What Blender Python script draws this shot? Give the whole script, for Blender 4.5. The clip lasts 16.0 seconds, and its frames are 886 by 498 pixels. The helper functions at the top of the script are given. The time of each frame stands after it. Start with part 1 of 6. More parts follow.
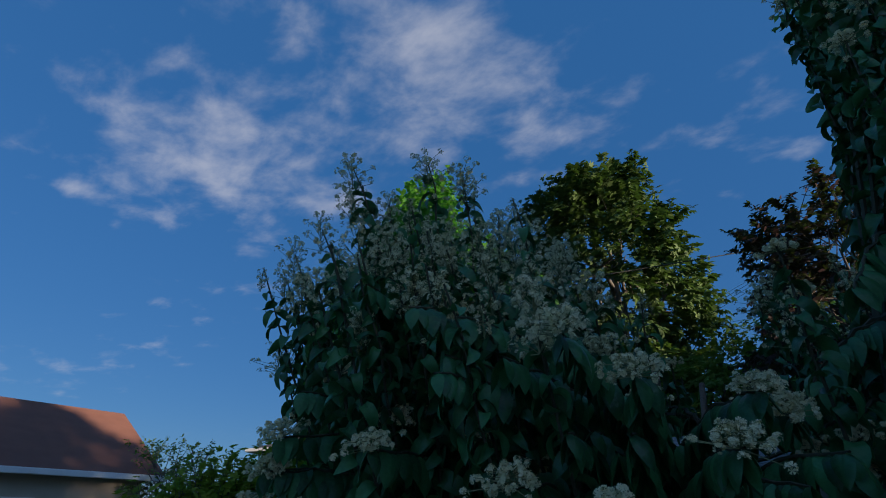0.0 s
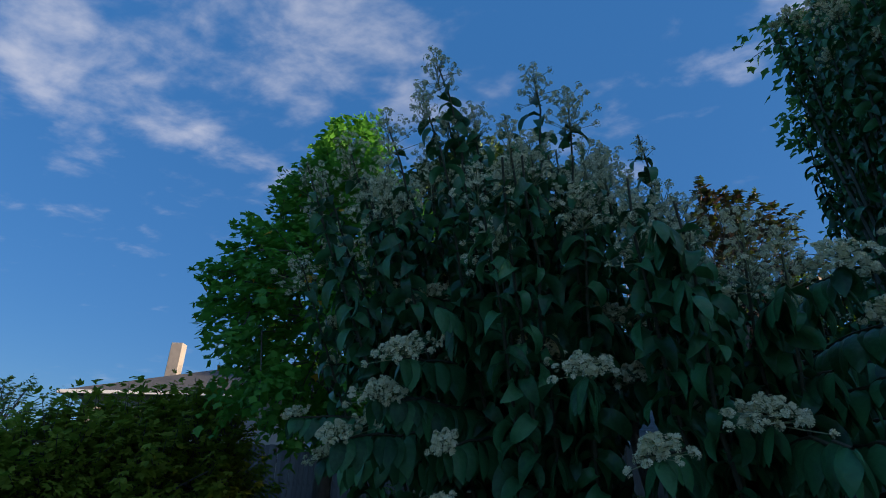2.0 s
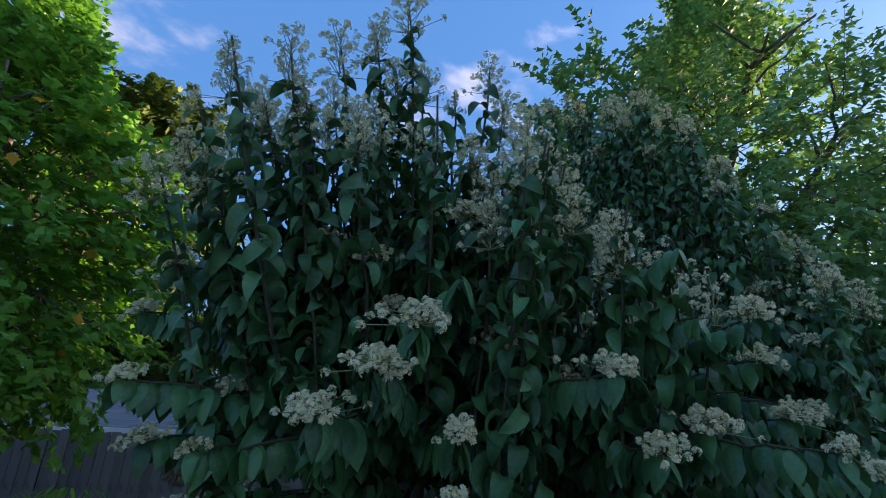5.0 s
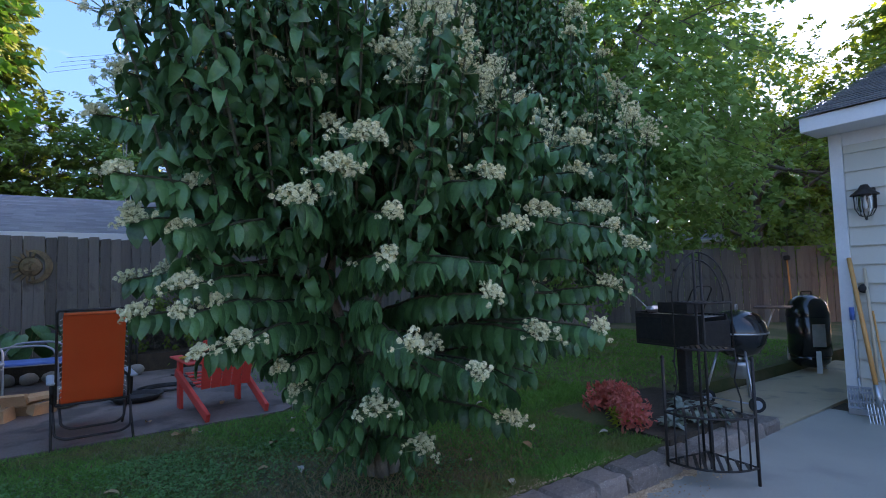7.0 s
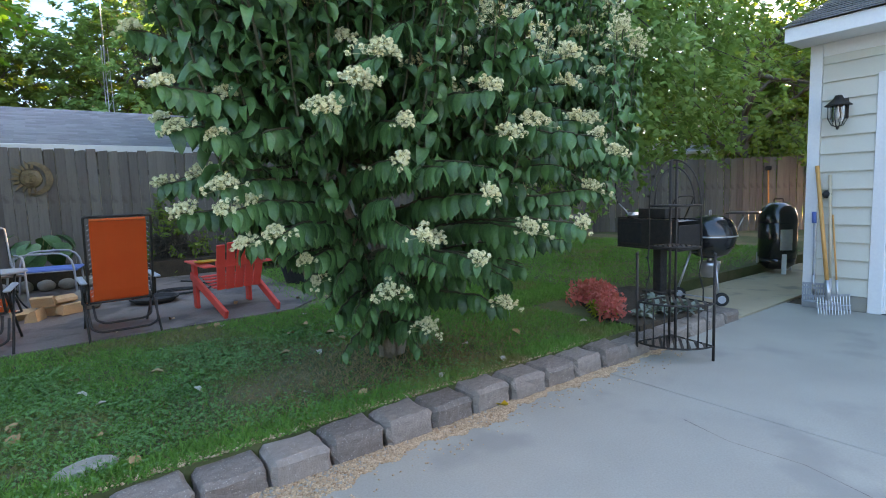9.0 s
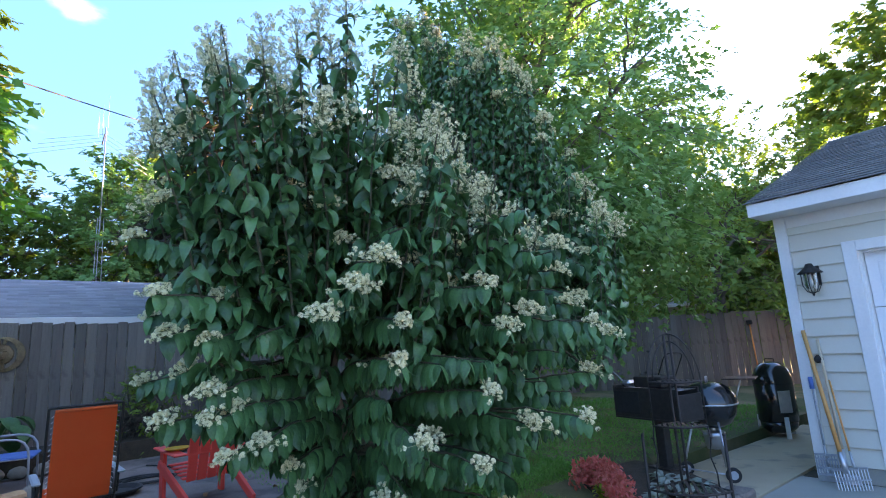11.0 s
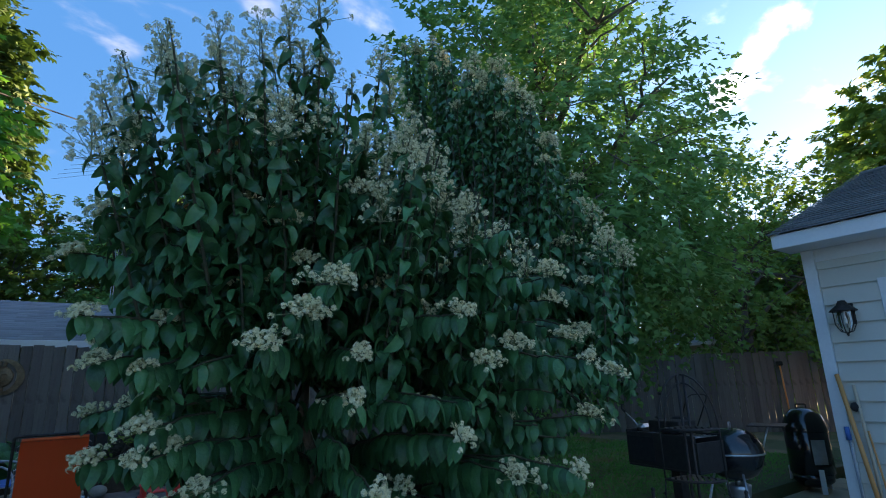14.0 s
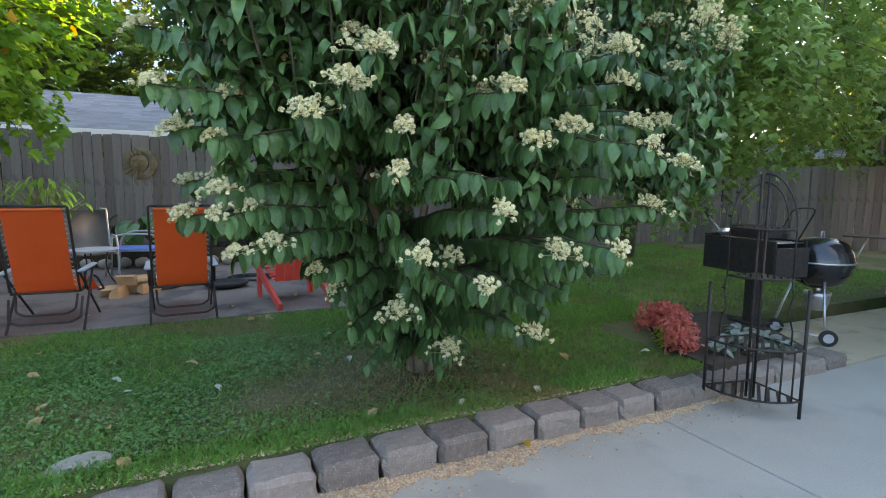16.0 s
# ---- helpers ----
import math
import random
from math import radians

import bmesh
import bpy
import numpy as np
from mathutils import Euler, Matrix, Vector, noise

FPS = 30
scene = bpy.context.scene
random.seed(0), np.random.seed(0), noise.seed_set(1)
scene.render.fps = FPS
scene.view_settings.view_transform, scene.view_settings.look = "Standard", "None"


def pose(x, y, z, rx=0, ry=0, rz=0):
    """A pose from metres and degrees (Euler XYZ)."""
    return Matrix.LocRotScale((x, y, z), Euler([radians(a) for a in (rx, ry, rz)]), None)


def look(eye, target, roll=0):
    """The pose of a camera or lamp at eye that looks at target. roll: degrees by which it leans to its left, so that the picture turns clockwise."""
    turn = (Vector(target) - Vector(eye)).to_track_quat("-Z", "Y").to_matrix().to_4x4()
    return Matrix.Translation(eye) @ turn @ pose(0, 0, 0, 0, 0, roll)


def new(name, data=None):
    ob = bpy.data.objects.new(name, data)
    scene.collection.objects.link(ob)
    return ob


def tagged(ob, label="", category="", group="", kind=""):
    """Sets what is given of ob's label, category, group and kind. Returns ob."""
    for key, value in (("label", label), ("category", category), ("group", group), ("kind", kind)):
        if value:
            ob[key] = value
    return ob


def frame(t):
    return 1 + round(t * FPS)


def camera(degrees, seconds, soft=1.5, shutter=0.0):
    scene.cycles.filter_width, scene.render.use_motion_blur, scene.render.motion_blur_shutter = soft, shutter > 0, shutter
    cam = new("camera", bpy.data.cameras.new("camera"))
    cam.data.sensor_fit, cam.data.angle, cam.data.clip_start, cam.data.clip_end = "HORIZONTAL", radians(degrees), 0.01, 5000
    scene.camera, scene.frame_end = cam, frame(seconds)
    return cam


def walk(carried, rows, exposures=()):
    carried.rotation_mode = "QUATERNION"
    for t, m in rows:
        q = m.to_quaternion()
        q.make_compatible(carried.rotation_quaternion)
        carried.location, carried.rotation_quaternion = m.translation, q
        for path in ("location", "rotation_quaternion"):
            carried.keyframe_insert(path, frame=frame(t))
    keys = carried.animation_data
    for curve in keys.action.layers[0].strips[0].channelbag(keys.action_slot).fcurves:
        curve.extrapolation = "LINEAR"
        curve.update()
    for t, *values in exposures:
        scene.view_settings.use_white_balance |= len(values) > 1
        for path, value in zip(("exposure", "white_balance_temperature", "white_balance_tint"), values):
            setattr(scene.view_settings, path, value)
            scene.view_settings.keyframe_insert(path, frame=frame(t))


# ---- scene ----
cam = camera(80.6, 16.0, soft=1.0)
PATH = [
    (0, (2.544, -0.531, 1.672), (1.191, 2.726, 3.559), -0.67),
    (0.5, (2.344, -0.498, 1.635), (1.252, 2.923, 3.398), -0.75),
    (1, (2.086, -0.469, 1.601), (1.214, 3.064, 3.261), -0.67),
    (1.5, (1.769, -0.452, 1.615), (1.126, 3.137, 3.259), 0.05),
    (2, (1.353, -0.455, 1.611), (1.048, 3.170, 3.273), 0.70),
    (2.5, (1.004, -0.308, 1.603), (1.023, 3.321, 3.286), 0.83),
    (3, (0.604, -0.169, 1.603), (1.172, 3.401, 3.314), 0.30),
    (3.2, (0.474, -0.106, 1.606), (1.256, 3.426, 3.312), 0.08),
    (5.3, (0.270, 0.081, 1.601), (2.569, 2.934, 3.205), 0.18),
    (5.5, (0.145, 0.084, 1.607), (2.575, 2.861, 3.152), 0.14),
    (6, (-0.027, 0.012, 1.553), (2.717, 2.673, 2.733), -1.13),
    (6.5, (-0.141, -0.110, 1.473), (2.861, 2.461, 2.084), -1.58),
    (7, (-0.310, -0.207, 1.448), (2.831, 2.257, 1.688), -1.80),
    (7.5, (-0.532, -0.314, 1.397), (2.659, 2.093, 1.256), -2.00),
    (8, (-0.593, -0.411, 1.342), (2.506, 2.052, 0.766), -2.40),
    (10.5, (-0.714, -0.278, 1.558), (2.577, 1.971, 1.893), -2.96),
    (11, (-0.647, -0.286, 1.612), (2.591, 1.947, 2.339), -3.40),
    (11.5, (-0.610, -0.291, 1.642), (2.551, 1.898, 2.745), -3.51),
    (12, (-0.603, -0.294, 1.637), (2.456, 1.954, 2.897), -3.41),
    (12.5, (-0.618, -0.298, 1.635), (2.326, 2.098, 2.896), -3.22),
    (13, (-0.587, -0.322, 1.623), (2.387, 2.087, 2.785), -2.83),
    (13.5, (-0.487, -0.317, 1.604), (2.569, 2.044, 2.647), -2.55),
    (14, (-0.272, -0.300, 1.617), (2.831, 2.030, 2.589), -1.89),
    (14.5, (-0.144, -0.369, 1.612), (2.832, 2.174, 2.438), -0.52),
    (15, (-0.080, -0.481, 1.559), (2.646, 2.404, 2.054), 0.58),
    (15.5, (-0.100, -0.482, 1.508), (2.533, 2.530, 1.470), 1.06),
    (16, (-0.116, -0.470, 1.482), (2.553, 2.473, 1.018), 0.50),
]
EXPOSURES = [(0.0, 1.85, 6300, 11), (1.5, 2.15, 6400, 11), (2.5, 2.42, 6700, 13), (3.0, 2.64, 6900, 14), (5.5, 3.38, 7900, 25), (6.0, 3.42, 7500, 25), (6.5, 3.74, 7800, 25), (7.0, 4.30, 9300, 35), (7.5, 4.85, 12200, 33), (8.0, 5.18, 15400, 27),
             (10.5, 5.28, 9200, 31), (11.0, 4.86, 8900, 31), (11.5, 4.12, 8700, 24), (12.0, 3.42, 8400, 17), (13.0, 3.20, 8200, 15), (14.0, 3.48, 7800, 16), (14.5, 3.82, 8000, 17), (15.0, 4.42, 9800, 22), (15.5, 5.06, 12600, 28), (16.0, 5.28, 16000, 29)]
walk(cam, [(t, look(eye, target, roll)) for t, eye, target, roll in PATH], EXPOSURES)

# ---- sky, sun ----
SUN_BEARING, SUN_HEIGHT = 97.0, 9.0      # degrees clockwise from +y, and above the horizon
world = bpy.data.worlds.new("evening_sky")
scene.world = world
world.use_nodes = True
wt = world.node_tree
wt.nodes.clear()


def wn(kind, **keys):
    n = wt.nodes.new(kind)
    for k, v in keys.items():
        n.inputs[k].default_value = v
    return n


def wmath(op, a, b=None):
    n = wt.nodes.new("ShaderNodeMath")
    n.operation = op
    for i, v in enumerate((a, b)):
        if v is None:
            continue
        if isinstance(v, (int, float)):
            n.inputs[i].default_value = v
        else:
            wt.links.new(v, n.inputs[i])
    return n.outputs[0]


sky = wt.nodes.new("ShaderNodeTexSky")
sky.sky_type = "NISHITA"
sky.sun_disc = False
sky.sun_elevation, sky.sun_rotation = radians(SUN_HEIGHT), radians(SUN_BEARING)
sky.air_density, sky.dust_density, sky.ozone_density = 1.0, 0.3, 3.0
geo = wt.nodes.new("ShaderNodeTexCoord")
sep = wt.nodes.new("ShaderNodeSeparateXYZ")
wt.links.new(geo.outputs["Generated"], sep.inputs[0])
up = wmath("MAXIMUM", sep.outputs[2], 0.0)
den = wmath("ADD", up, 0.12)
flat = wt.nodes.new("ShaderNodeCombineXYZ")
wt.links.new(wmath("DIVIDE", sep.outputs[0], den), flat.inputs[0])
wt.links.new(wmath("DIVIDE", sep.outputs[1], den), flat.inputs[1])
turned = wt.nodes.new("ShaderNodeMapping")
turned.inputs["Rotation"].default_value = (0, 0, radians(35))
turned.inputs["Scale"].default_value = (1.0, 1.35, 1.0)
wt.links.new(flat.outputs[0], turned.inputs[0])
big = wn("ShaderNodeTexNoise", Scale=0.75, Detail=2.0, Roughness=0.5)
fine = wn("ShaderNodeTexNoise", Scale=6.0, Detail=6.0, Roughness=0.55, Distortion=0.15)
for n in (big, fine):
    wt.links.new(turned.outputs[0], n.inputs["Vector"])
mix_noise = wmath("ADD", wmath("MULTIPLY", big.outputs[0], 0.55), wmath("MULTIPLY", fine.outputs[0], 0.6))


def bank(cx, cy, long_r, short_r, angle, strength):
    """A bank of cloud on the flattened sky: its middle, half sizes, bearing of its long side and density."""
    c, s_ = math.cos(radians(angle)), math.sin(radians(angle))
    dx, dy = wmath("SUBTRACT", flat_xy.outputs[0], cx), wmath("SUBTRACT", flat_xy.outputs[1], cy)
    a = wmath("DIVIDE", wmath("ADD", wmath("MULTIPLY", dx, c), wmath("MULTIPLY", dy, s_)), long_r)
    b = wmath("DIVIDE", wmath("SUBTRACT", wmath("MULTIPLY", dy, c), wmath("MULTIPLY", dx, s_)), short_r)
    r2 = wmath("ADD", wmath("MULTIPLY", a, a), wmath("MULTIPLY", b, b))
    return wmath("MULTIPLY", wmath("POWER", 0.37, r2), strength)


flat_xy = wt.nodes.new("ShaderNodeSeparateXYZ")
wt.links.new(flat.outputs[0], flat_xy.inputs[0])
banks = None
for place in ((-0.95, 0.66, 0.50, 0.26, 73, 0.17), (-0.24, 0.78, 0.45, 0.19, 45, 0.17), (-0.34, 0.92, 0.16, 0.12, 0, 0.09), (0.36, 1.12, 0.22, 0.12, 60, 0.12), (0.52, 0.88, 0.30, 0.18, 130, 0.15), (0.40, 1.27, 0.12, 0.09, 0, 0.14),
              (1.47, 0.06, 0.30, 0.06, 35, 0.20), (-1.32, 0.70, 0.25, 0.05, 60, 0.14), (0.2, -0.9, 0.9, 0.5, 20, 0.2), (0.9, -0.5, 0.5, 0.3, 70, 0.2)):
    banks = bank(*place) if banks is None else wmath("MAXIMUM", banks, bank(*place))
mix_noise = wmath("ADD", wmath("SUBTRACT", mix_noise, 0.095), banks)
ramp = wt.nodes.new("ShaderNodeMapRange")
ramp.interpolation_type = "SMOOTHSTEP"
ramp.inputs["From Min"].default_value, ramp.inputs["From Max"].default_value = 0.545, 0.86
wt.links.new(mix_noise, ramp.inputs["Value"])
fade = wt.nodes.new("ShaderNodeMapRange")
fade.inputs["From Min"].default_value, fade.inputs["From Max"].default_value = 0.02, 0.3
wt.links.new(sep.outputs[2], fade.inputs["Value"])
cover = wmath("MULTIPLY", wmath("MULTIPLY", ramp.outputs[0], fade.outputs[0]), 0.64)
# clouds are brighter towards the low sun
toward = wt.nodes.new("ShaderNodeVectorMath")
toward.operation = "DOT_PRODUCT"
wt.links.new(geo.outputs["Generated"], toward.inputs[0])
toward.inputs[1].default_value = (math.sin(radians(SUN_BEARING)), math.cos(radians(SUN_BEARING)), 0.1)
glow = wmath("POWER", wmath("MAXIMUM", toward.outputs["Value"], 0.0), 3.0)
cloud_level = wmath("ADD", wmath("MULTIPLY", glow, 3.0), 1.05)
cloud = wt.nodes.new("ShaderNodeVectorMath")
cloud.operation = "SCALE"
cloud.inputs[0].default_value = (1.0, 1.0, 1.08)
wt.links.new(cloud_level, cloud.inputs["Scale"])
blend = wt.nodes.new("ShaderNodeMix")
blend.data_type = "RGBA"
wt.links.new(cover, blend.inputs[0])
rich = wn("ShaderNodeHueSaturation", Hue=0.510, Saturation=1.15, Value=0.26)
wt.links.new(sky.outputs[0], rich.inputs["Color"])
# thin high haze: deep blue away from the sun, a wide pale aureole round it
aureole = wmath("POWER", wmath("MAXIMUM", toward.outputs["Value"], 0.0), 7.0)
veil = wt.nodes.new("ShaderNodeMix")
veil.data_type = "RGBA"
veil.clamp_factor = True
veil.inputs[6].default_value = (0.056, 0.260, 0.68, 1.0)
veil.inputs[7].default_value = (0.55, 1.05, 2.0, 1.0)
wt.links.new(aureole, veil.inputs[0])
haze = wt.nodes.new("ShaderNodeMix")
haze.data_type = "RGBA"
haze.inputs[0].default_value = 0.68
wt.links.new(veil.outputs[2], haze.inputs[7])
wt.links.new(rich.outputs[0], haze.inputs[6])
wt.links.new(haze.outputs[2], blend.inputs[6])
wt.links.new(cloud.outputs[0], blend.inputs[7])
back = wn("ShaderNodeBackground", Strength=0.15)
wt.links.new(blend.outputs[2], back.inputs[0])
out = wt.nodes.new("ShaderNodeOutputWorld")
wt.links.new(back.outputs[0], out.inputs[0])

sun_data = bpy.data.lights.new("sun", "SUN")
sun_data.energy, sun_data.angle, sun_data.color = 2.2, radians(2.0), (1.0, 0.78, 0.55)
sun_lamp = new("sun", sun_data)
sun_way = Vector((math.sin(radians(SUN_BEARING)) * math.cos(radians(SUN_HEIGHT)), math.cos(radians(SUN_BEARING)) * math.cos(radians(SUN_HEIGHT)), math.sin(radians(SUN_HEIGHT))))
sun_lamp.matrix_world = look(sun_way * 60, (0, 0, 0))


# ---- materials ----
def material(name, a, b, rough=0.6, scale=6.0, bump=0.15, fine_scale=60.0, metal=0.0, spec=0.4, vary="", through_light=0.0, stain=None, wave=None, coat=0.0, through_colour=(0.14, 0.30, 0.03)):
    """A surface that wanders between the colours a and b at two scales. vary: 'island' or 'object' shifts each piece; through_light: how much passes a leaf;
    stain: (colour, scale, share); wave: (scale, strength) of grain along z."""
    m = bpy.data.materials.new(name)
    m.use_nodes = True
    nt = m.node_tree
    p = nt.nodes["Principled BSDF"]
    co = nt.nodes.new("ShaderNodeTexCoord")

    def noise_of(s, detail=4.0):
        n = nt.nodes.new("ShaderNodeTexNoise")
        n.inputs["Scale"].default_value, n.inputs["Detail"].default_value = s, detail
        nt.links.new(co.outputs["Object"], n.inputs["Vector"])
        return n.outputs[0]

    def calc(op, x, y):
        n = nt.nodes.new("ShaderNodeMath")
        n.operation = op
        for i, v in enumerate((x, y)):
            if isinstance(v, (int, float)):
                n.inputs[i].default_value = v
            else:
                nt.links.new(v, n.inputs[i])
        return n.outputs[0]

    def mixed(f, x, y):
        n = nt.nodes.new("ShaderNodeMix")
        n.data_type = "RGBA"
        for i, v in ((0, f), (6, x), (7, y)):
            if isinstance(v, tuple):
                n.inputs[i].default_value = (*v, 1.0)
            elif isinstance(v, (int, float)):
                n.inputs[i].default_value = v
            else:
                nt.links.new(v, n.inputs[i])
        return n.outputs[2]

    coarse, small = noise_of(scale), noise_of(fine_scale, 6.0)
    level = calc("ADD", calc("MULTIPLY", coarse, 0.65), calc("MULTIPLY", small, 0.5))
    level = calc("MULTIPLY", calc("SUBTRACT", level, 0.33), 2.2)
    if wave:
        w = nt.nodes.new("ShaderNodeTexNoise")
        w.inputs["Scale"].default_value, w.inputs["Detail"].default_value = wave[0], 5.0
        mp = nt.nodes.new("ShaderNodeMapping")
        mp.inputs["Scale"].default_value = (1.0, 1.0, 0.06)
        nt.links.new(co.outputs["Object"], mp.inputs[0])
        nt.links.new(mp.outputs[0], w.inputs["Vector"])
        level = calc("ADD", calc("MULTIPLY", level, 1 - wave[1]), calc("MULTIPLY", calc("MULTIPLY", calc("SUBTRACT", w.outputs[0], 0.3), 2.5), wave[1]))
    if vary == "island":
        g = nt.nodes.new("ShaderNodeNewGeometry")
        level = calc("ADD", calc("MULTIPLY", level, 0.45), calc("MULTIPLY", g.outputs["Random Per Island"], 0.55))
    elif vary == "object":
        g = nt.nodes.new("ShaderNodeObjectInfo")
        level = calc("ADD", calc("MULTIPLY", level, 0.5), calc("MULTIPLY", g.outputs["Random"], 0.5))
    cl = nt.nodes.new("ShaderNodeClamp")
    nt.links.new(level, cl.inputs[0])
    colour = mixed(cl.outputs[0], a, b)
    if stain:
        s = nt.nodes.new("ShaderNodeMapRange")
        s.interpolation_type = "SMOOTHSTEP"
        s.inputs["From Min"].default_value, s.inputs["From Max"].default_value = 0.62 - stain[2], 0.75 - stain[2]
        nt.links.new(noise_of(stain[1], 5.0), s.inputs["Value"])
        colour = mixed(calc("MULTIPLY", s.outputs[0], 0.8), colour, stain[0])
    nt.links.new(colour, p.inputs["Base Color"])
    p.inputs["Roughness"].default_value, p.inputs["Metallic"].default_value = rough, metal
    p.inputs["Specular IOR Level"].default_value = spec
    p.inputs["Coat Weight"].default_value = coat
    if bump:
        bp = nt.nodes.new("ShaderNodeBump")
        bp.inputs["Strength"].default_value, bp.inputs["Distance"].default_value = bump, 0.01
        nt.links.new(calc("ADD", small, coarse), bp.inputs["Height"])
        nt.links.new(bp.outputs[0], p.inputs["Normal"])
    if through_light:
        tl = nt.nodes.new("ShaderNodeBsdfTranslucent")
        nt.links.new(mixed(0.5, colour, through_colour), tl.inputs[0])
        ms = nt.nodes.new("ShaderNodeMixShader")
        ms.inputs[0].default_value = through_light
        nt.links.new(p.outputs[0], ms.inputs[1])
        nt.links.new(tl.outputs[0], ms.inputs[2])
        nt.links.new(ms.outputs[0], nt.nodes["Material Output"].inputs[0])
    return m


M_CONCRETE = material("concrete", (0.30, 0.28, 0.242), (0.405, 0.378, 0.325), 0.85, 1.2, 0.3, 90, stain=((0.28, 0.265, 0.235), 1.3, 0.08))
M_PATH = material("old_concrete", (0.40, 0.295, 0.20), (0.52, 0.405, 0.28), 0.9, 1.5, 0.3, 80, stain=((0.22, 0.20, 0.17), 2.5, 0.08))
M_PATIO = material("patio_stone", (0.135, 0.100, 0.088), (0.235, 0.180, 0.155), 0.9, 1.6, 0.3, 50, stain=((0.075, 0.062, 0.055), 2.0, 0.1))
M_LAWN = material("lawn_soil", (0.035, 0.060, 0.020), (0.105, 0.115, 0.045), 0.95, 2.0, 0.5, 45, stain=((0.20, 0.145, 0.08), 0.9, 0.12))
M_GRASS = material("grass_blade", (0.018, 0.130, 0.024), (0.110, 0.430, 0.085), 0.6, 1.0, 0.0, 20, vary="island", through_light=0.3, stain=((0.26, 0.20, 0.085), 0.9, 0.14))
M_CLOVER = material("clover_leaf", (0.018, 0.125, 0.034), (0.105, 0.400, 0.110), 0.5, 1.0, 0.0, 20, vary="island", through_light=0.2)
# greener back-lawn blades, their colour also brightened to offset shade under the maple
M_LUSH_LIT = material("lush_lit_grass_blade", (0.036, 0.24, 0.040), (0.115, 0.46, 0.088), 0.6, 1.0, 0.0, 20, vary="island", through_light=0.3, stain=((0.26, 0.22, 0.085), 0.7, 0.06))
M_PALE_STONE = material("pale_stone", (0.22, 0.195, 0.16), (0.38, 0.34, 0.28), 0.95, 14, 0.8, 90)
M_FAR_GROUND = material("far_ground", (0.05, 0.09, 0.03), (0.09, 0.12, 0.05), 0.95, 0.1, 0.0, 3)
M_BLOCK = material("edging_block", (0.125, 0.095, 0.082), (0.40, 0.315, 0.27), 0.95, 25, 1.0, 160, vary="object", stain=((0.56, 0.48, 0.42), 120, 0.03))
M_GRAVEL = material("gravel", (0.30, 0.13, 0.060), (0.82, 0.58, 0.39), 0.85, 20, 0.2, 80, vary="island")
M_THATCH = material("dry_thatch", (0.17, 0.10, 0.048), (0.42, 0.265, 0.13), 0.9, 3, 0.0, 40, vary="island")
M_FENCE = material("weathered_board", (0.09, 0.078, 0.07), (0.24, 0.212, 0.19), 0.9, 3, 0.6, 40, vary="object", wave=(30, 0.6), stain=((0.06, 0.052, 0.044), 3, 0.06))
M_SIDING = material("cream_siding", (0.60, 0.56, 0.48), (0.68, 0.64, 0.55), 0.6, 2, 0.08, 60, vary="object")
M_WHITE = material("white_paint", (0.72, 0.72, 0.72), (0.82, 0.82, 0.80), 0.45, 2, 0.08, 40)
M_DOOR = material("white_door", (0.74, 0.76, 0.78), (0.82, 0.83, 0.84), 0.4, 2, 0.05, 60)
M_SHINGLE = material("roof_shingle", (0.10, 0.098, 0.098), (0.22, 0.215, 0.21), 0.95, 4, 0.5, 60, vary="island")
M_SHINGLE_DARK = material("dark_roof_shingle", (0.06, 0.06, 0.062), (0.14, 0.138, 0.14), 0.95, 4, 0.5, 60, vary="island")
M_SHINGLE_GREY = material("grey_shingle", (0.22, 0.225, 0.24), (0.36, 0.37, 0.39), 0.95, 3, 0.5, 50, vary="island")
M_SHINGLE_RED = material("red_shingle", (0.16, 0.07, 0.05), (0.26, 0.12, 0.085), 0.95, 3, 0.5, 50, vary="island")
M_BARK = material("peeling_bark", (0.13, 0.085, 0.06), (0.36, 0.27, 0.20), 0.85, 14, 0.8, 90, wave=(25, 0.5))
M_TWIG = material("twig_bark", (0.035, 0.040, 0.020), (0.10, 0.085, 0.05), 0.8, 20, 0.3, 90)
M_DARK_BARK = material("grey_bark", (0.07, 0.06, 0.05), (0.17, 0.15, 0.13), 0.9, 8, 0.9, 60, wave=(18, 0.5))
M_LEAF = material("glossy_dark_leaf", (0.002, 0.020, 0.009), (0.078, 0.275, 0.092), 0.34, 9, 0.25, 70, vary="island", through_light=0.07, spec=0.40)
M_LEAF_PIECE = material("glossy_leaf_piece", (0.002, 0.020, 0.009), (0.078, 0.275, 0.092), 0.34, 9, 0.25, 70, vary="object", through_light=0.07, spec=0.40)
M_MAPLE = material("maple_leaf", (0.07, 0.24, 0.065), (0.25, 0.48, 0.15), 0.5, 2.0, 0.0, 30, vary="island", through_light=0.40, through_colour=(0.12, 0.30, 0.05))
M_YELLOW_MAPLE = material("turning_maple_leaf", (0.050, 0.26, 0.035), (0.175, 0.45, 0.055), 0.5, 1.4, 0.0, 30, vary="island", through_light=0.45, through_colour=(0.14, 0.36, 0.04), stain=((0.34, 0.36, 0.03), 0.9, -0.02))
M_OLIVE = material("olive_leaf", (0.030, 0.075, 0.020), (0.105, 0.170, 0.045), 0.7, 0.8, 0.0, 12, vary="island", through_light=0.2)
M_ORANGE_LEAF = material("orange_leaf", (0.62, 0.26, 0.02), (0.75, 0.40, 0.03), 0.6, 20, 0.0, 60, through_light=0.3)
M_WOODS = material("far_leaf", (0.075, 0.17, 0.032), (0.20, 0.30, 0.062), 0.7, 0.8, 0.0, 12, vary="island", through_light=0.42)
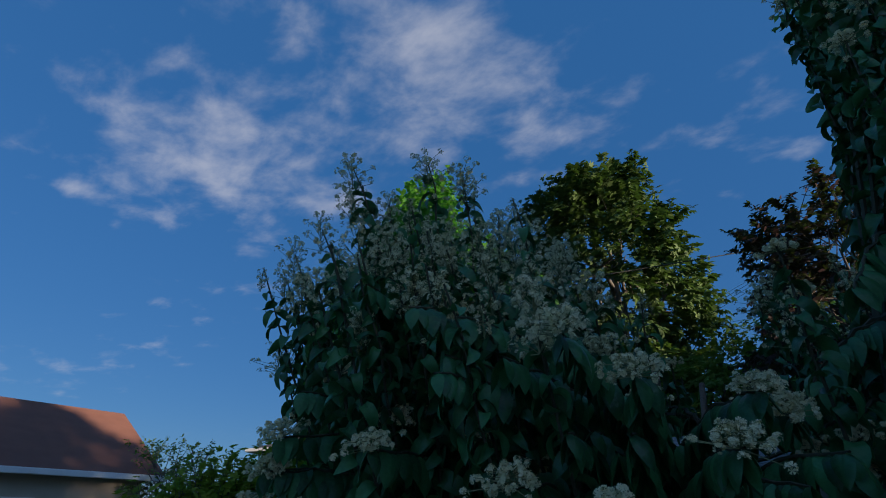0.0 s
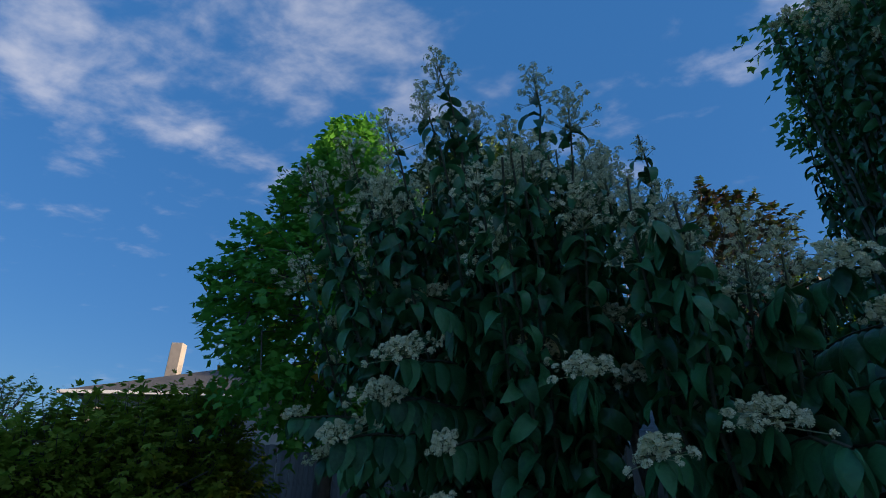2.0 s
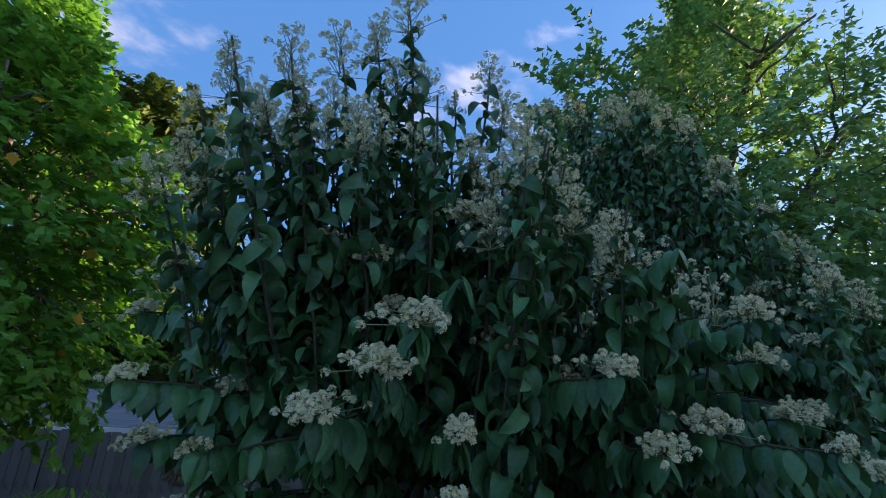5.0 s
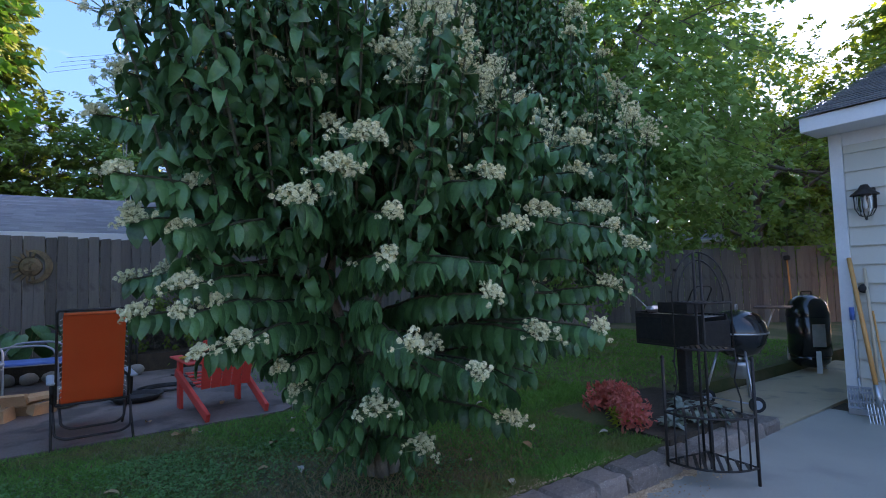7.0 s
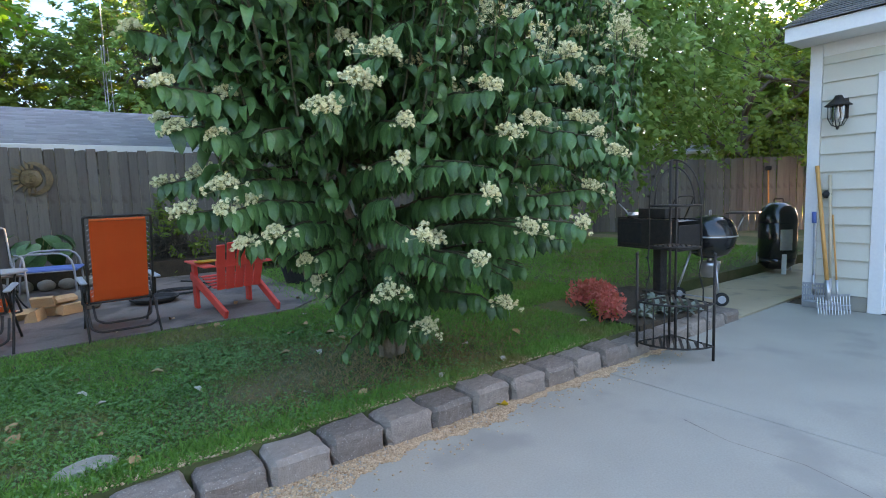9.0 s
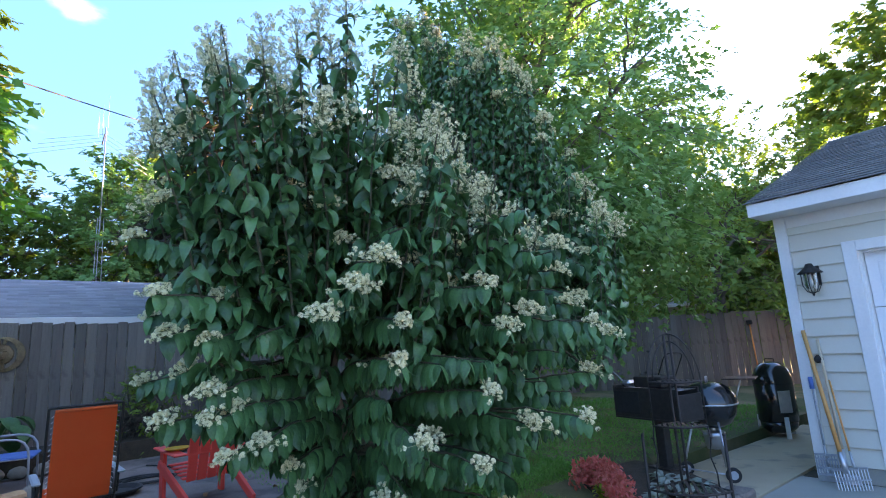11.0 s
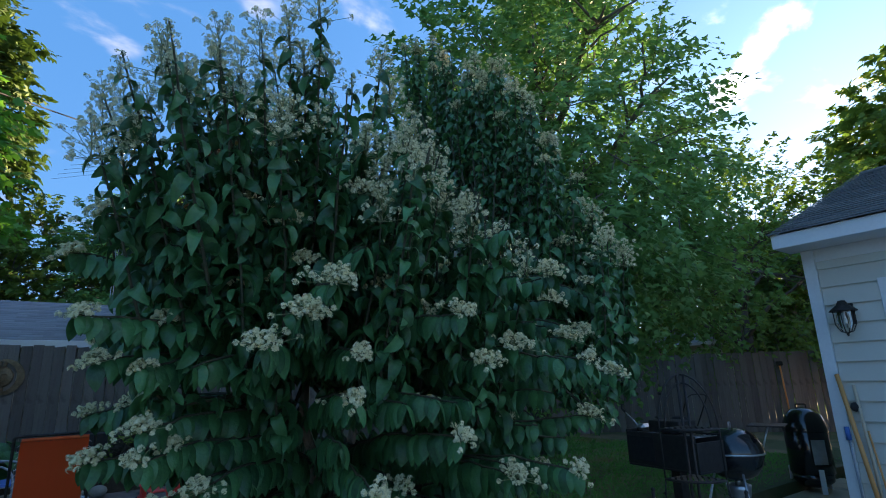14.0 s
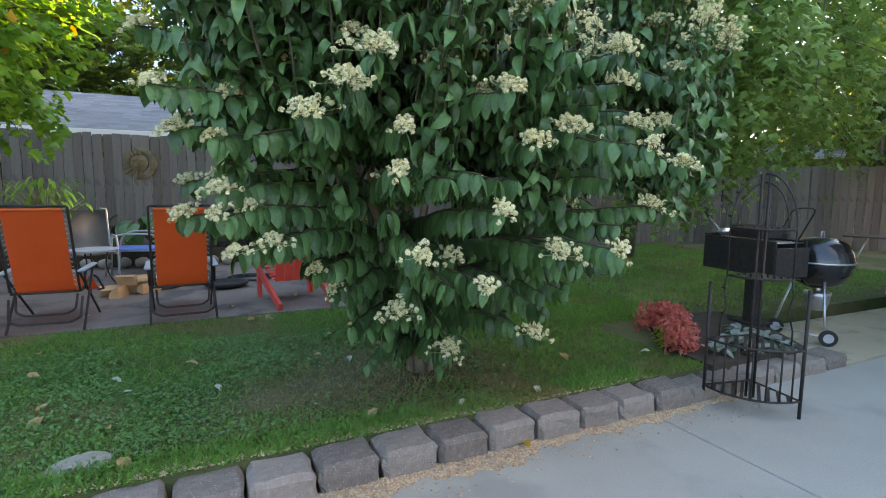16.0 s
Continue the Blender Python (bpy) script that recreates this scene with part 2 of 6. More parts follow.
M_PURPLE = material("purple_leaf", (0.026, 0.012, 0.016), (0.070, 0.030, 0.036), 0.6, 1.5, 0.0, 30, vary="island", through_light=0.2)
M_HEDGE = material("hedge_needle", (0.20, 0.29, 0.028), (0.42, 0.50, 0.055), 0.7, 1.5, 0.0, 30, vary="island", through_light=0.5)
M_PETAL = material("cream_petal", (0.80, 0.71, 0.38), (0.93, 0.86, 0.60), 0.6, 30, 0.0, 80, vary="island", through_light=0.3, through_colour=(0.8, 0.74, 0.5))
M_STALK = material("flower_stalk", (0.17, 0.18, 0.075), (0.34, 0.34, 0.17), 0.6, 30, 0.0, 80, vary="island", through_light=0.1)
M_IRON = material("black_iron", (0.018, 0.016, 0.016), (0.055, 0.045, 0.040), 0.55, 20, 0.3, 120, metal=0.3)
M_ENAMEL = material("black_enamel", (0.008, 0.008, 0.009), (0.018, 0.018, 0.019), 0.16, 5, 0.02, 80, spec=0.6, coat=0.4)
M_GALV = material("galvanised_steel", (0.45, 0.46, 0.48), (0.62, 0.63, 0.65), 0.35, 12, 0.05, 90, metal=0.85)
M_RUBBER = material("black_rubber", (0.012, 0.012, 0.012), (0.03, 0.03, 0.03), 0.8, 20, 0.1, 90)
M_ORANGE = material("orange_sling", (0.98, 0.135, 0.036), (1.0, 0.180, 0.052), 0.75, 4, 0.1, 220, through_light=0.25, through_colour=(0.92, 0.20, 0.04))
M_RED_PLASTIC = material("red_plastic", (0.84, 0.055, 0.042), (0.92, 0.085, 0.062), 0.5, 5, 0.05, 80)
M_BLUE = material("blue_plastic", (0.03, 0.14, 0.42), (0.06, 0.21, 0.52), 0.5, 5, 0.05, 80)
M_GREY_MESH = material("grey_sling", (0.30, 0.285, 0.27), (0.40, 0.38, 0.36), 0.8, 5, 0.2, 150)
M_GREY_PLASTIC = material("grey_plastic", (0.30, 0.33, 0.36), (0.40, 0.43, 0.46), 0.5, 5, 0.05, 80)
M_HANDLE = material("ash_handle", (0.74, 0.26, 0.075), (0.86, 0.38, 0.14), 0.55, 8, 0.1, 60, wave=(40, 0.5))
M_PALE_WOOD = material("pale_wood", (0.52, 0.37, 0.24), (0.66, 0.50, 0.36), 0.6, 8, 0.1, 60, wave=(40, 0.5))
M_CUT_WOOD = material("split_firewood", (0.45, 0.23, 0.11), (0.68, 0.43, 0.25), 0.85, 10, 0.5, 60, vary="object")
M_BRONZE = material("aged_bronze", (0.085, 0.055, 0.03), (0.34, 0.23, 0.13), 0.5, 12, 0.4, 60, metal=0.25)
M_SOIL = material("dark_soil", (0.035, 0.025, 0.018), (0.09, 0.065, 0.045), 0.95, 8, 0.9, 60)
M_STONE = material("field_stone", (0.20, 0.18, 0.15), (0.33, 0.30, 0.26), 0.9, 7, 0.6, 60, vary="object")
M_RED_FLOWER = material("red_flower", (0.74, 0.06, 0.06), (0.90, 0.26, 0.23), 0.6, 20, 0.0, 60, vary="island", through_light=0.3)
M_SILVER_LEAF = material("silver_leaf", (0.16, 0.22, 0.18), (0.34, 0.40, 0.35), 0.8, 10, 0.0, 60, vary="island", through_light=0.2)
M_DRY_LEAF = material("dry_leaf", (0.32, 0.15, 0.06), (0.55, 0.32, 0.16), 0.8, 20, 0.0, 80, vary="object")
M_PALE_LEAF = material("pale_fallen_leaf", (0.42, 0.35, 0.27), (0.58, 0.50, 0.40), 0.8, 20, 0.0, 80, vary="object")
M_GLASS = bpy.data.materials.new("clear_glass")
M_GLASS.use_nodes = True
M_GLASS.node_tree.nodes["Principled BSDF"].inputs["Transmission Weight"].default_value = 1.0
M_GLASS.node_tree.nodes["Principled BSDF"].inputs["Roughness"].default_value = 0.05
M_WINDOW = material("window_pane", (0.02, 0.025, 0.03), (0.04, 0.045, 0.05), 0.08, 2, 0.0, 30, spec=0.8)
M_BRICK_WALL = material("tan_wall", (0.42, 0.36, 0.28), (0.52, 0.46, 0.37), 0.8, 3, 0.2, 60)
M_CHIMNEY = material("buff_brick", (0.22, 0.20, 0.18), (0.34, 0.31, 0.28), 0.9, 4, 0.4, 50, vary="object")


# ---- building helpers ----
def finish(name, bm, mat, parent=None, label="", smooth=False):
    me = bpy.data.meshes.new(name)
    bm.normal_update()
    bm.to_mesh(me)
    bm.free()
    if smooth:
        me.shade_smooth()
    me.materials.append(mat)
    ob = new(name, me)
    if parent:
        ob.parent = parent
    if label:
        tagged(ob, label)
    return ob


def part(name, bm, mat, parent, label="", smooth=False):
    return finish(name, bm, mat, parent, label, smooth)


def thing(name, label, category, m=None, group=""):
    ob = new(name)
    ob.empty_display_size = 0.1
    if m is not None:
        ob.matrix_world = m
    return tagged(ob, label, category, group)


def setting(name, bm, mat, label="", category=""):
    return tagged(finish(name, bm, mat), label, category, kind="structure")


def add_box(bm, lo, hi, m=None, bevel=0.0):
    r = bmesh.ops.create_cube(bm, size=1.0)
    vs = r["verts"]
    s = [(b - a) for a, b in zip(lo, hi)]
    c = [(a + b) / 2 for a, b in zip(lo, hi)]
    for v in vs:
        v.co = Vector((v.co[0] * s[0] + c[0], v.co[1] * s[1] + c[1], v.co[2] * s[2] + c[2]))
    if bevel:
        es = list({e for v in vs for e in v.link_edges})
        r = bmesh.ops.bevel(bm, geom=es, offset=bevel, segments=1, affect="EDGES")
        vs = list({v for f in r["faces"] for v in f.verts} | {v for v in vs if v.is_valid})
    if m is not None:
        for v in vs:
            v.co = m @ v.co
    return vs


def box(lo, hi, bevel=0.0, m=None):
    bm = bmesh.new()
    add_box(bm, lo, hi, m, bevel)
    return bm


def add_tube(bm, pts, radii, sides=8, caps=True):
    """A round tube along the points."""
    pts = [Vector(p) for p in pts]
    if not hasattr(radii, "__len__"):
        radii = [radii] * len(pts)
    rings, side = [], None
    for i, p in enumerate(pts):
        ahead = (pts[min(i + 1, len(pts) - 1)] - pts[max(i - 1, 0)]).normalized()
        if side is None:
            side = ahead.orthogonal().normalized()
        side = (side - ahead * side.dot(ahead)).normalized()
        other = ahead.cross(side)
        rings.append([bm.verts.new(p + radii[i] * (math.cos(a) * side + math.sin(a) * other)) for a in (2 * math.pi * k / sides for k in range(sides))])
    for a, b in zip(rings, rings[1:]):
        for k in range(sides):
            bm.faces.new((a[k], a[(k + 1) % sides], b[(k + 1) % sides], b[k]))
    if caps:
        bm.faces.new(rings[0][::-1])
        bm.faces.new(rings[-1])


def tube(pts, radii, sides=8):
    bm = bmesh.new()
    add_tube(bm, pts, radii, sides)
    return bm


def lathe(profile, sides=24, m=None):
    """A turned body from (radius, height) pairs."""
    bm = bmesh.new()
    rings = []
    for r, z in profile:
        if r < 1e-5:
            rings.append([bm.verts.new((0, 0, z))])
        else:
            rings.append([bm.verts.new((r * math.cos(2 * math.pi * k / sides), r * math.sin(2 * math.pi * k / sides), z)) for k in range(sides)])
    for a, b in zip(rings, rings[1:]):
        for k in range(sides):
            j = (k + 1) % sides
            if len(a) == 1 and len(b) == 1:
                continue
            if len(a) == 1:
                bm.faces.new((a[0], b[j], b[k]))
            elif len(b) == 1:
                bm.faces.new((a[k], a[j], b[0]))
            else:
                bm.faces.new((a[k], a[j], b[j], b[k]))
    if m is not None:
        bm.transform(m)
    return bm


def curve_points(a, b, c, n):
    """n + 1 points of a bow from a by b to c."""
    a, b, c = Vector(a), Vector(b), Vector(c)
    return [a * (1 - t) ** 2 + b * 2 * t * (1 - t) + c * t * t for t in (i / n for i in range(n + 1))]


def array_mesh(name, verts, faces, mats, smooth=False):
    """A mesh from arrays: verts (n, 3), faces (m, k) of one corner count."""
    me = bpy.data.meshes.new(name)
    verts, faces = np.asarray(verts, np.float32), np.asarray(faces, np.int32)
    me.vertices.add(len(verts))
    me.vertices.foreach_set("co", verts.ravel())
    k = faces.shape[1]
    me.loops.add(faces.size)
    me.loops.foreach_set("vertex_index", faces.ravel())
    me.polygons.add(len(faces))
    me.polygons.foreach_set("loop_start", np.arange(0, faces.size, k, dtype=np.int32))
    me.polygons.foreach_set("loop_total", np.full(len(faces), k, np.int32))
    me.update(calc_edges=True)
    me.validate()
    if smooth:
        me.shade_smooth()
    for m in mats if isinstance(mats, (list, tuple)) else [mats]:
        me.materials.append(m)
    return me


def unit(v):
    return v / np.maximum(np.linalg.norm(v, axis=-1, keepdims=True), 1e-9)


def spread(template, faces, origins, along, normals, sizes):
    """Copies of a small shape (its length along x, its face up z), laid at origins with the given axes and sizes."""
    along = unit(along)
    normals = unit(normals - along * (normals * along).sum(1, keepdims=True))
    across = np.cross(normals, along)
    t = np.asarray(template, float)
    v = (t[None, :, 0, None] * along[:, None] + t[None, :, 1, None] * across[:, None] + t[None, :, 2, None] * normals[:, None]) * sizes[:, None, None] + origins[:, None]
    f = np.asarray(faces)[None] + (np.arange(len(origins)) * len(t))[:, None, None]
    return v.reshape(-1, 3), f.reshape(-1, np.asarray(faces).shape[1])


def ovate_leaf(curl, width=0.5, fold=0.35, stations=5, rise=0.0, twist=0.0):
    """A pointed oval blade of length 1, folded along its rib: it leaves its stalk at rise radians upwards, bends down by curl radians and turns over by twist radians."""
    verts, faces = [], []
    x = z = 0.0
    for i in range(stations):
        u = i / (stations - 1)
        a = -rise + curl * u ** (0.5 if rise else 1.0)
        if i:
            x, z = x + math.cos((a + last) / 2) / (stations - 1), z - math.sin((a + last) / 2) / (stations - 1)
        last = a
        w = width * 0.5 * math.sin(math.pi * min(1.0, 0.06 + u * 0.94) ** 0.8) ** 0.8 + 0.004
        lift = fold * w
        c, s_ = math.cos(twist * u), math.sin(twist * u)
        for k in (-1, 0, 1):
            side, up_ = k * w * c - abs(k) * lift * s_, k * w * s_ + abs(k) * lift * c
            verts.append((x + up_ * math.sin(a), side, z + up_ * math.cos(a)))
    for i in range(stations - 1):
        b = 3 * i
        faces += [(b, b + 3, b + 4, b + 1), (b + 1, b + 4, b + 5, b + 2)]
    return np.array(verts), np.array(faces)


def lobed_leaf():
    """A five-lobed blade, slightly cupped, as triangles round its middle."""
    rim = [(0.0, 0.0), (0.18, -0.36), (0.32, -0.28), (0.42, -0.52), (0.58, -0.24), (1.0, 0.0), (0.58, 0.24), (0.42, 0.52), (0.32, 0.28), (0.18, 0.36)]
    verts = [(0.4, 0, 0.05)] + [(x, y, -0.10 * abs(y) - 0.12 * max(0, x - 0.5)) for x, y in rim]
    return np.array(verts), np.array([(0, 1 + i, 1 + (i + 1) % len(rim)) for i in range(len(rim))])


def clump_leaf():
    """A small spray of three blades for trees far off."""
    v, f = [], []
    for k, a in enumerate((-0.7, 0.0, 0.7)):
        c, s = math.cos(a), math.sin(a)
        b = len(v)
        for x, y, z in ((0, 0, 0), (0.55, -0.24, 0.05), (1.0, 0, -0.12), (0.5, 0.24, 0.05)):
            v.append((x * c - y * s, x * s + y * c, z + 0.05 * k))
        f.append((b, b + 1, b + 2, b + 3))
    return np.array(v), np.array(f)

# ---- plan: u runs along the stone edging, v across it towards the back fence ----
U, V = Vector((0.958, -0.285, 0.0)), Vector((0.285, 0.958, 0.0))
EDGE_V, LAWN_Z = 1.93, 0.14


def at(u, v, z=0.0):
    return U * u + V * v + Vector((0, 0, z))


def frame_at(u, v, z=0.0, turn=0.0):
    """A pose whose x runs along u and y along v, turned about z."""
    p = at(u, v, z)
    return pose(p.x, p.y, p.z, 0, 0, math.degrees(math.atan2(U.y, U.x)) + turn)


UV = frame_at(0, 0)


def sheet(corners, top, thick):
    """A flat slab from its corners in plan (u, v)."""
    bm = bmesh.new()
    hi = [bm.verts.new(at(u, v, top)) for u, v in corners]
    lo = [bm.verts.new(at(u, v, top - thick)) for u, v in corners]
    bm.faces.new(hi)
    bm.faces.new(lo[::-1])
    for i in range(len(hi)):
        j = (i + 1) % len(hi)
        bm.faces.new((lo[i], lo[j], hi[j], hi[i]))
    bmesh.ops.recalc_face_normals(bm, faces=bm.faces[:])
    return bm


bm = bmesh.new()
bmesh.ops.create_grid(bm, x_segments=2, y_segments=2, size=900.0)
bmesh.ops.translate(bm, verts=bm.verts[:], vec=(0, 0, -0.12))
setting("ground", bm, M_FAR_GROUND, "grassy ground running off between the houses", "ground")

driveway = setting("driveway", sheet([(-14, -9), (6.6, -9), (6.6, EDGE_V), (-14, EDGE_V)], -0.012, 0.1), M_SOIL, "dirt-filled joints under a grey concrete driveway", "driveway")
for u0, u1, v0, v1 in ((-14, -7.4, -9, EDGE_V), (-7.392, -2.3, -9, -1.4), (-7.392, -2.3, -1.392, EDGE_V), (-2.292, 2.72, -9, -1.4), (-2.292, 2.72, -1.392, EDGE_V), (2.73, 6.5, -9, -1.4), (2.73, 6.17, -1.392, EDGE_V)):
    bm = bmesh.new()
    add_box(bm, (u0, v0, -0.1), (u1, v1, 0.0), UV, 0.006)
    part("concrete_slab", bm, M_CONCRETE, driveway)
# hairline cracks in the slab
for pts in ([(2.38, 1.05), (2.3, 0.75), (2.33, 0.4), (2.22, 0.05), (2.27, -0.5), (2.15, -1.2)],):
    bm = bmesh.new()
    for (a, b), (c, d) in zip(pts, pts[1:]):
        add_tube(bm, [at(a, b, 0.0), at(c, d, 0.0)], 0.0014, 4)
    part("crack", bm, M_PATIO, driveway)
path_ob = setting("path", sheet([(4.95, EDGE_V + 0.012), (9.5, EDGE_V + 0.012), (9.5, 2.95), (5.3, 3.02), (5.12, 2.55)], 0.012, 0.1), M_PATH, "worn tan concrete path beside the garage", "path")
patio = setting("patio", sheet([(-7, 5.2), (1.55, 5.2), (2.0, 5.6), (2.2, 9.3), (-7, 9.6)], LAWN_Z + 0.012, 0.1), M_PATIO, "stained grey concrete patio by the fence", "patio")
lawn = setting("lawn", sheet([(-16, EDGE_V + 0.21), (4.75, EDGE_V + 0.21), (5.1, 2.62), (5.25, 3.05), (9.6, 3.0), (18, 2.6), (18, 20), (-16, 20)], LAWN_Z, 0.25), M_LAWN, "short green lawn with a bare patch under the tree", "lawn")

# ---- stone edging ----
block_shapes = []
rng = random.Random(5)
for k in range(4):
    bm = bmesh.new()
    add_box(bm, (-0.158, -0.005, -0.05), (0.158, 0.25, 0.15), None, 0.026)
    bmesh.ops.subdivide_edges(bm, edges=[e for e in bm.edges if e.calc_length() > 0.09], cuts=2, use_grid_fill=True)
    for v in bm.verts:
        v.co += Vector((rng.uniform(-0.006, 0.006), rng.uniform(-0.008, 0.008), rng.uniform(-0.006, 0.006)))
        v.co.x *= 0.955 if v.co.y > 0.02 else 0.985
    bm.normal_update()
    me = bpy.data.meshes.new("edging_block")
    bm.to_mesh(me)
    bm.free()
    me.materials.append(M_BLOCK)
    block_shapes.append(me)
edging = tagged(new("edging"), "row of rough tan-grey retaining blocks along the driveway", "edging", kind="structure")


def edging_block(u, v, turn, low=0.0):
    ob = new("block", block_shapes[rng.randrange(4)])
    ob.parent = edging
    ob.matrix_world = frame_at(u, v, -0.012 - low + rng.uniform(-0.008, 0.008), turn + rng.uniform(-2.5, 2.5))


for k in range(-20, 15):
    u = 0.355 + 0.323 * k
    edging_block(u, EDGE_V - 0.015 + rng.uniform(-0.012, 0.012), 0.0, 0.03 if k > 8 else (0.018 if k < 0 else 0.004))
for k in range(3):
    edging_block(4.98 + 0.05 * k, EDGE_V + 0.28 + 0.3 * k, 82.0, 0.06)


# ---- fences ----
def board_mesh(w, h, thick, seed):
    r = random.Random(seed)
    bm = bmesh.new()
    add_box(bm, (-w / 2, -thick / 2, 0), (w / 2, thick / 2, h), None, 0.003)
    top = max(v.co.z for v in bm.verts)
    for v in bm.verts:
        if v.co.z > top - 0.02:
            v.co.z += r.uniform(-0.012, 0.012) - 0.012 * (abs(v.co.x) > w * 0.4)
    me = bpy.data.meshes.new("fence_board")
    bm.to_mesh(me)
    bm.free()
    me.materials.append(M_FENCE)
    return me


BOARDS = {}


def fence(name, a, b, label, base_a, base_b, pitch=0.150, height=1.93):
    """An upright board fence from a to b in plan (x, y), with rails and posts behind it."""
    root = tagged(new(name), label, "fence", kind="structure")
    a, b = Vector((*a, 0)), Vector((*b, 0))
    way = (b - a).normalized()
    length = (b - a).length
    turn = math.degrees(math.atan2(way.y, way.x))
    r = random.Random(int(length * 100))
    n = int(length / pitch)
    for k in range(n):
        t = (k + 0.5) / n
        p = a.lerp(b, t)
        key = r.randrange(6)
        if (key, height) not in BOARDS:
            BOARDS[(key, height)] = board_mesh(0.1415 + 0.0011 * key, height, 0.018, key)
        ob = new("board", BOARDS[(key, height)])
        ob.parent = root
        ob.matrix_world = pose(p.x, p.y, base_a + (base_b - base_a) * t + r.uniform(-0.02, 0.015), r.uniform(-0.4, 0.4), r.uniform(-0.35, 0.35), turn)
    behind = Vector((-way.y, way.x, 0))
    for z in (0.25, 0.95, 1.65):
        bm = bmesh.new()
        m = Matrix.Translation(a + behind * 0.036) @ pose(0, 0, 0, 0, 0, turn)
        add_box(bm, (0, -0.02, base_a + z - 0.045), (length, 0.02, base_a + z + 0.045), m)
        if base_a != base_b:
            for v in bm.verts:
                v.co.z += (base_b - base_a) * ((v.co - a).dot(way) / length)
        part("rail", bm, M_FENCE, root)
    for k in range(int(length / 2.4) + 1):
        p = a + way * min(length, 2.4 * k) + behind * 0.105
        bm = box((-0.045, -0.045, -0.3), (0.045, 0.045, 1.85), 0.004, pose(p.x, p.y, base_a + (base_b - base_a) * min(1.0, 2.4 * k / length), 0, 0, turn))
        part("post", bm, M_FENCE, root)
    return root


fence("fence_1", (-7.5, 14.56), (13.8, 5.2), "weathered grey board fence behind the patio", 0.60, 0.06, 0.150, 2.03)
fence("fence_2", (13.8, 5.2), (17.2, -4.2), "weathered blue-grey board fence at the back of the lawn", 0.14, 0.10)

# raised planting bed along the fence behind the patio
bed = setting("planting_bed", sheet([(-6, 9.62), (1.9, 9.35), (2.1, 9.9), (1.9, 10.25), (-6, 11.0)], 0.42, 0.4), M_SOIL, "raised soil bed against the fence", "flower bed")
flower_bed = setting("flower_bed", sheet([(3.55, EDGE_V + 0.17), (4.72, EDGE_V + 0.17), (5.06, 2.62), (5.2, 3.3), (4.25, 3.45), (3.6, 2.6)], LAWN_Z + 0.018, 0.1), M_SOIL, "small dark soil bed at the corner of the edging", "flower bed")

# ---- garage ----
GU, GV = 6.17, 1.76                 # its front corner in plan
garage = tagged(new("garage"), "cream lap-sided garage with white trim and a white panel door", "garage", kind="structure")
bm = bmesh.new()
add_box(bm, (GU + 0.03, GV - 0.66, 0), (GU + 0.15, GV - 0.02, 2.86), UV)
add_box(bm, (GU + 0.03, GV - 6.6, 2.36), (GU + 0.15, GV - 0.66, 2.86), UV)
add_box(bm, (GU + 0.03, GV - 6.6, 0), (GU + 0.15, GV - 5.7, 2.36), UV)
add_box(bm, (GU + 0.15, GV - 0.14, 0), (GU + 6.5, GV - 0.02, 2.86), UV)
add_box(bm, (GU + 0.15, GV - 6.6, 0), (GU + 6.5, GV - 6.48, 2.86), UV)
add_box(bm, (GU + 6.38, GV - 6.48, 0), (GU + 6.5, GV - 0.14, 2.86), UV)
part("wall", bm, M_SIDING, garage)


def lap_board(w, h=0.204):
    """One course of siding, w long along x, tilted out at its foot."""
    bm = bmesh.new()
    sec = [(0.0, 0.0), (0.0, h), (-0.006, h), (-0.034, 0.006), (-0.032, 0.0)]
    a = [bm.verts.new((0, p, q)) for p, q in sec]
    b = [bm.verts.new((w, p, q)) for p, q in sec]
    bm.faces.new(a)
    bm.faces.new(b[::-1])
    for i in range(5):
        j = (i + 1) % 5
        bm.faces.new((a[i], b[i], b[j], a[j]))
    bmesh.ops.recalc_face_normals(bm, faces=bm.faces[:])
    me = bpy.data.meshes.new("siding_board")
    bm.to_mesh(me)
    bm.free()
    me.materials.append(M_SIDING)
    return me


front_turn = -90.0                  # along the front wall, away from the corner
short, long_, side = lap_board(0.475), lap_board(5.05), lap_board(6.3)
for k in range(18):
    z = 0.16 + 0.188 * k
    if z > 2.62:
        break
    if z < 2.30:
        ob = new("siding_board", short)
        ob.parent = garage
        ob.matrix_world = frame_at(GU + 0.03, GV - 0.12, z, front_turn)
    else:
        ob = new("siding_board", long_)
        ob.parent = garage
        ob.matrix_world = frame_at(GU + 0.03, GV - 0.12, z, front_turn)
part("foundation", box((GU + 0.012, GV - 0.66, 0), (GU + 0.03, GV - 0.03, 0.155), 0.0, UV), M_CONCRETE, garage)
part("corner_trim", box((GU - 0.006, GV - 0.115, 0.03), (GU + 0.03, GV, 2.823), 0.004, UV), M_WHITE, garage)
part("corner_trim", box((GU + 0.03, GV - 0.018, 0.03), (GU + 0.13, GV + 0.006, 2.823), 0.004, UV), M_WHITE, garage)
door = new("garage_door")
door.parent = garage
tagged(door, "white raised-panel garage door")
part("door_trim", box((GU - 0.012, GV - 0.715, 0.0), (GU + 0.04, GV - 0.595, 2.44), 0.004, UV), M_WHITE, garage)
part("door_trim", box((GU - 0.012, GV - 5.75, 2.33), (GU + 0.04, GV - 0.717, 2.44), 0.004, UV), M_WHITE, garage)
part("door_jamb", box((GU + 0.04, GV - 0.735, 0.0), (GU + 0.16, GV - 0.66, 2.36), 0.003, UV), M_WHITE, garage)
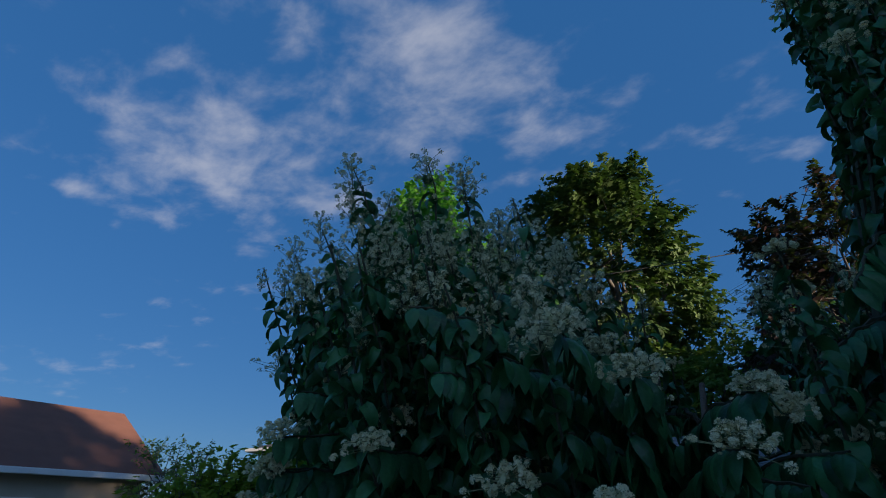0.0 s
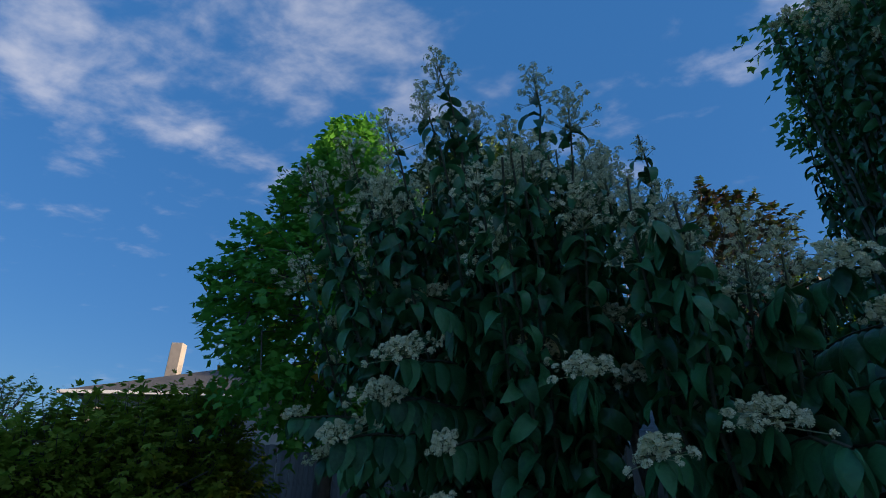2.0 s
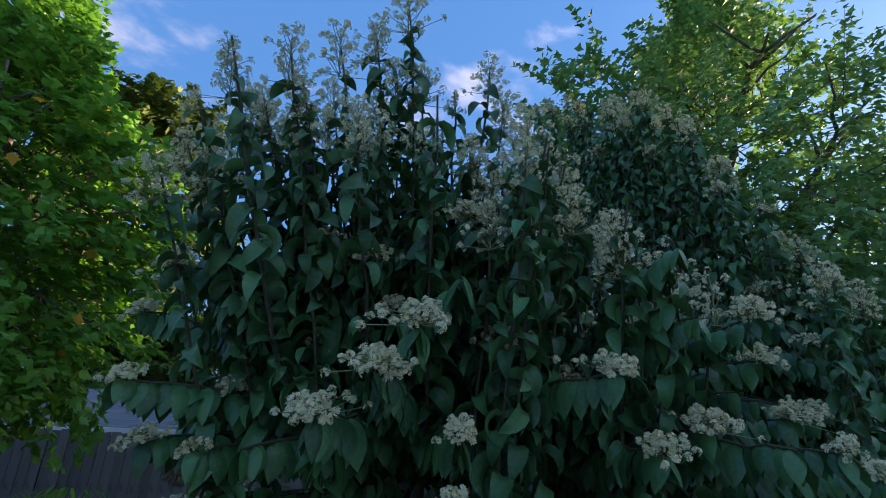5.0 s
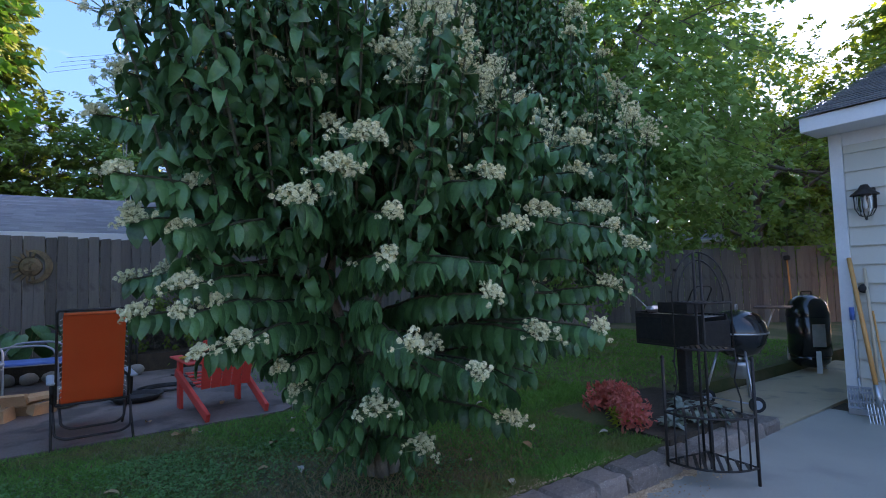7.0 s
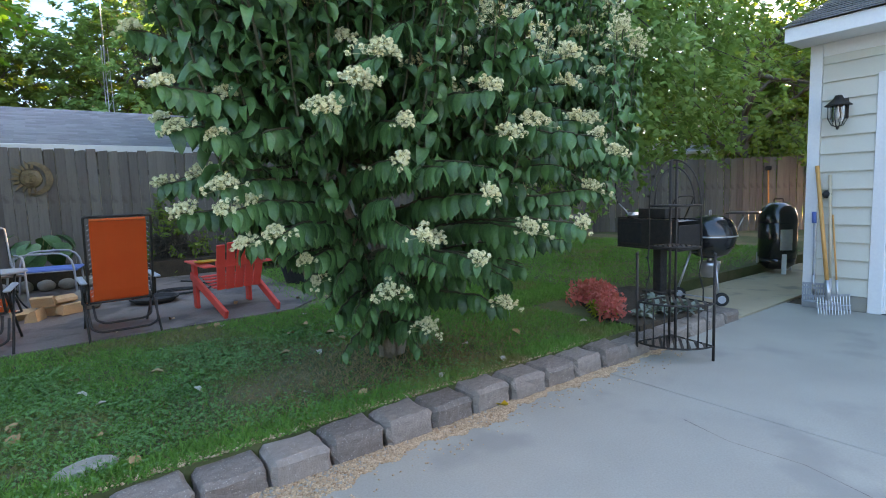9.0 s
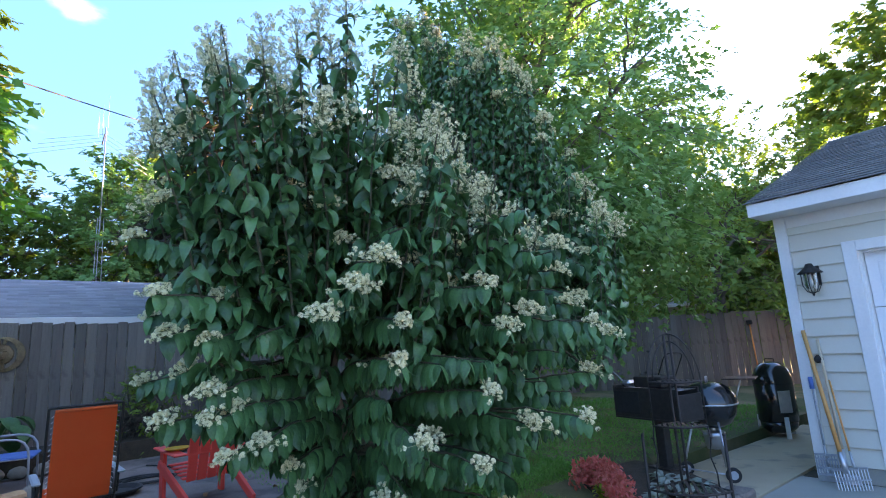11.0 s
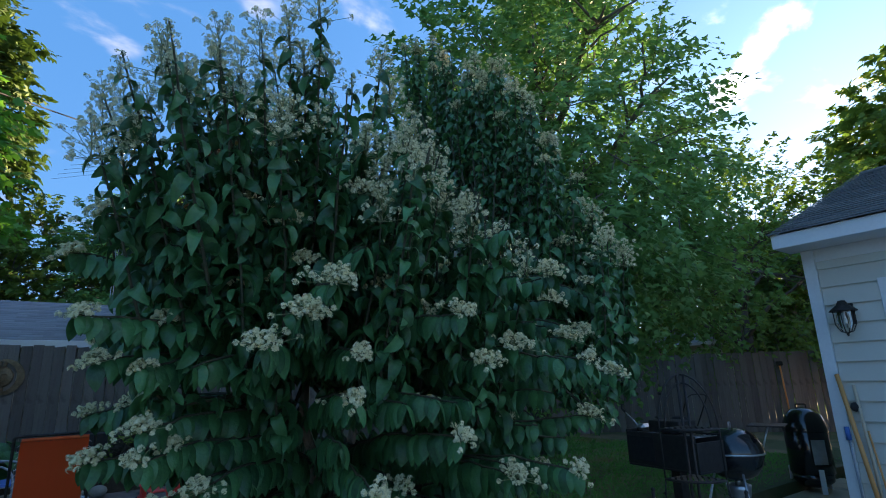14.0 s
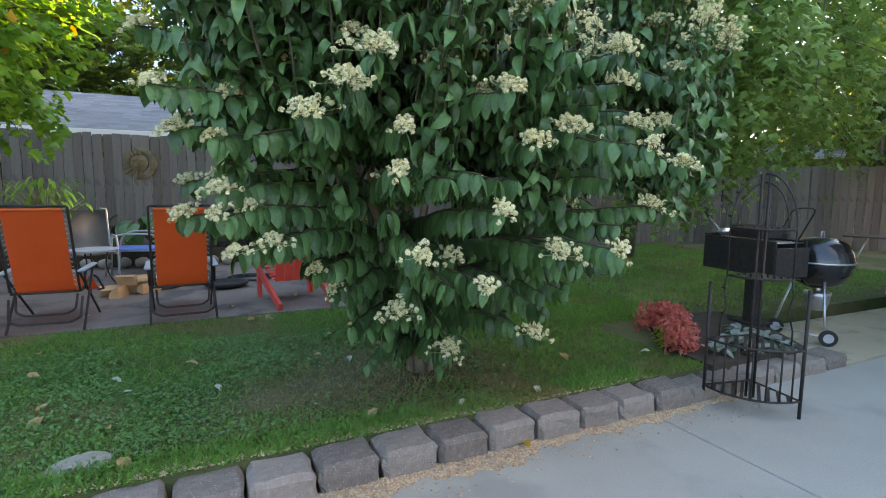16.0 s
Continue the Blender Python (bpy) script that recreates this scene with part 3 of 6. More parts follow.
part("door_jamb", box((GU + 0.04, GV - 5.7, 2.31), (GU + 0.16, GV - 0.737, 2.36), 0.003, UV), M_WHITE, garage)
for row in range(4):
    bm = bmesh.new()
    z0 = 0.02 + 0.575 * row
    add_box(bm, (GU + 0.13, GV - 5.68, z0), (GU + 0.17, GV - 0.74, z0 + 0.57), UV, 0.004)
    for k in range(8):
        v1 = GV - 0.84 - 0.6 * k
        add_box(bm, (GU + 0.118, v1 - 0.5, z0 + 0.1), (GU + 0.132, v1, z0 + 0.47), UV, 0.01)
    part("door_panel", bm, M_DOOR, door)
part("fascia", box((GU - 0.42, GV - 7.0, 2.82), (GU - 0.385, GV + 0.10, 2.96), 0.004, UV), M_WHITE, garage)
part("soffit", box((GU - 0.385, GV - 7.0, 2.825), (GU + 0.03, GV + 0.10, 2.842), 0.0, UV), M_WHITE, garage)
part("frieze", box((GU + 0.0, GV - 6.6, 2.69), (GU + 0.028, GV - 0.118, 2.824), 0.003, UV), M_WHITE, garage)


def shingled(name, corner, along, up_slope, length, rise, mat, parent, course=0.145, tab=0.30, seed=1):
    """A shingled roof face: courses of separate tabs, each a little proud of the next."""
    r = np.random.RandomState(seed)
    along, up_slope = Vector(along).normalized(), Vector(up_slope).normalized()
    out_ = along.cross(up_slope)
    if out_.z < 0:
        out_ = -out_
    verts, faces = [], []
    for i in range(int(rise / course) + 1):
        k = -(tab if i % 2 else tab / 2)
        while k < length:
            a, b = max(k, 0.0), min(k + tab * 0.985, length)
            k += tab
            if b - a < 0.02:
                continue
            s0, s1 = i * course, min((i + 1) * course + 0.05, rise)
            jog = r.uniform(-0.006, 0.006)
            n = len(verts)
            h0, h1 = 0.018 + r.uniform(0, 0.004), 0.004
            for x, s, h in ((a, s0 + jog, h0), (b, s0 + jog, h0), (b, s1, h1), (a, s1, h1), (a, s0 + jog, h0 - 0.008), (b, s0 + jog, h0 - 0.008)):
                verts.append(Vector(corner) + along * x + up_slope * s + out_ * h)
            faces += [(n, n + 1, n + 2, n + 3), (n + 4, n + 5, n + 1, n)]
    me = array_mesh(name, [tuple(v) for v in verts], faces, mat)
    ob = new(name, me)
    ob.parent = parent
    return tagged(ob, kind="stuff")


slope = (U * math.cos(radians(22)) + Vector((0, 0, math.sin(radians(22)))))
bm = bmesh.new()
pitch_m = UV @ Matrix.Translation((GU - 0.42, GV - 7.0, 2.95)) @ Matrix.Rotation(radians(-22), 4, "Y")
add_box(bm, (0, 0, -0.03), (3.95, 7.10, 0.012), pitch_m)
part("roof_deck", bm, M_WHITE, garage)
back_m = UV @ Matrix.Translation((GU + 7.02, GV - 7.0, 2.95)) @ Matrix.Rotation(radians(180 + 22), 4, "Y")
bm = bmesh.new()
add_box(bm, (0, 0, -0.03), (4.05, 7.10, 0.012), back_m)
part("roof_deck", bm, M_SHINGLE, garage)
shingled("shingles", at(GU - 0.45, GV - 7.0, 2.96), V, slope, 7.12, 4.0, M_SHINGLE, garage)
for v0 in (GV + 0.0, GV - 6.62):
    bm = bmesh.new()
    vs = [bm.verts.new(at(u, v0 - 0.02 + d, z)) for d in (0.0, -0.1) for u, z in ((GU + 0.03, 2.823), (GU + 6.5, 2.823), (GU + 3.27, 4.28))]
    bm.faces.new(vs[:3])
    bm.faces.new(vs[3:][::-1])
    for i in range(3):
        j = (i + 1) % 3
        bm.faces.new((vs[i], vs[j], vs[3 + j], vs[3 + i]))
    bmesh.ops.recalc_face_normals(bm, faces=bm.faces[:])
    part("gable", bm, M_SIDING, garage)


# ---- neighbouring buildings ----
def neighbour(name, label, centre, turn, size, wall_z, ridge, mats, hip=False, over=0.45, base=-0.1):
    """A simple house: walls with window and trim, a shingled roof with eaves. Size is (along the ridge, across)."""
    root = thing(name, label, "house", pose(centre[0], centre[1], base, 0, 0, turn))
    wall_mat, roof_mat = mats
    lx, ly = size[0] / 2, size[1] / 2
    bm = bmesh.new()
    for lo, hi in (((-lx, -ly, 0), (lx, -ly + 0.2, wall_z)), ((-lx, ly - 0.2, 0), (lx, ly, wall_z)), ((-lx, -ly + 0.2, 0), (-lx + 0.2, ly - 0.2, wall_z)), ((lx - 0.2, -ly + 0.2, 0), (lx, ly - 0.2, wall_z))):
        add_box(bm, lo, hi)
    if not hip:
        for s in (-1, 1):
            v = [bm.verts.new((s * (lx - d), y, z)) for d in (0.0, 0.15) for y, z in ((-ly, wall_z), (ly, wall_z), (0, ridge - 0.05))]
            bm.faces.new(v[:3])
            bm.faces.new(v[3:])
    bmesh.ops.recalc_face_normals(bm, faces=bm.faces[:])
    part("wall", bm, wall_mat, root)
    bm = bmesh.new()
    inset = ly * 1.0 if hip else -over
    ez = wall_z + 0.02
    e = [bm.verts.new(p) for p in ((-lx - over, -ly - over, ez), (lx + over, -ly - over, ez), (lx + over, ly + over, ez), (-lx - over, ly + over, ez))]
    r = [bm.verts.new(p) for p in ((-lx + inset, 0, ridge), (lx - inset, 0, ridge))]
    bm.faces.new((e[0], e[1], r[1], r[0]))
    bm.faces.new((e[2], e[3], r[0], r[1]))
    bm.faces.new((e[3], e[0], r[0]))
    bm.faces.new((e[1], e[2], r[1]))
    bm.faces.new(e[::-1])
    roof = part("roof", bm, roof_mat, root)
    for s in (-1, 1):
        part("gutter", box((-lx - over, s * (ly + over) - 0.05, ez - 0.1), (lx + over, s * (ly + over) + 0.05, ez + 0.03), 0.01), M_WHITE, root)
        if hip:
            part("gutter", box((s * (lx + over) - 0.05, -ly - over, ez - 0.1), (s * (lx + over) + 0.05, ly + over, ez + 0.03), 0.01), M_WHITE, root)
    for k in (-0.5, 0.5):
        w = part("window", box((k * lx - 0.6, -ly - 0.03, wall_z - 1.7), (k * lx + 0.6, -ly + 0.02, wall_z - 0.5), 0.01), M_WHITE, root)
        part("pane", box((k * lx - 0.52, -ly - 0.045, wall_z - 1.62), (k * lx + 0.52, -ly - 0.031, wall_z - 0.58)), M_WINDOW, w)
    return root


u_turn = math.degrees(math.atan2(U.y, U.x))
c = at(0.2, 14.2)
shed = neighbour("neighbour_shed", "low outbuilding with a pale grey shingle roof behind the fence", (c.x, c.y), u_turn, (12.4, 5.4), 2.55, 3.65, (M_BRICK_WALL, M_SHINGLE_GREY))

shed_shingles = shingled("shingles", (-6.65, -3.15, 2.60), (1, 0, 0), (0, 3.15, 1.08), 13.3, 3.32, M_SHINGLE_GREY, shed, 0.16, 0.32, 7)


# ---- trees ----
def branch_points(a, b, rise, n, rnd, wobble=0.03):
    a, b = Vector(a), Vector(b)
    mid = a.lerp(b, 0.55) + Vector((0, 0, rise))
    pts = curve_points(a, mid, b, n)
    for p in pts[1:-1]:
        p += Vector((rnd.uniform(-1, 1), rnd.uniform(-1, 1), rnd.uniform(-1, 1))) * wobble
    return pts


def leafy_tree(name, label, base, crown, radii, mat, bark, leaf, seed, sprays=900, per_spray=22, size=0.11, trunk=0.16, reach=0.75, category="tree", limbs=9, extra=None, droop=0.25, hollow=0.45, taper=0.0, floor_z=None, lean=(0, 0)):
    """A broadleaf tree: a tapered trunk and limbs to a crown of leaf sprays with an uneven outline. crown: its middle; radii: its half sizes."""
    rnd, nr = random.Random(seed), np.random.RandomState(seed)
    root = thing(name, label, category, pose(*base))
    inv = Vector(base)
    crown, rad = np.array(crown, float), np.array(radii, float)
    bm = bmesh.new()
    top = Vector(crown) + Vector((0, 0, rad[2] * 0.45)) - inv
    add_tube(bm, branch_points((0, 0, -0.1), top, 0.0, 8, rnd, trunk * 0.5), [trunk * (1.25 - 1.05 * (i / 8) ** 0.7) for i in range(9)], 10)
    part("trunk", bm, bark, root, smooth=True)
    bm = bmesh.new()
    nodes = []
    for k in range(limbs):
        t = 0.3 + 0.6 * k / limbs
        start = top * t
        a = k * 2.4 + rnd.uniform(-0.4, 0.4)
        end = Vector((crown[0] - inv.x + rad[0] * 0.72 * math.cos(a), crown[1] - inv.y + rad[1] * 0.72 * math.sin(a), crown[2] - inv.z + rad[2] * rnd.uniform(-0.45, 0.6)))
        pts = branch_points(start, end, rad[2] * 0.12, 6, rnd, 0.08)
        add_tube(bm, pts, [trunk * 0.42 * (1 - 0.8 * i / 6) for i in range(7)], 6)
        for j in (2, 3, 4, 5):
            for s in (-1, 1):
                d = (pts[j + 1] - pts[j - 1]).normalized()
                out_ = d.cross(Vector((0, 0, 1))) * s + d * 0.7 + Vector((0, 0, rnd.uniform(-0.2, 0.5)))
                tip = pts[j] + out_.normalized() * rad[0] * rnd.uniform(0.2, 0.38)
                q = branch_points(pts[j], tip, 0.05, 4, rnd, 0.04)
                add_tube(bm, q, [trunk * 0.16 * (1 - 0.7 * i / 4) for i in range(5)], 5)
                nodes.append(tip)
    tagged(part("limb", bm, bark, root, smooth=True), kind="stuff")
    # leaf sprays: mostly near the skin of the crown, lumpy, with gaps
    d = unit(nr.normal(size=(sprays, 3)))
    lump = np.array([noise.noise(Vector((x * 2.1 + seed, y * 2.1, z * 2.1))) for x, y, z in d])
    depth = hollow + (1 - hollow) * nr.rand(sprays) ** 0.45
    p = d * rad * (depth * (1 + 0.32 * lump))[:, None]
    p[:, :2] *= 1 - taper * np.clip(p[:, 2:] / rad[2] + 0.2, 0, 1.2)
    p[:, :2] += np.array(lean) * np.clip(p[:, 2:] / rad[2], 0, 1)
    keep = lump + nr.rand(sprays) * 0.9 > -0.02
    if floor_z is not None:
        keep &= p[:, 2] + crown[2] > floor_z + 1.1 * np.maximum(0, -p[:, 0] - 0.3)
    p, d = p[keep], d[keep]
    if extra is not None:
        p = np.concatenate([p, np.array(extra, float) - crown])
        d = np.concatenate([d, unit(np.array(extra, float) - crown)])
    n = len(p)
    out_ = unit(unit(p) + nr.normal(size=(n, 3)) * 0.35 + np.array([0, 0, 0.12]))
    k = per_spray
    t = (np.arange(k) + 0.5) / k
    ln = reach * nr.uniform(0.6, 1.25, n)
    pos = p[:, None] + out_[:, None] * (t[None, :, None] * ln[:, None, None]) + np.array([0, 0, -droop]) * (t ** 2)[None, :, None] * ln[:, None, None]
    pos = pos + nr.normal(size=(n, k, 3)) * 0.06 * reach
    side = unit(np.cross(out_, np.array([0, 0, 1.0]) + nr.normal(size=(n, 3)) * 0.2))
    sgn = np.where(np.arange(k) % 2, 1, -1)[None, :, None]
    axis = out_[:, None] * 0.6 + side[:, None] * sgn * 0.9 + nr.normal(size=(n, k, 3)) * 0.35 + np.array([0, 0, -0.35])
    norm = np.array([0, 0, 1.0]) + nr.normal(size=(n, k, 3)) * 0.45 + out_[:, None] * 0.35
    o = pos.reshape(-1, 3) + crown - np.array(base)
    v, f = spread(leaf[0], leaf[1], o, axis.reshape(-1, 3), norm.reshape(-1, 3), size * nr.uniform(0.65, 1.2, len(o)))
    ob = new("crown", array_mesh("crown", v, f, mat))
    ob.parent = root
    tagged(ob, kind="stuff")
    bm = bmesh.new()
    step = max(1, n // 420)
    for i in range(0, n, step):
        a = Vector(p[i] + crown - np.array(base))
        b = a + Vector(out_[i]) * float(ln[i]) * 0.9 + Vector((0, 0, -droop * 0.8 * float(ln[i])))
        c0 = a - Vector(out_[i]) * 0.5
        add_tube(bm, [c0, a, b], [0.012, 0.008, 0.003], 4, False)
    tagged(part("twig", bm, bark, root), kind="stuff")
    return root, p + crown, out_


def small_lobed_leaf():
    """A three-pointed blade of six triangles for the dense maple."""
    rim = [(0.0, 0.0), (0.30, -0.46), (0.52, -0.20), (1.0, 0.0), (0.52, 0.20), (0.30, 0.46)]
    verts = [(0.38, 0, 0.05)] + [(x, y, -0.12 * abs(y) - 0.10 * max(0, x - 0.5)) for x, y in rim]
    return np.array(verts), np.array([(0, 1 + i, 1 + (i + 1) % len(rim)) for i in range(len(rim))])


LOBED, CLUMP, SMALL_LOBED = lobed_leaf(), clump_leaf(), small_lobed_leaf()


# ---- the flowering tree in the lawn ----
ROOT = Vector((2.30, 2.45, LAWN_Z))
hepta = thing("flowering_tree", "multi-stemmed tree with drooping glossy leaves and white flower heads", "tree", pose(*ROOT))
hr = random.Random(77)
# flower heads that end a branch (x, y, z), by the side of the crown that bears them
LEFT_HEADS = [(0.57, 2.10, 1.72), (0.71, 2.00, 1.70), (0.73, 2.00, 1.45), (0.86, 2.00, 1.38), (0.62, 2.20, 1.34), (0.84, 2.85, 1.50), (0.76, 1.93, 1.17), (1.26, 2.10, 1.02), (0.55, 2.14, 2.36), (0.46, 1.98, 1.90),
              (0.98, 1.75, 2.44), (1.12, 1.63, 2.35), (1.24, 1.64, 2.18), (1.10, 1.88, 2.10), (0.50, 2.30, 2.20)]
FRONT_HEADS = [(1.08, 1.24, 2.00), (0.85, 1.36, 1.75), (1.63, 1.02, 1.90), (1.78, 1.01, 1.68), (2.09, 1.03, 1.77), (1.56, 1.37, 2.03), (1.82, 1.37, 1.48), (1.44, 1.54, 1.51), (1.40, 1.41, 2.50), (1.70, 1.46, 1.12), (2.03, 1.02, 1.15),
               (1.50, 1.65, 0.82), (2.20, 1.30, 0.66), (1.95, 1.75, 0.50), (1.88, 1.46, 1.96), (2.12, 1.48, 1.85), (1.84, 1.50, 2.19), (0.98, 1.30, 1.88)]
RIGHT_HEADS = [(2.84, 0.97, 1.38), (3.00, 0.87, 1.62), (3.28, 1.16, 1.90), (3.54, 1.17, 2.28), (2.30, 0.90, 2.16), (2.48, 1.00, 2.04), (2.70, 1.02, 1.84), (2.34, 1.66, 2.30), (2.46, 1.59, 2.08),
               (3.62, 2.12, 4.40), (4.10, 2.05, 4.15), (3.62, 1.45, 3.62), (3.82, 1.30, 3.06), (3.60, 1.38, 2.70), (3.70, 1.95, 4.05), (3.85, 2.55, 4.45)]
HEADS = LEFT_HEADS + FRONT_HEADS + RIGHT_HEADS
SPIRES = [(1.55, 1.25, 2.82), (1.70, 1.17, 2.60), (1.86, 1.12, 2.46), (2.02, 1.10, 2.40), (2.18, 1.14, 2.36), (1.46, 1.46, 2.90), (1.72, 1.42, 2.78), (1.93, 1.95, 3.08), (1.20, 1.64, 3.30), (0.74, 1.93, 3.08), (1.20, 2.02, 3.20), (1.50, 1.78, 3.25), (1.88, 1.55, 2.92), (1.52, 1.42, 2.72), (1.40, 1.28, 2.50), (0.78, 1.62, 2.98), (0.77, 2.11, 3.22), (0.72, 2.25, 3.05), (1.05, 2.00, 3.30), (1.32, 1.85, 3.36), (1.55, 1.95, 3.30), (0.92, 2.30, 3.28), (1.35, 2.30, 3.50), (1.70, 2.25, 3.32), (1.10, 2.60, 3.45), (0.60, 2.05, 2.80), (0.95, 1.75, 2.95), (1.85, 2.0, 3.05),
          (0.62, 2.40, 2.50), (0.66, 2.46, 2.86), (0.66, 2.40, 3.10), (1.65, 1.46, 2.96), (2.02, 1.66, 2.84), (0.93, 1.45, 2.80), (2.1, 2.4, 3.2), (2.53, 1.96, 2.68), (1.6, 2.7, 3.25), (0.42, 1.96, 2.68), (0.50, 2.16, 2.92), (0.56, 1.90, 2.78),
          (1.16, 1.48, 3.51), (1.08, 1.62, 3.40), (1.62, 1.50, 3.42), (1.48, 1.58, 3.28), (1.78, 1.60, 3.34), (2.05, 1.52, 3.08), (1.92, 1.70, 3.12), (0.50, 1.60, 3.06), (0.72, 1.62, 3.10), (0.90, 1.60, 3.22),
          (1.32, 1.62, 3.30), (2.32, 1.85, 2.70), (2.00, 2.10, 3.20), (0.70, 2.05, 3.22), (0.55, 1.75, 3.05), (0.45, 1.90, 3.02), (0.85, 1.85, 3.20),
          (3.35, 3.30, 3.15), (3.55, 3.45, 3.05), (3.20, 3.05, 3.00), (3.75, 3.35, 3.30), (3.45, 3.05, 2.80), (3.70, 3.00, 2.95), (3.95, 3.20, 3.10), (3.30, 2.80, 2.70), (1.70, 2.00, 3.45), (1.30, 2.05, 3.42), (0.90, 2.10, 3.28)]
AXIS = Vector((1.95, 2.12, 0.0))


def crown_radius(a, z):
    """How far the crown reaches at the bearing a (radians from +x) and the height z."""
    right = 0.5 + 0.5 * math.cos(a + 0.66)
    front = max(0.0, -math.sin(a))
    r = 1.38 + 0.34 * right - 0.22 * front
    foot = 1.50 - 0.55 * right
    if z < foot:
        r *= 0.30 + 0.70 * max(0.0, (z - 0.55) / (foot - 0.55)) ** 1.5
    if z > 2.3:
        r *= 1 - 0.30 * ((z - 2.3) / 0.9) ** 2
    return r


def highest(x, y):
    """The height that the crown's skin has over (x, y): lower towards the driveway, higher in the limb that leans to the garage."""
    if x > 2.75 + 0.36 * (y + 0.18):
        a = math.degrees(math.atan2(x + 0.62, y + 0.30))
        rise = 0.70 - 0.008 * max(0.0, a - 55) if a < 64 else max(0.12, 0.63 - 0.040 * (a - 64))
        return 1.64 + rise * math.hypot(x + 0.62, y + 0.30)
    past = max(0.0, min(0.45, x - 1.9 - 0.18 * (y + 0.5)))
    return min(3.6, 1.62 + (0.88 - 0.36 * max(0.0, x - 1.6) - 0.75 * past - 0.15 * max(0.0, 1.0 - x)) * max(0.3, y + 0.45))


for i in range(24):                 # the far side and the inside of the crown
    a = hr.uniform(-0.6, 3.4)
    z = hr.uniform(1.0, 2.7)
    r = crown_radius(a, z) * hr.uniform(0.75, 0.98)
    HEADS.append((AXIS.x + r * math.cos(a), AXIS.y + r * math.sin(a), z))
for i in range(11):
    a, r = hr.uniform(0, 6.28), hr.uniform(0.15, 1.15)
    x, y = AXIS.x + r * math.cos(a), AXIS.y + r * math.sin(a)
    SPIRES.append((x, y, min(hr.uniform(2.7, 3.15), highest(x, y) - 0.3)))
LIMB_FILL = []
for i in range(330):                # the limb that leans to the garage
    x, y = hr.uniform(2.95, 4.9), hr.uniform(0.95, 3.8)
    if 2.86 + 0.36 * (y + 0.18) < x < 3.65 + 0.45 * y:
        top = highest(x, y)
        z = top - hr.uniform(0.05, 0.45) if i % 3 == 0 else hr.uniform(1.9, max(2.0, top - 0.2))
        if z < 2.5 or i % 3:
            LIMB_FILL.append((x, y, z))
        else:
            (HEADS if i % 2 else SPIRES).append((x, y, z))
for i in range(9):                  # between the limb and the crown
    x, y = hr.uniform(2.65, 3.15), hr.uniform(1.25, 2.0)
    HEADS.append((x, y, hr.uniform(1.85, 2.2)))
# stems
stems = []
for k, (dx, dy, h) in enumerate(((-0.35, 0.30, 2.5), (-0.55, -0.15, 2.4), (0.15, -0.35, 2.3), (0.30, 0.25, 2.4), (-0.15, 0.05, 2.7), (0.45, -0.15, 1.9), (0.95, -0.45, 3.0))):
    a = k * 1.05
    foot = Vector((0.07 * math.cos(a), 0.07 * math.sin(a), -0.05))
    pts = branch_points(foot, (dx * 1.5, dy * 1.5, h - 0.15), -0.05, 9, hr, 0.035)
    stems.append(pts)
    bm = bmesh.new()
    add_tube(bm, pts, [(0.042 if k < 6 else 0.016) * (1 - 0.75 * i / 9) + 0.005 for i in range(10)], 8)
    part("stem", bm, M_BARK if k < 6 else M_TWIG, hepta, smooth=True)
leaf_o, leaf_a, leaf_n, leaf_s, leaf_k = [], [], [], [], []
twigs = bmesh.new()
UP = Vector((0, 0, 1))


def put_leaf(o, axis, normal, size, kind, loose=0.32):
    normal = Vector(normal) + Vector((hr.gauss(0, loose), hr.gauss(0, loose), hr.gauss(0, 0.5 * loose)))
    leaf_o.append(tuple(o)), leaf_a.append(tuple(axis)), leaf_n.append(tuple(normal)), leaf_s.append(size), leaf_k.append(kind)


def nearest_on_stem(tip, frac):
    best = stems[6] if tip.x > 0.75 and tip.z > 2.2 else min(stems, key=lambda s: min((p.xy - tip.xy).length for p in s[3:]))
    return best[max(1, min(9, int(round(9 * frac))))]


def lateral(tip, leaves_from=0.14, size=0.150):
    """A branch that bows out to its tip, with pairs of leaves hanging from it like drapery."""
    tip = Vector(tip) - ROOT
    start = nearest_on_stem(tip, max(0.15, min(0.85, tip.z / 2.5)))
    pts = branch_points(start, tip, 0.16, 14, hr, 0.010)
    add_tube(twigs, pts, [0.011 * (1 - 0.8 * i / 14) + 0.002 for i in range(15)], 5, False)
    length = sum((b - a).length for a, b in zip(pts, pts[1:]))
    n = max(5, int(length * (1 - leaves_from) / 0.036))
    for i in range(n):
        t = leaves_from + (1 - leaves_from) * (i + 0.5) / n
        f = t * 14
        j = min(13, int(f))
        p = pts[j].lerp(pts[j + 1], f - j)
        d = (pts[j + 1] - pts[j]).normalized()
        side = d.cross(UP).normalized()
        grow = 1.0 if t < 0.75 else 1.0 - 1.1 * (t - 0.75)
        for s in (-1, 1):
            if hr.random() < 0.05:
                continue
            axis = side * s * hr.uniform(0.15, 0.5) + d * hr.uniform(0.0, 0.35) - UP
            put_leaf(p, axis, side * s * hr.uniform(0.7, 1.0) + d * hr.uniform(-0.1, 0.8) + UP * 0.3, size * grow * hr.uniform(0.75, 1.12), hr.choice((0, 0, 1, 4)), 0.16)
    return pts


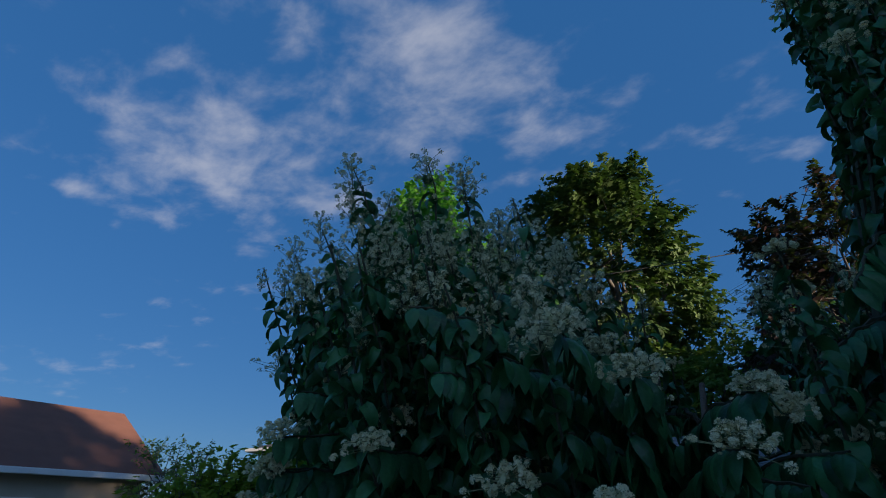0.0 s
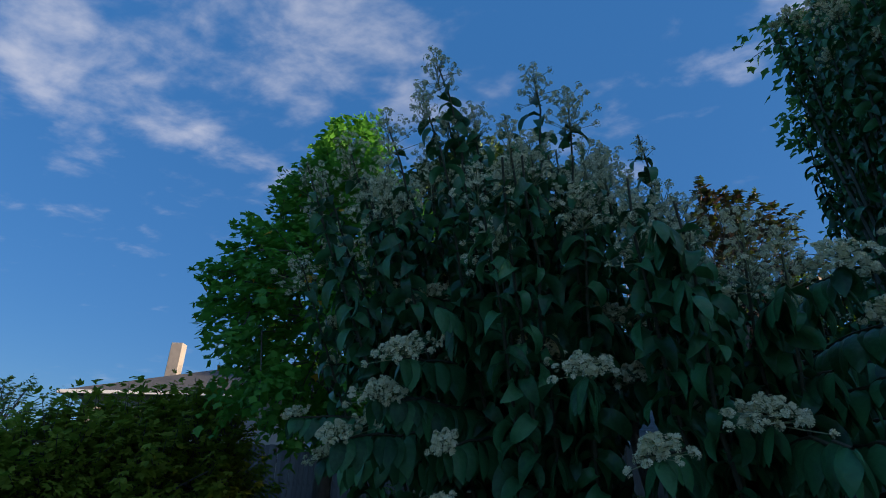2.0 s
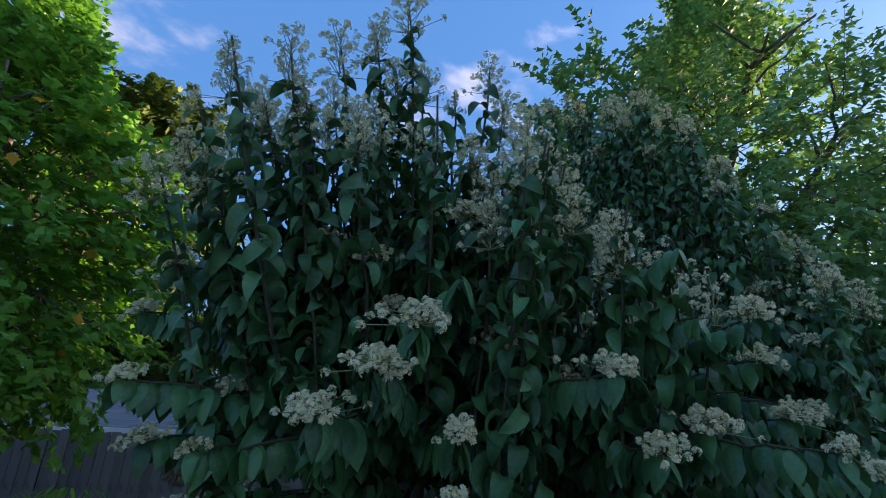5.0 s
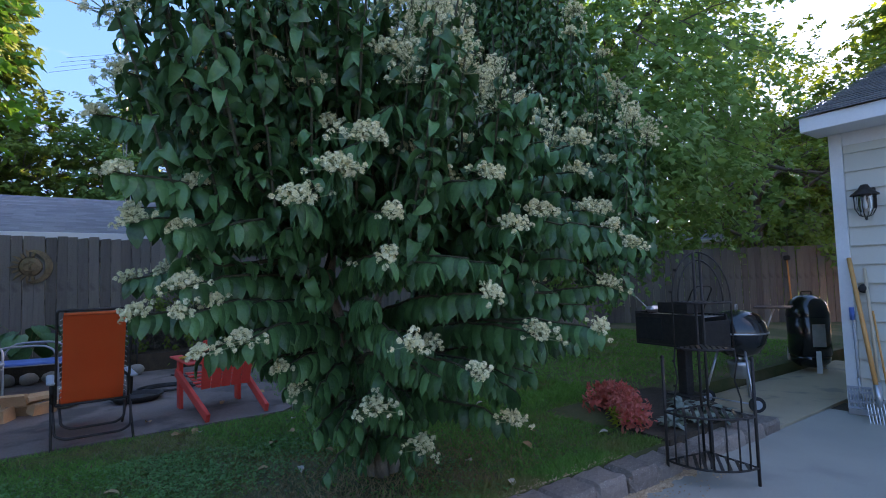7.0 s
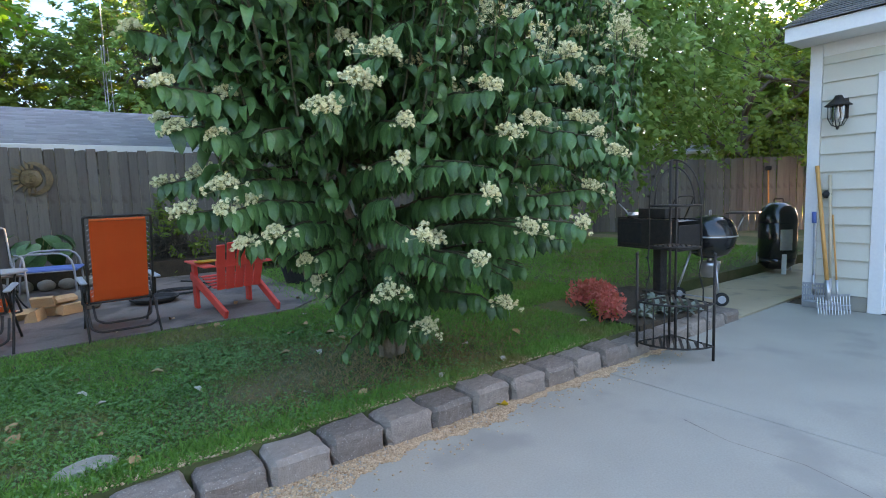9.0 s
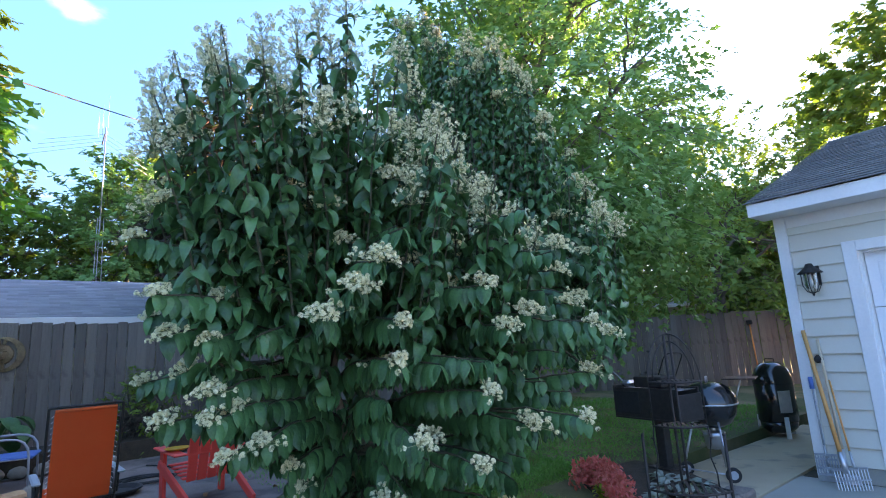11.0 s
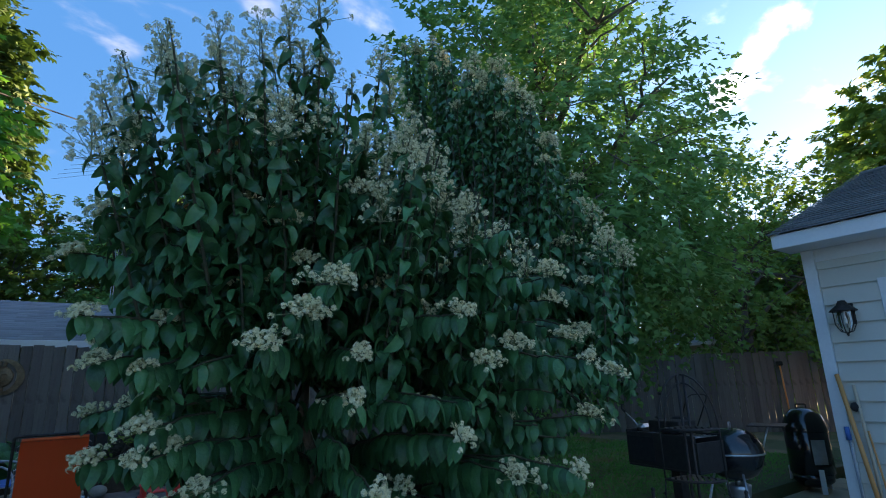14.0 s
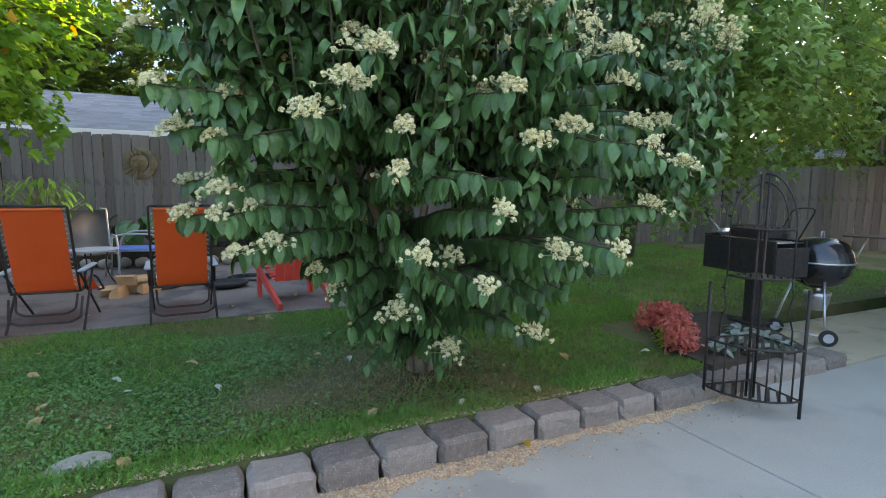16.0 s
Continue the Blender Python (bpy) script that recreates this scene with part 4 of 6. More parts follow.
def spire(tip, size=0.140, top=0.9, lean=0.30):
    """An upright shoot with twisted, hanging leaves in pairs up to its tip."""
    tip = Vector(tip) - ROOT
    start = nearest_on_stem(tip, 0.62)
    foot = Vector((start.x * lean + tip.x * (1 - lean), start.y * lean + tip.y * (1 - lean), tip.z - hr.uniform(0.85, 1.1)))
    pts = curve_points(start, (foot.x, foot.y, foot.z - 0.1), foot, 5) + [foot.lerp(tip, t) + Vector((hr.uniform(-0.012, 0.012), hr.uniform(-0.012, 0.012), 0)) for t in (0.2, 0.4, 0.6, 0.8, 0.97)]
    add_tube(twigs, pts, [0.010 * (1 - 0.8 * i / (len(pts) - 1)) + 0.002 for i in range(len(pts))], 5, False)
    a = hr.uniform(0, 6.28)

    def pair(p, scale):
        for s in (0, math.pi):
            if hr.random() < 0.06:
                continue
            b = a + s + hr.uniform(-0.35, 0.35)
            side = Vector((math.cos(b), math.sin(b), 0))
            put_leaf(p, side + UP * hr.uniform(-0.25, 0.5), UP + side.cross(UP) * hr.uniform(-0.9, 0.9), size * scale * hr.uniform(0.7, 1.2), hr.choice((2, 3, 3, 2, 5)), 0.3)

    for q, r in zip(pts[1:5], pts[2:6]):
        for k in range(3):
            pair(q.lerp(r, (k + 0.5) / 3), 0.95)
            a += 1.4
    n = int((tip.z - foot.z) / 0.052)
    for i in range(n):
        t = (i + hr.uniform(0.2, 0.7)) / n
        if t > top:
            break
        a += math.pi / 2 + hr.uniform(-0.5, 0.5)
        pair(foot.lerp(tip, t), 1.12 - 0.35 * t)
    return pts


ends = [(spire(h, 0.138, 0.9, 0.08 if h[0] > 2.9 else 0.3) if h[2] > 2.5 else lateral(h), 1) for h in HEADS] + [(spire(h, 0.142, 0.88, 0.08 if h[0] > 2.9 else 0.3), 2) for h in SPIRES]
for h in LIMB_FILL:
    if h[2] > 2.4:
        spire(h, 0.138, 1.0, 0.08)
    else:
        lateral(h, 0.3)
# plain leafy branches that fill the crown
for i in range(330):
    z = hr.uniform(0.62, 2.75)
    if z < 2.1:                     # the lower branches spread in tiers
        z = 0.17 * round(z / 0.17) + hr.uniform(-0.02, 0.02)
    a = hr.uniform(0, 2 * math.pi) if i % 3 else hr.uniform(2.9, 5.9)
    r = crown_radius(a, z) * (hr.uniform(0.5, 0.96) if z > 2.1 else hr.uniform(0.62, 1.0))
    tip = (AXIS.x + r * math.cos(a), AXIS.y + r * math.sin(a), z)
    if z > highest(tip[0], tip[1]) - 0.25 or hr.random() < (0.6 if z < 2.1 else 0.2):
        continue
    if z > 2.0 and hr.random() < 0.5:
        pts = spire((tip[0], tip[1], min(2.95, z + 0.45, highest(tip[0], tip[1]) - 0.25)))
        if hr.random() < 0.4:
            ends.append((pts, 3))
    else:
        pts = lateral(tip, 0.3)
        if r > 0.8 * crown_radius(a, z) and hr.random() < 0.3:
            ends.append((pts, 0))
for h in RIGHT_HEADS[:9]:           # leafy side shoots below and beside the heads towards the garage
    for k in range(2):
        lateral((h[0] + hr.uniform(-0.45, -0.1), h[1] + hr.uniform(-0.08, 0.3), h[2] + hr.uniform(-0.16, 0.06)), 0.35, 0.14)
for i in range(44):                 # short shaded branches inside the crown
    a, r = hr.uniform(2.4, 6.1), hr.uniform(0.15, 0.75)
    lateral((ROOT.x - 0.1 + r * math.cos(a), ROOT.y - 0.15 + r * math.sin(a), hr.uniform(0.75, 1.7)), 0.15, 0.14)
for i in range(48):                 # low shoots round the foot
    a = hr.uniform(2.6, 5.9)
    r = hr.uniform(0.12, 0.50)
    z = hr.uniform(0.28, 0.95)
    lateral((ROOT.x - 0.05 + r * math.cos(a), ROOT.y - 0.1 + r * math.sin(a), z), 0.1, 0.125)
tagged(part("branch", twigs, M_TWIG, hepta), kind="stuff")
SHAPES = [ovate_leaf(1.3, 0.52, -0.30, 7, 0.8, 0.15), ovate_leaf(1.1, 0.48, -0.35, 7, 0.7, -0.2), ovate_leaf(2.8, 0.40, 0.35, 7, 0.8, 0.9), ovate_leaf(2.4, 0.36, 0.5, 7, 0.5, -1.0), ovate_leaf(1.5, 0.46, -0.2, 7, 0.9, 0.4), ovate_leaf(3.5, 0.38, 0.3, 7, 0.9, 0.4)]
leaf_o, leaf_a, leaf_n, leaf_s, leaf_k = (np.array(x, float) for x in (leaf_o, leaf_a, leaf_n, leaf_s, leaf_k))
near = np.argsort(((leaf_o + np.array(ROOT) - np.array([0.9, 0.5, 1.5])) ** 2).sum(1))
pieces, rest = near[:300], near[300:]
leaf_meshes = [array_mesh("leaf", s[0], s[1], M_LEAF_PIECE, True) for s in SHAPES]
for i in pieces:
    x = Vector(leaf_a[i]).normalized()
    z = Vector(leaf_n[i])
    z = (z - x * z.dot(x)).normalized()
    y = z.cross(x)
    m = Matrix((x, y, z)).transposed().to_4x4()
    ob = new("leaf", leaf_meshes[int(leaf_k[i])])
    ob.parent = hepta
    ob.matrix_basis = Matrix.Translation(leaf_o[i]) @ m @ Matrix.Scale(leaf_s[i], 4)
vs, fs, base_n = [], [], 0
for k in range(len(SHAPES)):
    sel = rest[leaf_k[rest] == k]
    v, f = spread(SHAPES[k][0], SHAPES[k][1], leaf_o[sel], leaf_a[sel], leaf_n[sel], leaf_s[sel])
    vs.append(v), fs.append(f + base_n)
    base_n += len(v)
ob = new("foliage", array_mesh("foliage", np.concatenate(vs), np.concatenate(fs), M_LEAF, True))
ob.parent = hepta
tagged(ob, kind="stuff")

# flower heads: whorls of small cream flowers on forked stalks
FLOWER_V = np.array([(0, 0, 0.0)] + [(math.cos(1.2566 * k + s), math.sin(1.2566 * k + s), 0.35 - 0.2 * s) for k in range(5) for s in (-0.42, 0.42)])
FLOWER_F = np.array([(0, 1 + 2 * k, 2 + 2 * k) for k in range(5)])


def flower_head(tip, up, wide, tall, whorls, open_share, seed, m=13, ball=0.012, flower=0.0075):
    """One flower head; open_share: how many flowers are open and cream, the rest are green buds."""
    r = np.random.RandomState(seed)
    up = np.array(up, float)
    up /= np.linalg.norm(up)
    e1 = unit(np.cross(up, [0.3, 0.9, 0.1]))
    e2 = np.cross(up, e1)
    root = new("flower_head")
    root.parent = hepta
    bm = bmesh.new()
    pos, nor = [], []
    add_tube(bm, [tip, Vector(tip) + Vector(up) * tall * 0.85], [0.003, 0.0015], 4, False)
    for k in range(whorls):
        h = (k + 0.5) / whorls
        a = 2.4 * k
        rad = wide * (1.05 - 0.62 * h) * r.uniform(0.3, 1.0) * (1.0 + 0.45 * math.sin(3 * a + seed))
        c = np.array(tip) + up * tall * h + (e1 * math.cos(a) + e2 * math.sin(a)) * rad
        s = np.array(tip) + up * tall * max(0.0, h - 0.25)
        add_tube(bm, [Vector(s), Vector(c)], [0.0018, 0.0012], 3, False)
        off = unit(r.normal(size=(m, 3)) + up * 0.5)
        pos.append(c + off * r.uniform(0.3 * ball, ball, (m, 1)))
        nor.append(off + up * 0.4)
    tagged(part("stalk", bm, M_STALK, root), kind="stuff")
    pos, nor = np.concatenate(pos), np.concatenate(nor)
    opened = r.rand(len(pos)) < open_share
    v, f = spread(FLOWER_V, FLOWER_F, pos[opened], np.cross(nor[opened], r.normal(size=(opened.sum(), 3))), nor[opened], flower * r.uniform(0.75, 1.2, opened.sum()))
    ob = new("blossom", array_mesh("blossom", v, f, M_PETAL))
    ob.parent = root
    tagged(ob, kind="stuff")
    if (~opened).sum():
        v, f = spread(FLOWER_V * np.array([0.5, 0.5, 1.6]), FLOWER_F, pos[~opened], np.cross(nor[~opened], r.normal(size=((~opened).sum(), 3))), nor[~opened], r.uniform(0.005, 0.008, (~opened).sum()))
        ob = new("bud", array_mesh("bud", v, f, M_STALK))
        ob.parent = root
        tagged(ob, kind="stuff")
    return root


for k, (pts, form) in enumerate(ends):
    d = (pts[-1] - pts[-2]).normalized()
    tip = pts[-1] - d * 0.02
    if form == 2 and (k % 5 in (1, 4) if pts[-1].x + ROOT.x > 1.66 else k % 4 == 1):
        flower_head(tip - Vector((0, 0, 0.11)), (d.x * 0.3, d.y * 0.3, 1.0), 0.05, 0.12, 13, 0.4, k, 8, 0.016, 0.0085)
    elif form == 3:
        flower_head(tip - Vector((0, 0, 0.08)), (d.x * 0.3, d.y * 0.3, 1.0), hr.uniform(0.08, 0.12), hr.uniform(0.14, 0.22), hr.randrange(16, 22), hr.uniform(0.55, 0.8), k, 12, 0.016, 0.0075)
    elif form == 2 and pts[-1].x + ROOT.x > 1.66 and (k % 5 in (0, 3) or pts[-1].y + ROOT.y > 2.7):
        flower_head(tip - Vector((0, 0, 0.14)), (d.x * 0.3, d.y * 0.3, 1.0), hr.uniform(0.12, 0.18), hr.uniform(0.20, 0.30), hr.randrange(34, 46), hr.uniform(0.7, 0.9), k, 12, 0.019, 0.0085)
    elif form == 2:
        flower_head(tip - Vector((0, 0, 0.12)), (d.x * 0.3, d.y * 0.3, 1.0), hr.uniform(0.10, 0.15), hr.uniform(0.17, 0.25), hr.randrange(28, 38), hr.uniform(0.40, 0.6), k, 12, 0.018, 0.0095)
    elif form == 1:
        big_one = hr.uniform(0.75, 1.12) if 15 <= k < 50 else hr.uniform(0.5, 0.88)
        flower_head(tip, (d.x * 0.35, d.y * 0.35, 0.85), 0.125 * big_one, 0.065 * big_one, int(40 * big_one), hr.uniform(0.8, 0.95), k)
    else:
        flower_head(tip, (d.x * 0.6, d.y * 0.6, 0.55), 0.07, 0.055, 22, hr.uniform(0.7, 0.95), k)

# ---- trees and hedges around ----
sk = np.random.RandomState(3)
skirt = [(5.2 + sk.uniform(0, 1.2), 4.3 + sk.uniform(-0.8, 0.6), sk.uniform(4.2, 6.6)) for _ in range(40)]
skirt += [(sk.uniform(5.0, 5.7), sk.uniform(3.0, 4.2), sk.uniform(4.3, 7.0)) for _ in range(55)]
skirt += [(sk.uniform(5.0, 9.0), sk.uniform(1.6, 4.0), sk.uniform(2.3, 4.0)) for _ in range(220)]
core = sk.normal(size=(300, 3))
core = core / np.linalg.norm(core, axis=1, keepdims=True) * sk.uniform(0.2, 0.85, (300, 1)) * np.array([3.0, 2.6, 3.6]) + np.array([8.6, 3.4, 5.2])
skirt += [tuple(p) for p in core]
skirt += [(sk.uniform(6.0, 10.0), sk.uniform(1.2, 4.0), sk.uniform(3.0, 5.4)) for _ in range(220)]
skirt += [(sk.uniform(5.9, 7.5), sk.uniform(3.0, 5.0), sk.uniform(4.3, 7.6)) for _ in range(170)]
skirt += [(sk.uniform(5.7, 6.6), sk.uniform(4.0, 5.2), sk.uniform(3.9, 6.2)) for _ in range(70)]
leafy_tree("maple_tree", "tall green maple with dense foliage behind the lawn", (9.6, 4.9, 0.1), (8.7, 3.25, 6.3), (3.0, 2.75, 4.7), M_MAPLE, M_DARK_BARK, SMALL_LOBED, 11, sprays=1700, per_spray=24, size=0.122, trunk=0.2, reach=0.8, extra=skirt, hollow=0.3, taper=0.8, lean=(-0.08, 0.15))
turning, _, _ = leafy_tree("turning_maple_tree", "bright green maple with yellowing leaves by the patio", (-0.9, 7.4, 0.1), (-0.86, 7.1, 4.3), (2.0, 2.0, 2.9), M_YELLOW_MAPLE, M_DARK_BARK, LOBED, 23, sprays=1900, per_spray=19, size=0.125, trunk=0.15, reach=0.5, hollow=0.3, taper=0.55, floor_z=2.35)
orr = np.random.RandomState(9)
d = unit(orr.normal(size=(60, 3)) * np.array([1, 1, 0.7]) + np.array([0.15, -0.6, 0.0]))
o = d * np.array([2.5, 2.3, 2.8]) * orr.uniform(0.76, 0.90, (60, 1))
o[:, 2] = np.maximum(o[:, 2], -1.6)
o[:, :2] *= 1 - 0.55 * np.clip(o[:, 2:] / 2.9 + 0.2, 0, 1.2)
o += np.array([-0.86, 7.1, 4.3]) - np.array([-0.9, 7.4, 0.1])
for i in range(60):
    v, f = spread(LOBED[0], LOBED[1], o[i:i + 1], orr.normal(size=(1, 3)) + np.array([0, 0, -0.6]), d[i:i + 1], np.array([0.13]))
    ob = new("orange_leaf", array_mesh("orange_leaf", v, f, M_ORANGE_LEAF))
    ob.parent = turning
leafy_tree("backyard_tree", "very tall olive-green tree beyond the outbuilding", (1.0, 25.5, 0.0), (1.2, 25.5, 12.6), (3.5, 3.5, 6.9), M_OLIVE, M_DARK_BARK, CLUMP, 31, sprays=1000, per_spray=20, size=0.34, trunk=0.35, reach=1.4)
leafy_tree("plum_tree", "dark purple-leaved plum tree behind the fence", (5.75, 9.3, 0.1), (5.75, 9.3, 4.8), (1.4, 1.4, 2.2), M_PURPLE, M_DARK_BARK, CLUMP, 41, sprays=480, per_spray=20, size=0.12, trunk=0.09, reach=0.55)
leafy_tree("fence_tree", "leafy green tree with small leaves behind the fence", (17.6, 2.0, 0.0), (17.3, 1.9, 4.4), (2.9, 3.4, 3.4), M_WOODS, M_DARK_BARK, SMALL_LOBED, 51, sprays=1000, per_spray=18, size=0.175, trunk=0.16, reach=0.9)
leafy_tree("far_tree", "tall open tree against the bright sky", (27.5, -5.6, 0.0), (27.5, -5.6, 10.2), (4.2, 4.2, 4.2), M_WOODS, M_DARK_BARK, CLUMP, 61, sprays=600, per_spray=20, size=0.32, trunk=0.3, reach=1.3)
for k, (x, y, h, r) in enumerate(((8.6, 20.6, 9.2, 2.7), (5.2, 23.0, 8.0, 2.6), (12.2, 19.5, 8.5, 3.2), (16.0, 15.0, 8.0, 3.4), (19.5, 9.8, 7.5, 3.2), (22.5, 11.5, 9.0, 3.6), (21.5, 0.2, 6.4, 2.8), (2.0, 24.0, 8.5, 3.2), (26.0, 3.0, 7.5, 3.5), (12.5, 25.0, 11.0, 3.8))):
    leafy_tree("woodland_tree", "broad green tree beyond the fence" if k % 2 else "yellowing green tree beyond the fence", (x, y, 0.0), (x, y, h * 0.58), (r, r, h * 0.42), M_MAPLE if k in (0, 6) else M_WOODS, M_DARK_BARK, CLUMP, 70 + k, sprays=640, per_spray=20 if k < 2 else 18, size=0.19 if k < 2 else 0.28, trunk=0.16, reach=1.0)
for k, (x, y, h, r) in enumerate(((-8.9, 10.0, 3.7, 1.1), (-11.2, 10.6, 3.9, 1.2))):
    leafy_tree("small_tree", "small bushy tree in front of the houses", (x, y, 0.0), (x, y, h * 0.55), (r, r, h * 0.42), M_WOODS, M_DARK_BARK, ovate_leaf(0.4, 0.5, 0.2, 3), 90 + k, sprays=240 if k < 2 else 110, per_spray=16, size=0.12, trunk=0.06, reach=0.5)


def hedge_bush(x, y, h, r, seed):
    """An upright evergreen of feathery sprays."""
    leafy_tree("evergreen_shrub", "feathery yellow-green evergreen shrub beside the yard", (x, y, 0.0), (x, y, h * 0.5), (r, r, h * 0.5), M_HEDGE, M_DARK_BARK, CLUMP, seed, sprays=560, per_spray=16, size=0.105, trunk=0.05, reach=0.45, category="shrub", droop=-0.2)


for k, (x, y, h, r) in enumerate(((-4.5, 4.9, 1.7, 0.75), (-3.75, 5.8, 2.25, 0.75), (-2.75, 6.9, 2.55, 0.85), (-5.6, 4.0, 1.4, 0.75), (-3.2, 6.4, 2.4, 0.75))):
    hedge_bush(x, y, h, r, 130 + k)
for k, (x, y, h, r) in enumerate(((3.9, 9.3, 1.3, 0.6), (5.4, 8.6, 1.1, 0.7), (-0.6, 10.6, 1.5, 0.6))):
    leafy_tree("garden_shrub", "dark leafy garden shrub against the fence", (x, y, LAWN_Z), (x, y, h * 0.55), (r, r * 0.8, h * 0.5), M_WOODS, M_DARK_BARK, ovate_leaf(0.5, 0.5, 0.3, 3), 150 + k, sprays=150, per_spray=14, size=0.09, trunk=0.03, reach=0.35, category="shrub")

# ---- houses beyond ----
neighbour("brown_roof_house", "house with a brown-red shingle roof and white eaves", (-14.25, 5.1), 75.0, (11.0, 6.2), 2.95, 4.95, (M_BRICK_WALL, M_SHINGLE_RED), over=0.4)
house = neighbour("chimney_house", "house with a low grey hip roof and a pale chimney", (-8.0, 24.0), 8.0, (13.0, 9.0), 4.8, 6.9, (M_BRICK_WALL, M_SHINGLE_DARK), hip=True, over=0.6)
part("chimney", box((-4.85, -2.0, 5.0), (-4.35, -1.5, 7.45), 0.02), M_CHIMNEY, house)
neighbour("far_garage", "far tan garage with white fascia behind the fence", (24.2, 5.6), u_turn - 75, (6.0, 5.0), 2.75, 3.5, (M_BRICK_WALL, M_SHINGLE_GREY), over=0.3)


# ---- things on the patio ----
def smooth_tube(name, pts, r, mat, parent, sides=8, label=""):
    return part(name, tube(pts, r, sides), mat, parent, label, True)


def bowed(pts, n=4):
    """The points with their corners rounded off."""
    pts = [Vector(p) for p in pts]
    res = [pts[0]]
    for a, b, c in zip(pts, pts[1:], pts[2:]):
        cut = min((a - b).length, (c - b).length) * 0.35
        res += curve_points(b + (a - b).normalized() * cut, b, b + (c - b).normalized() * cut, n)
    return res + [pts[-1]]


def recliner(u, v, turn):
    """A folding recliner seen from behind: laced sling in a black tube frame; it looks along +y."""
    root = thing("recliner", "orange sling folding recliner with black frame on the patio", "chair", frame_at(u, v, LAWN_Z + 0.012, turn), "orange recliners on the patio")
    bm = bmesh.new()
    prof = [(-0.245, 1.10), (-0.20, 0.95), (-0.15, 0.78), (-0.10, 0.62), (-0.055, 0.46), (-0.02, 0.37), (0.06, 0.325), (0.2, 0.335), (0.38, 0.37), (0.52, 0.40), (0.66, 0.36), (0.82, 0.27), (0.95, 0.20)]
    rows = []
    for i, (y, z) in enumerate(prof):
        w = 0.222
        rows.append([bm.verts.new((w * s, y - 0.008 * (1 - s * s), z)) for s in (-1, -0.5, 0, 0.5, 1)])
    for a, b in zip(rows, rows[1:]):
        for k in range(4):
            bm.faces.new((a[k], a[k + 1], b[k + 1], b[k]))
    bmesh.ops.solidify(bm, geom=bm.faces[:], thickness=0.004)
    bmesh.ops.recalc_face_normals(bm, faces=bm.faces[:])
    part("sling", bm, M_ORANGE, root, "orange woven sling")
    for s in (-1, 1):
        x = 0.262 * s
        smooth_tube("back_tube", bowed([(0.2 * s, -0.262, 1.145), (x, -0.262, 1.145), (x, -0.05, 0.43), (x, 0.0, 0.34), (x, 0.5, 0.42)]), 0.011, M_IRON, root)
        smooth_tube("seat_tube", bowed([(x, 0.5, 0.42), (x, 0.68, 0.37), (x, 0.98, 0.19), (0.2 * s, 1.0, 0.18)]), 0.011, M_IRON, root)
        smooth_tube("front_leg", [(x + 0.018 * s, -0.10, 0.55), (x + 0.018 * s, 0.62, 0.0)], 0.011, M_IRON, root)
        smooth_tube("rear_leg", [(x + 0.03 * s, 0.40, 0.55), (x + 0.03 * s, -0.12, 0.0)], 0.011, M_IRON, root)
        smooth_tube("arm_strut", [(x + 0.03 * s, 0.05, 0.36), (x + 0.035 * s, 0.02, 0.53)], 0.010, M_IRON, root)
        part("armrest", box((x + 0.035 * s - 0.03, -0.12, 0.535), (x + 0.035 * s + 0.03, 0.42, 0.56), 0.01), M_GREY_PLASTIC, root, "grey-blue plastic armrest")
        bm = bmesh.new()
        for k in range(16):
            t = k / 15
            y, z = -0.235 + t * 0.205, 1.08 - t * 0.66
            add_tube(bm, [(0.222 * s, y, z), (0.240 * s, y - 0.003, z - 0.012)], 0.0022, 4, False)
        tagged(part("lacing", bm, M_WHITE, root), "white elastic lacing", kind="stuff")
    smooth_tube("top_bar", [(-0.205, -0.262, 1.145), (0.205, -0.262, 1.145)], 0.011, M_IRON, root)
    part("top_hem", tube([(-0.218, -0.25, 1.115), (0.218, -0.25, 1.115)], 0.014, 8), M_ORANGE, root)
    smooth_tube("cross_bar", [(-0.262, -0.035, 0.35), (0.262, -0.035, 0.35)], 0.010, M_IRON, root)
    smooth_tube("leg_loop", bowed([(-0.28, -0.03, 0.30), (-0.27, -0.11, 0.12), (-0.2, -0.13, 0.085), (0.2, -0.13, 0.085), (0.27, -0.11, 0.12), (0.28, -0.03, 0.30)]), 0.011, M_IRON, root)
    smooth_tube("leg_loop", bowed([(-0.235, 0.0, 0.32), (-0.225, -0.06, 0.19), (-0.16, -0.08, 0.155), (0.16, -0.08, 0.155), (0.225, -0.06, 0.19), (0.235, 0.0, 0.32)]), 0.011, M_IRON, root)
    return root


def uv_of(x, y):
    return x * U.x + y * U.y, x * V.x + y * V.y


for x, y, t in ((1.41, 5.06, 2.0), (0.36, 5.46, -3.0)):
    recliner(*uv_of(x, y), t)


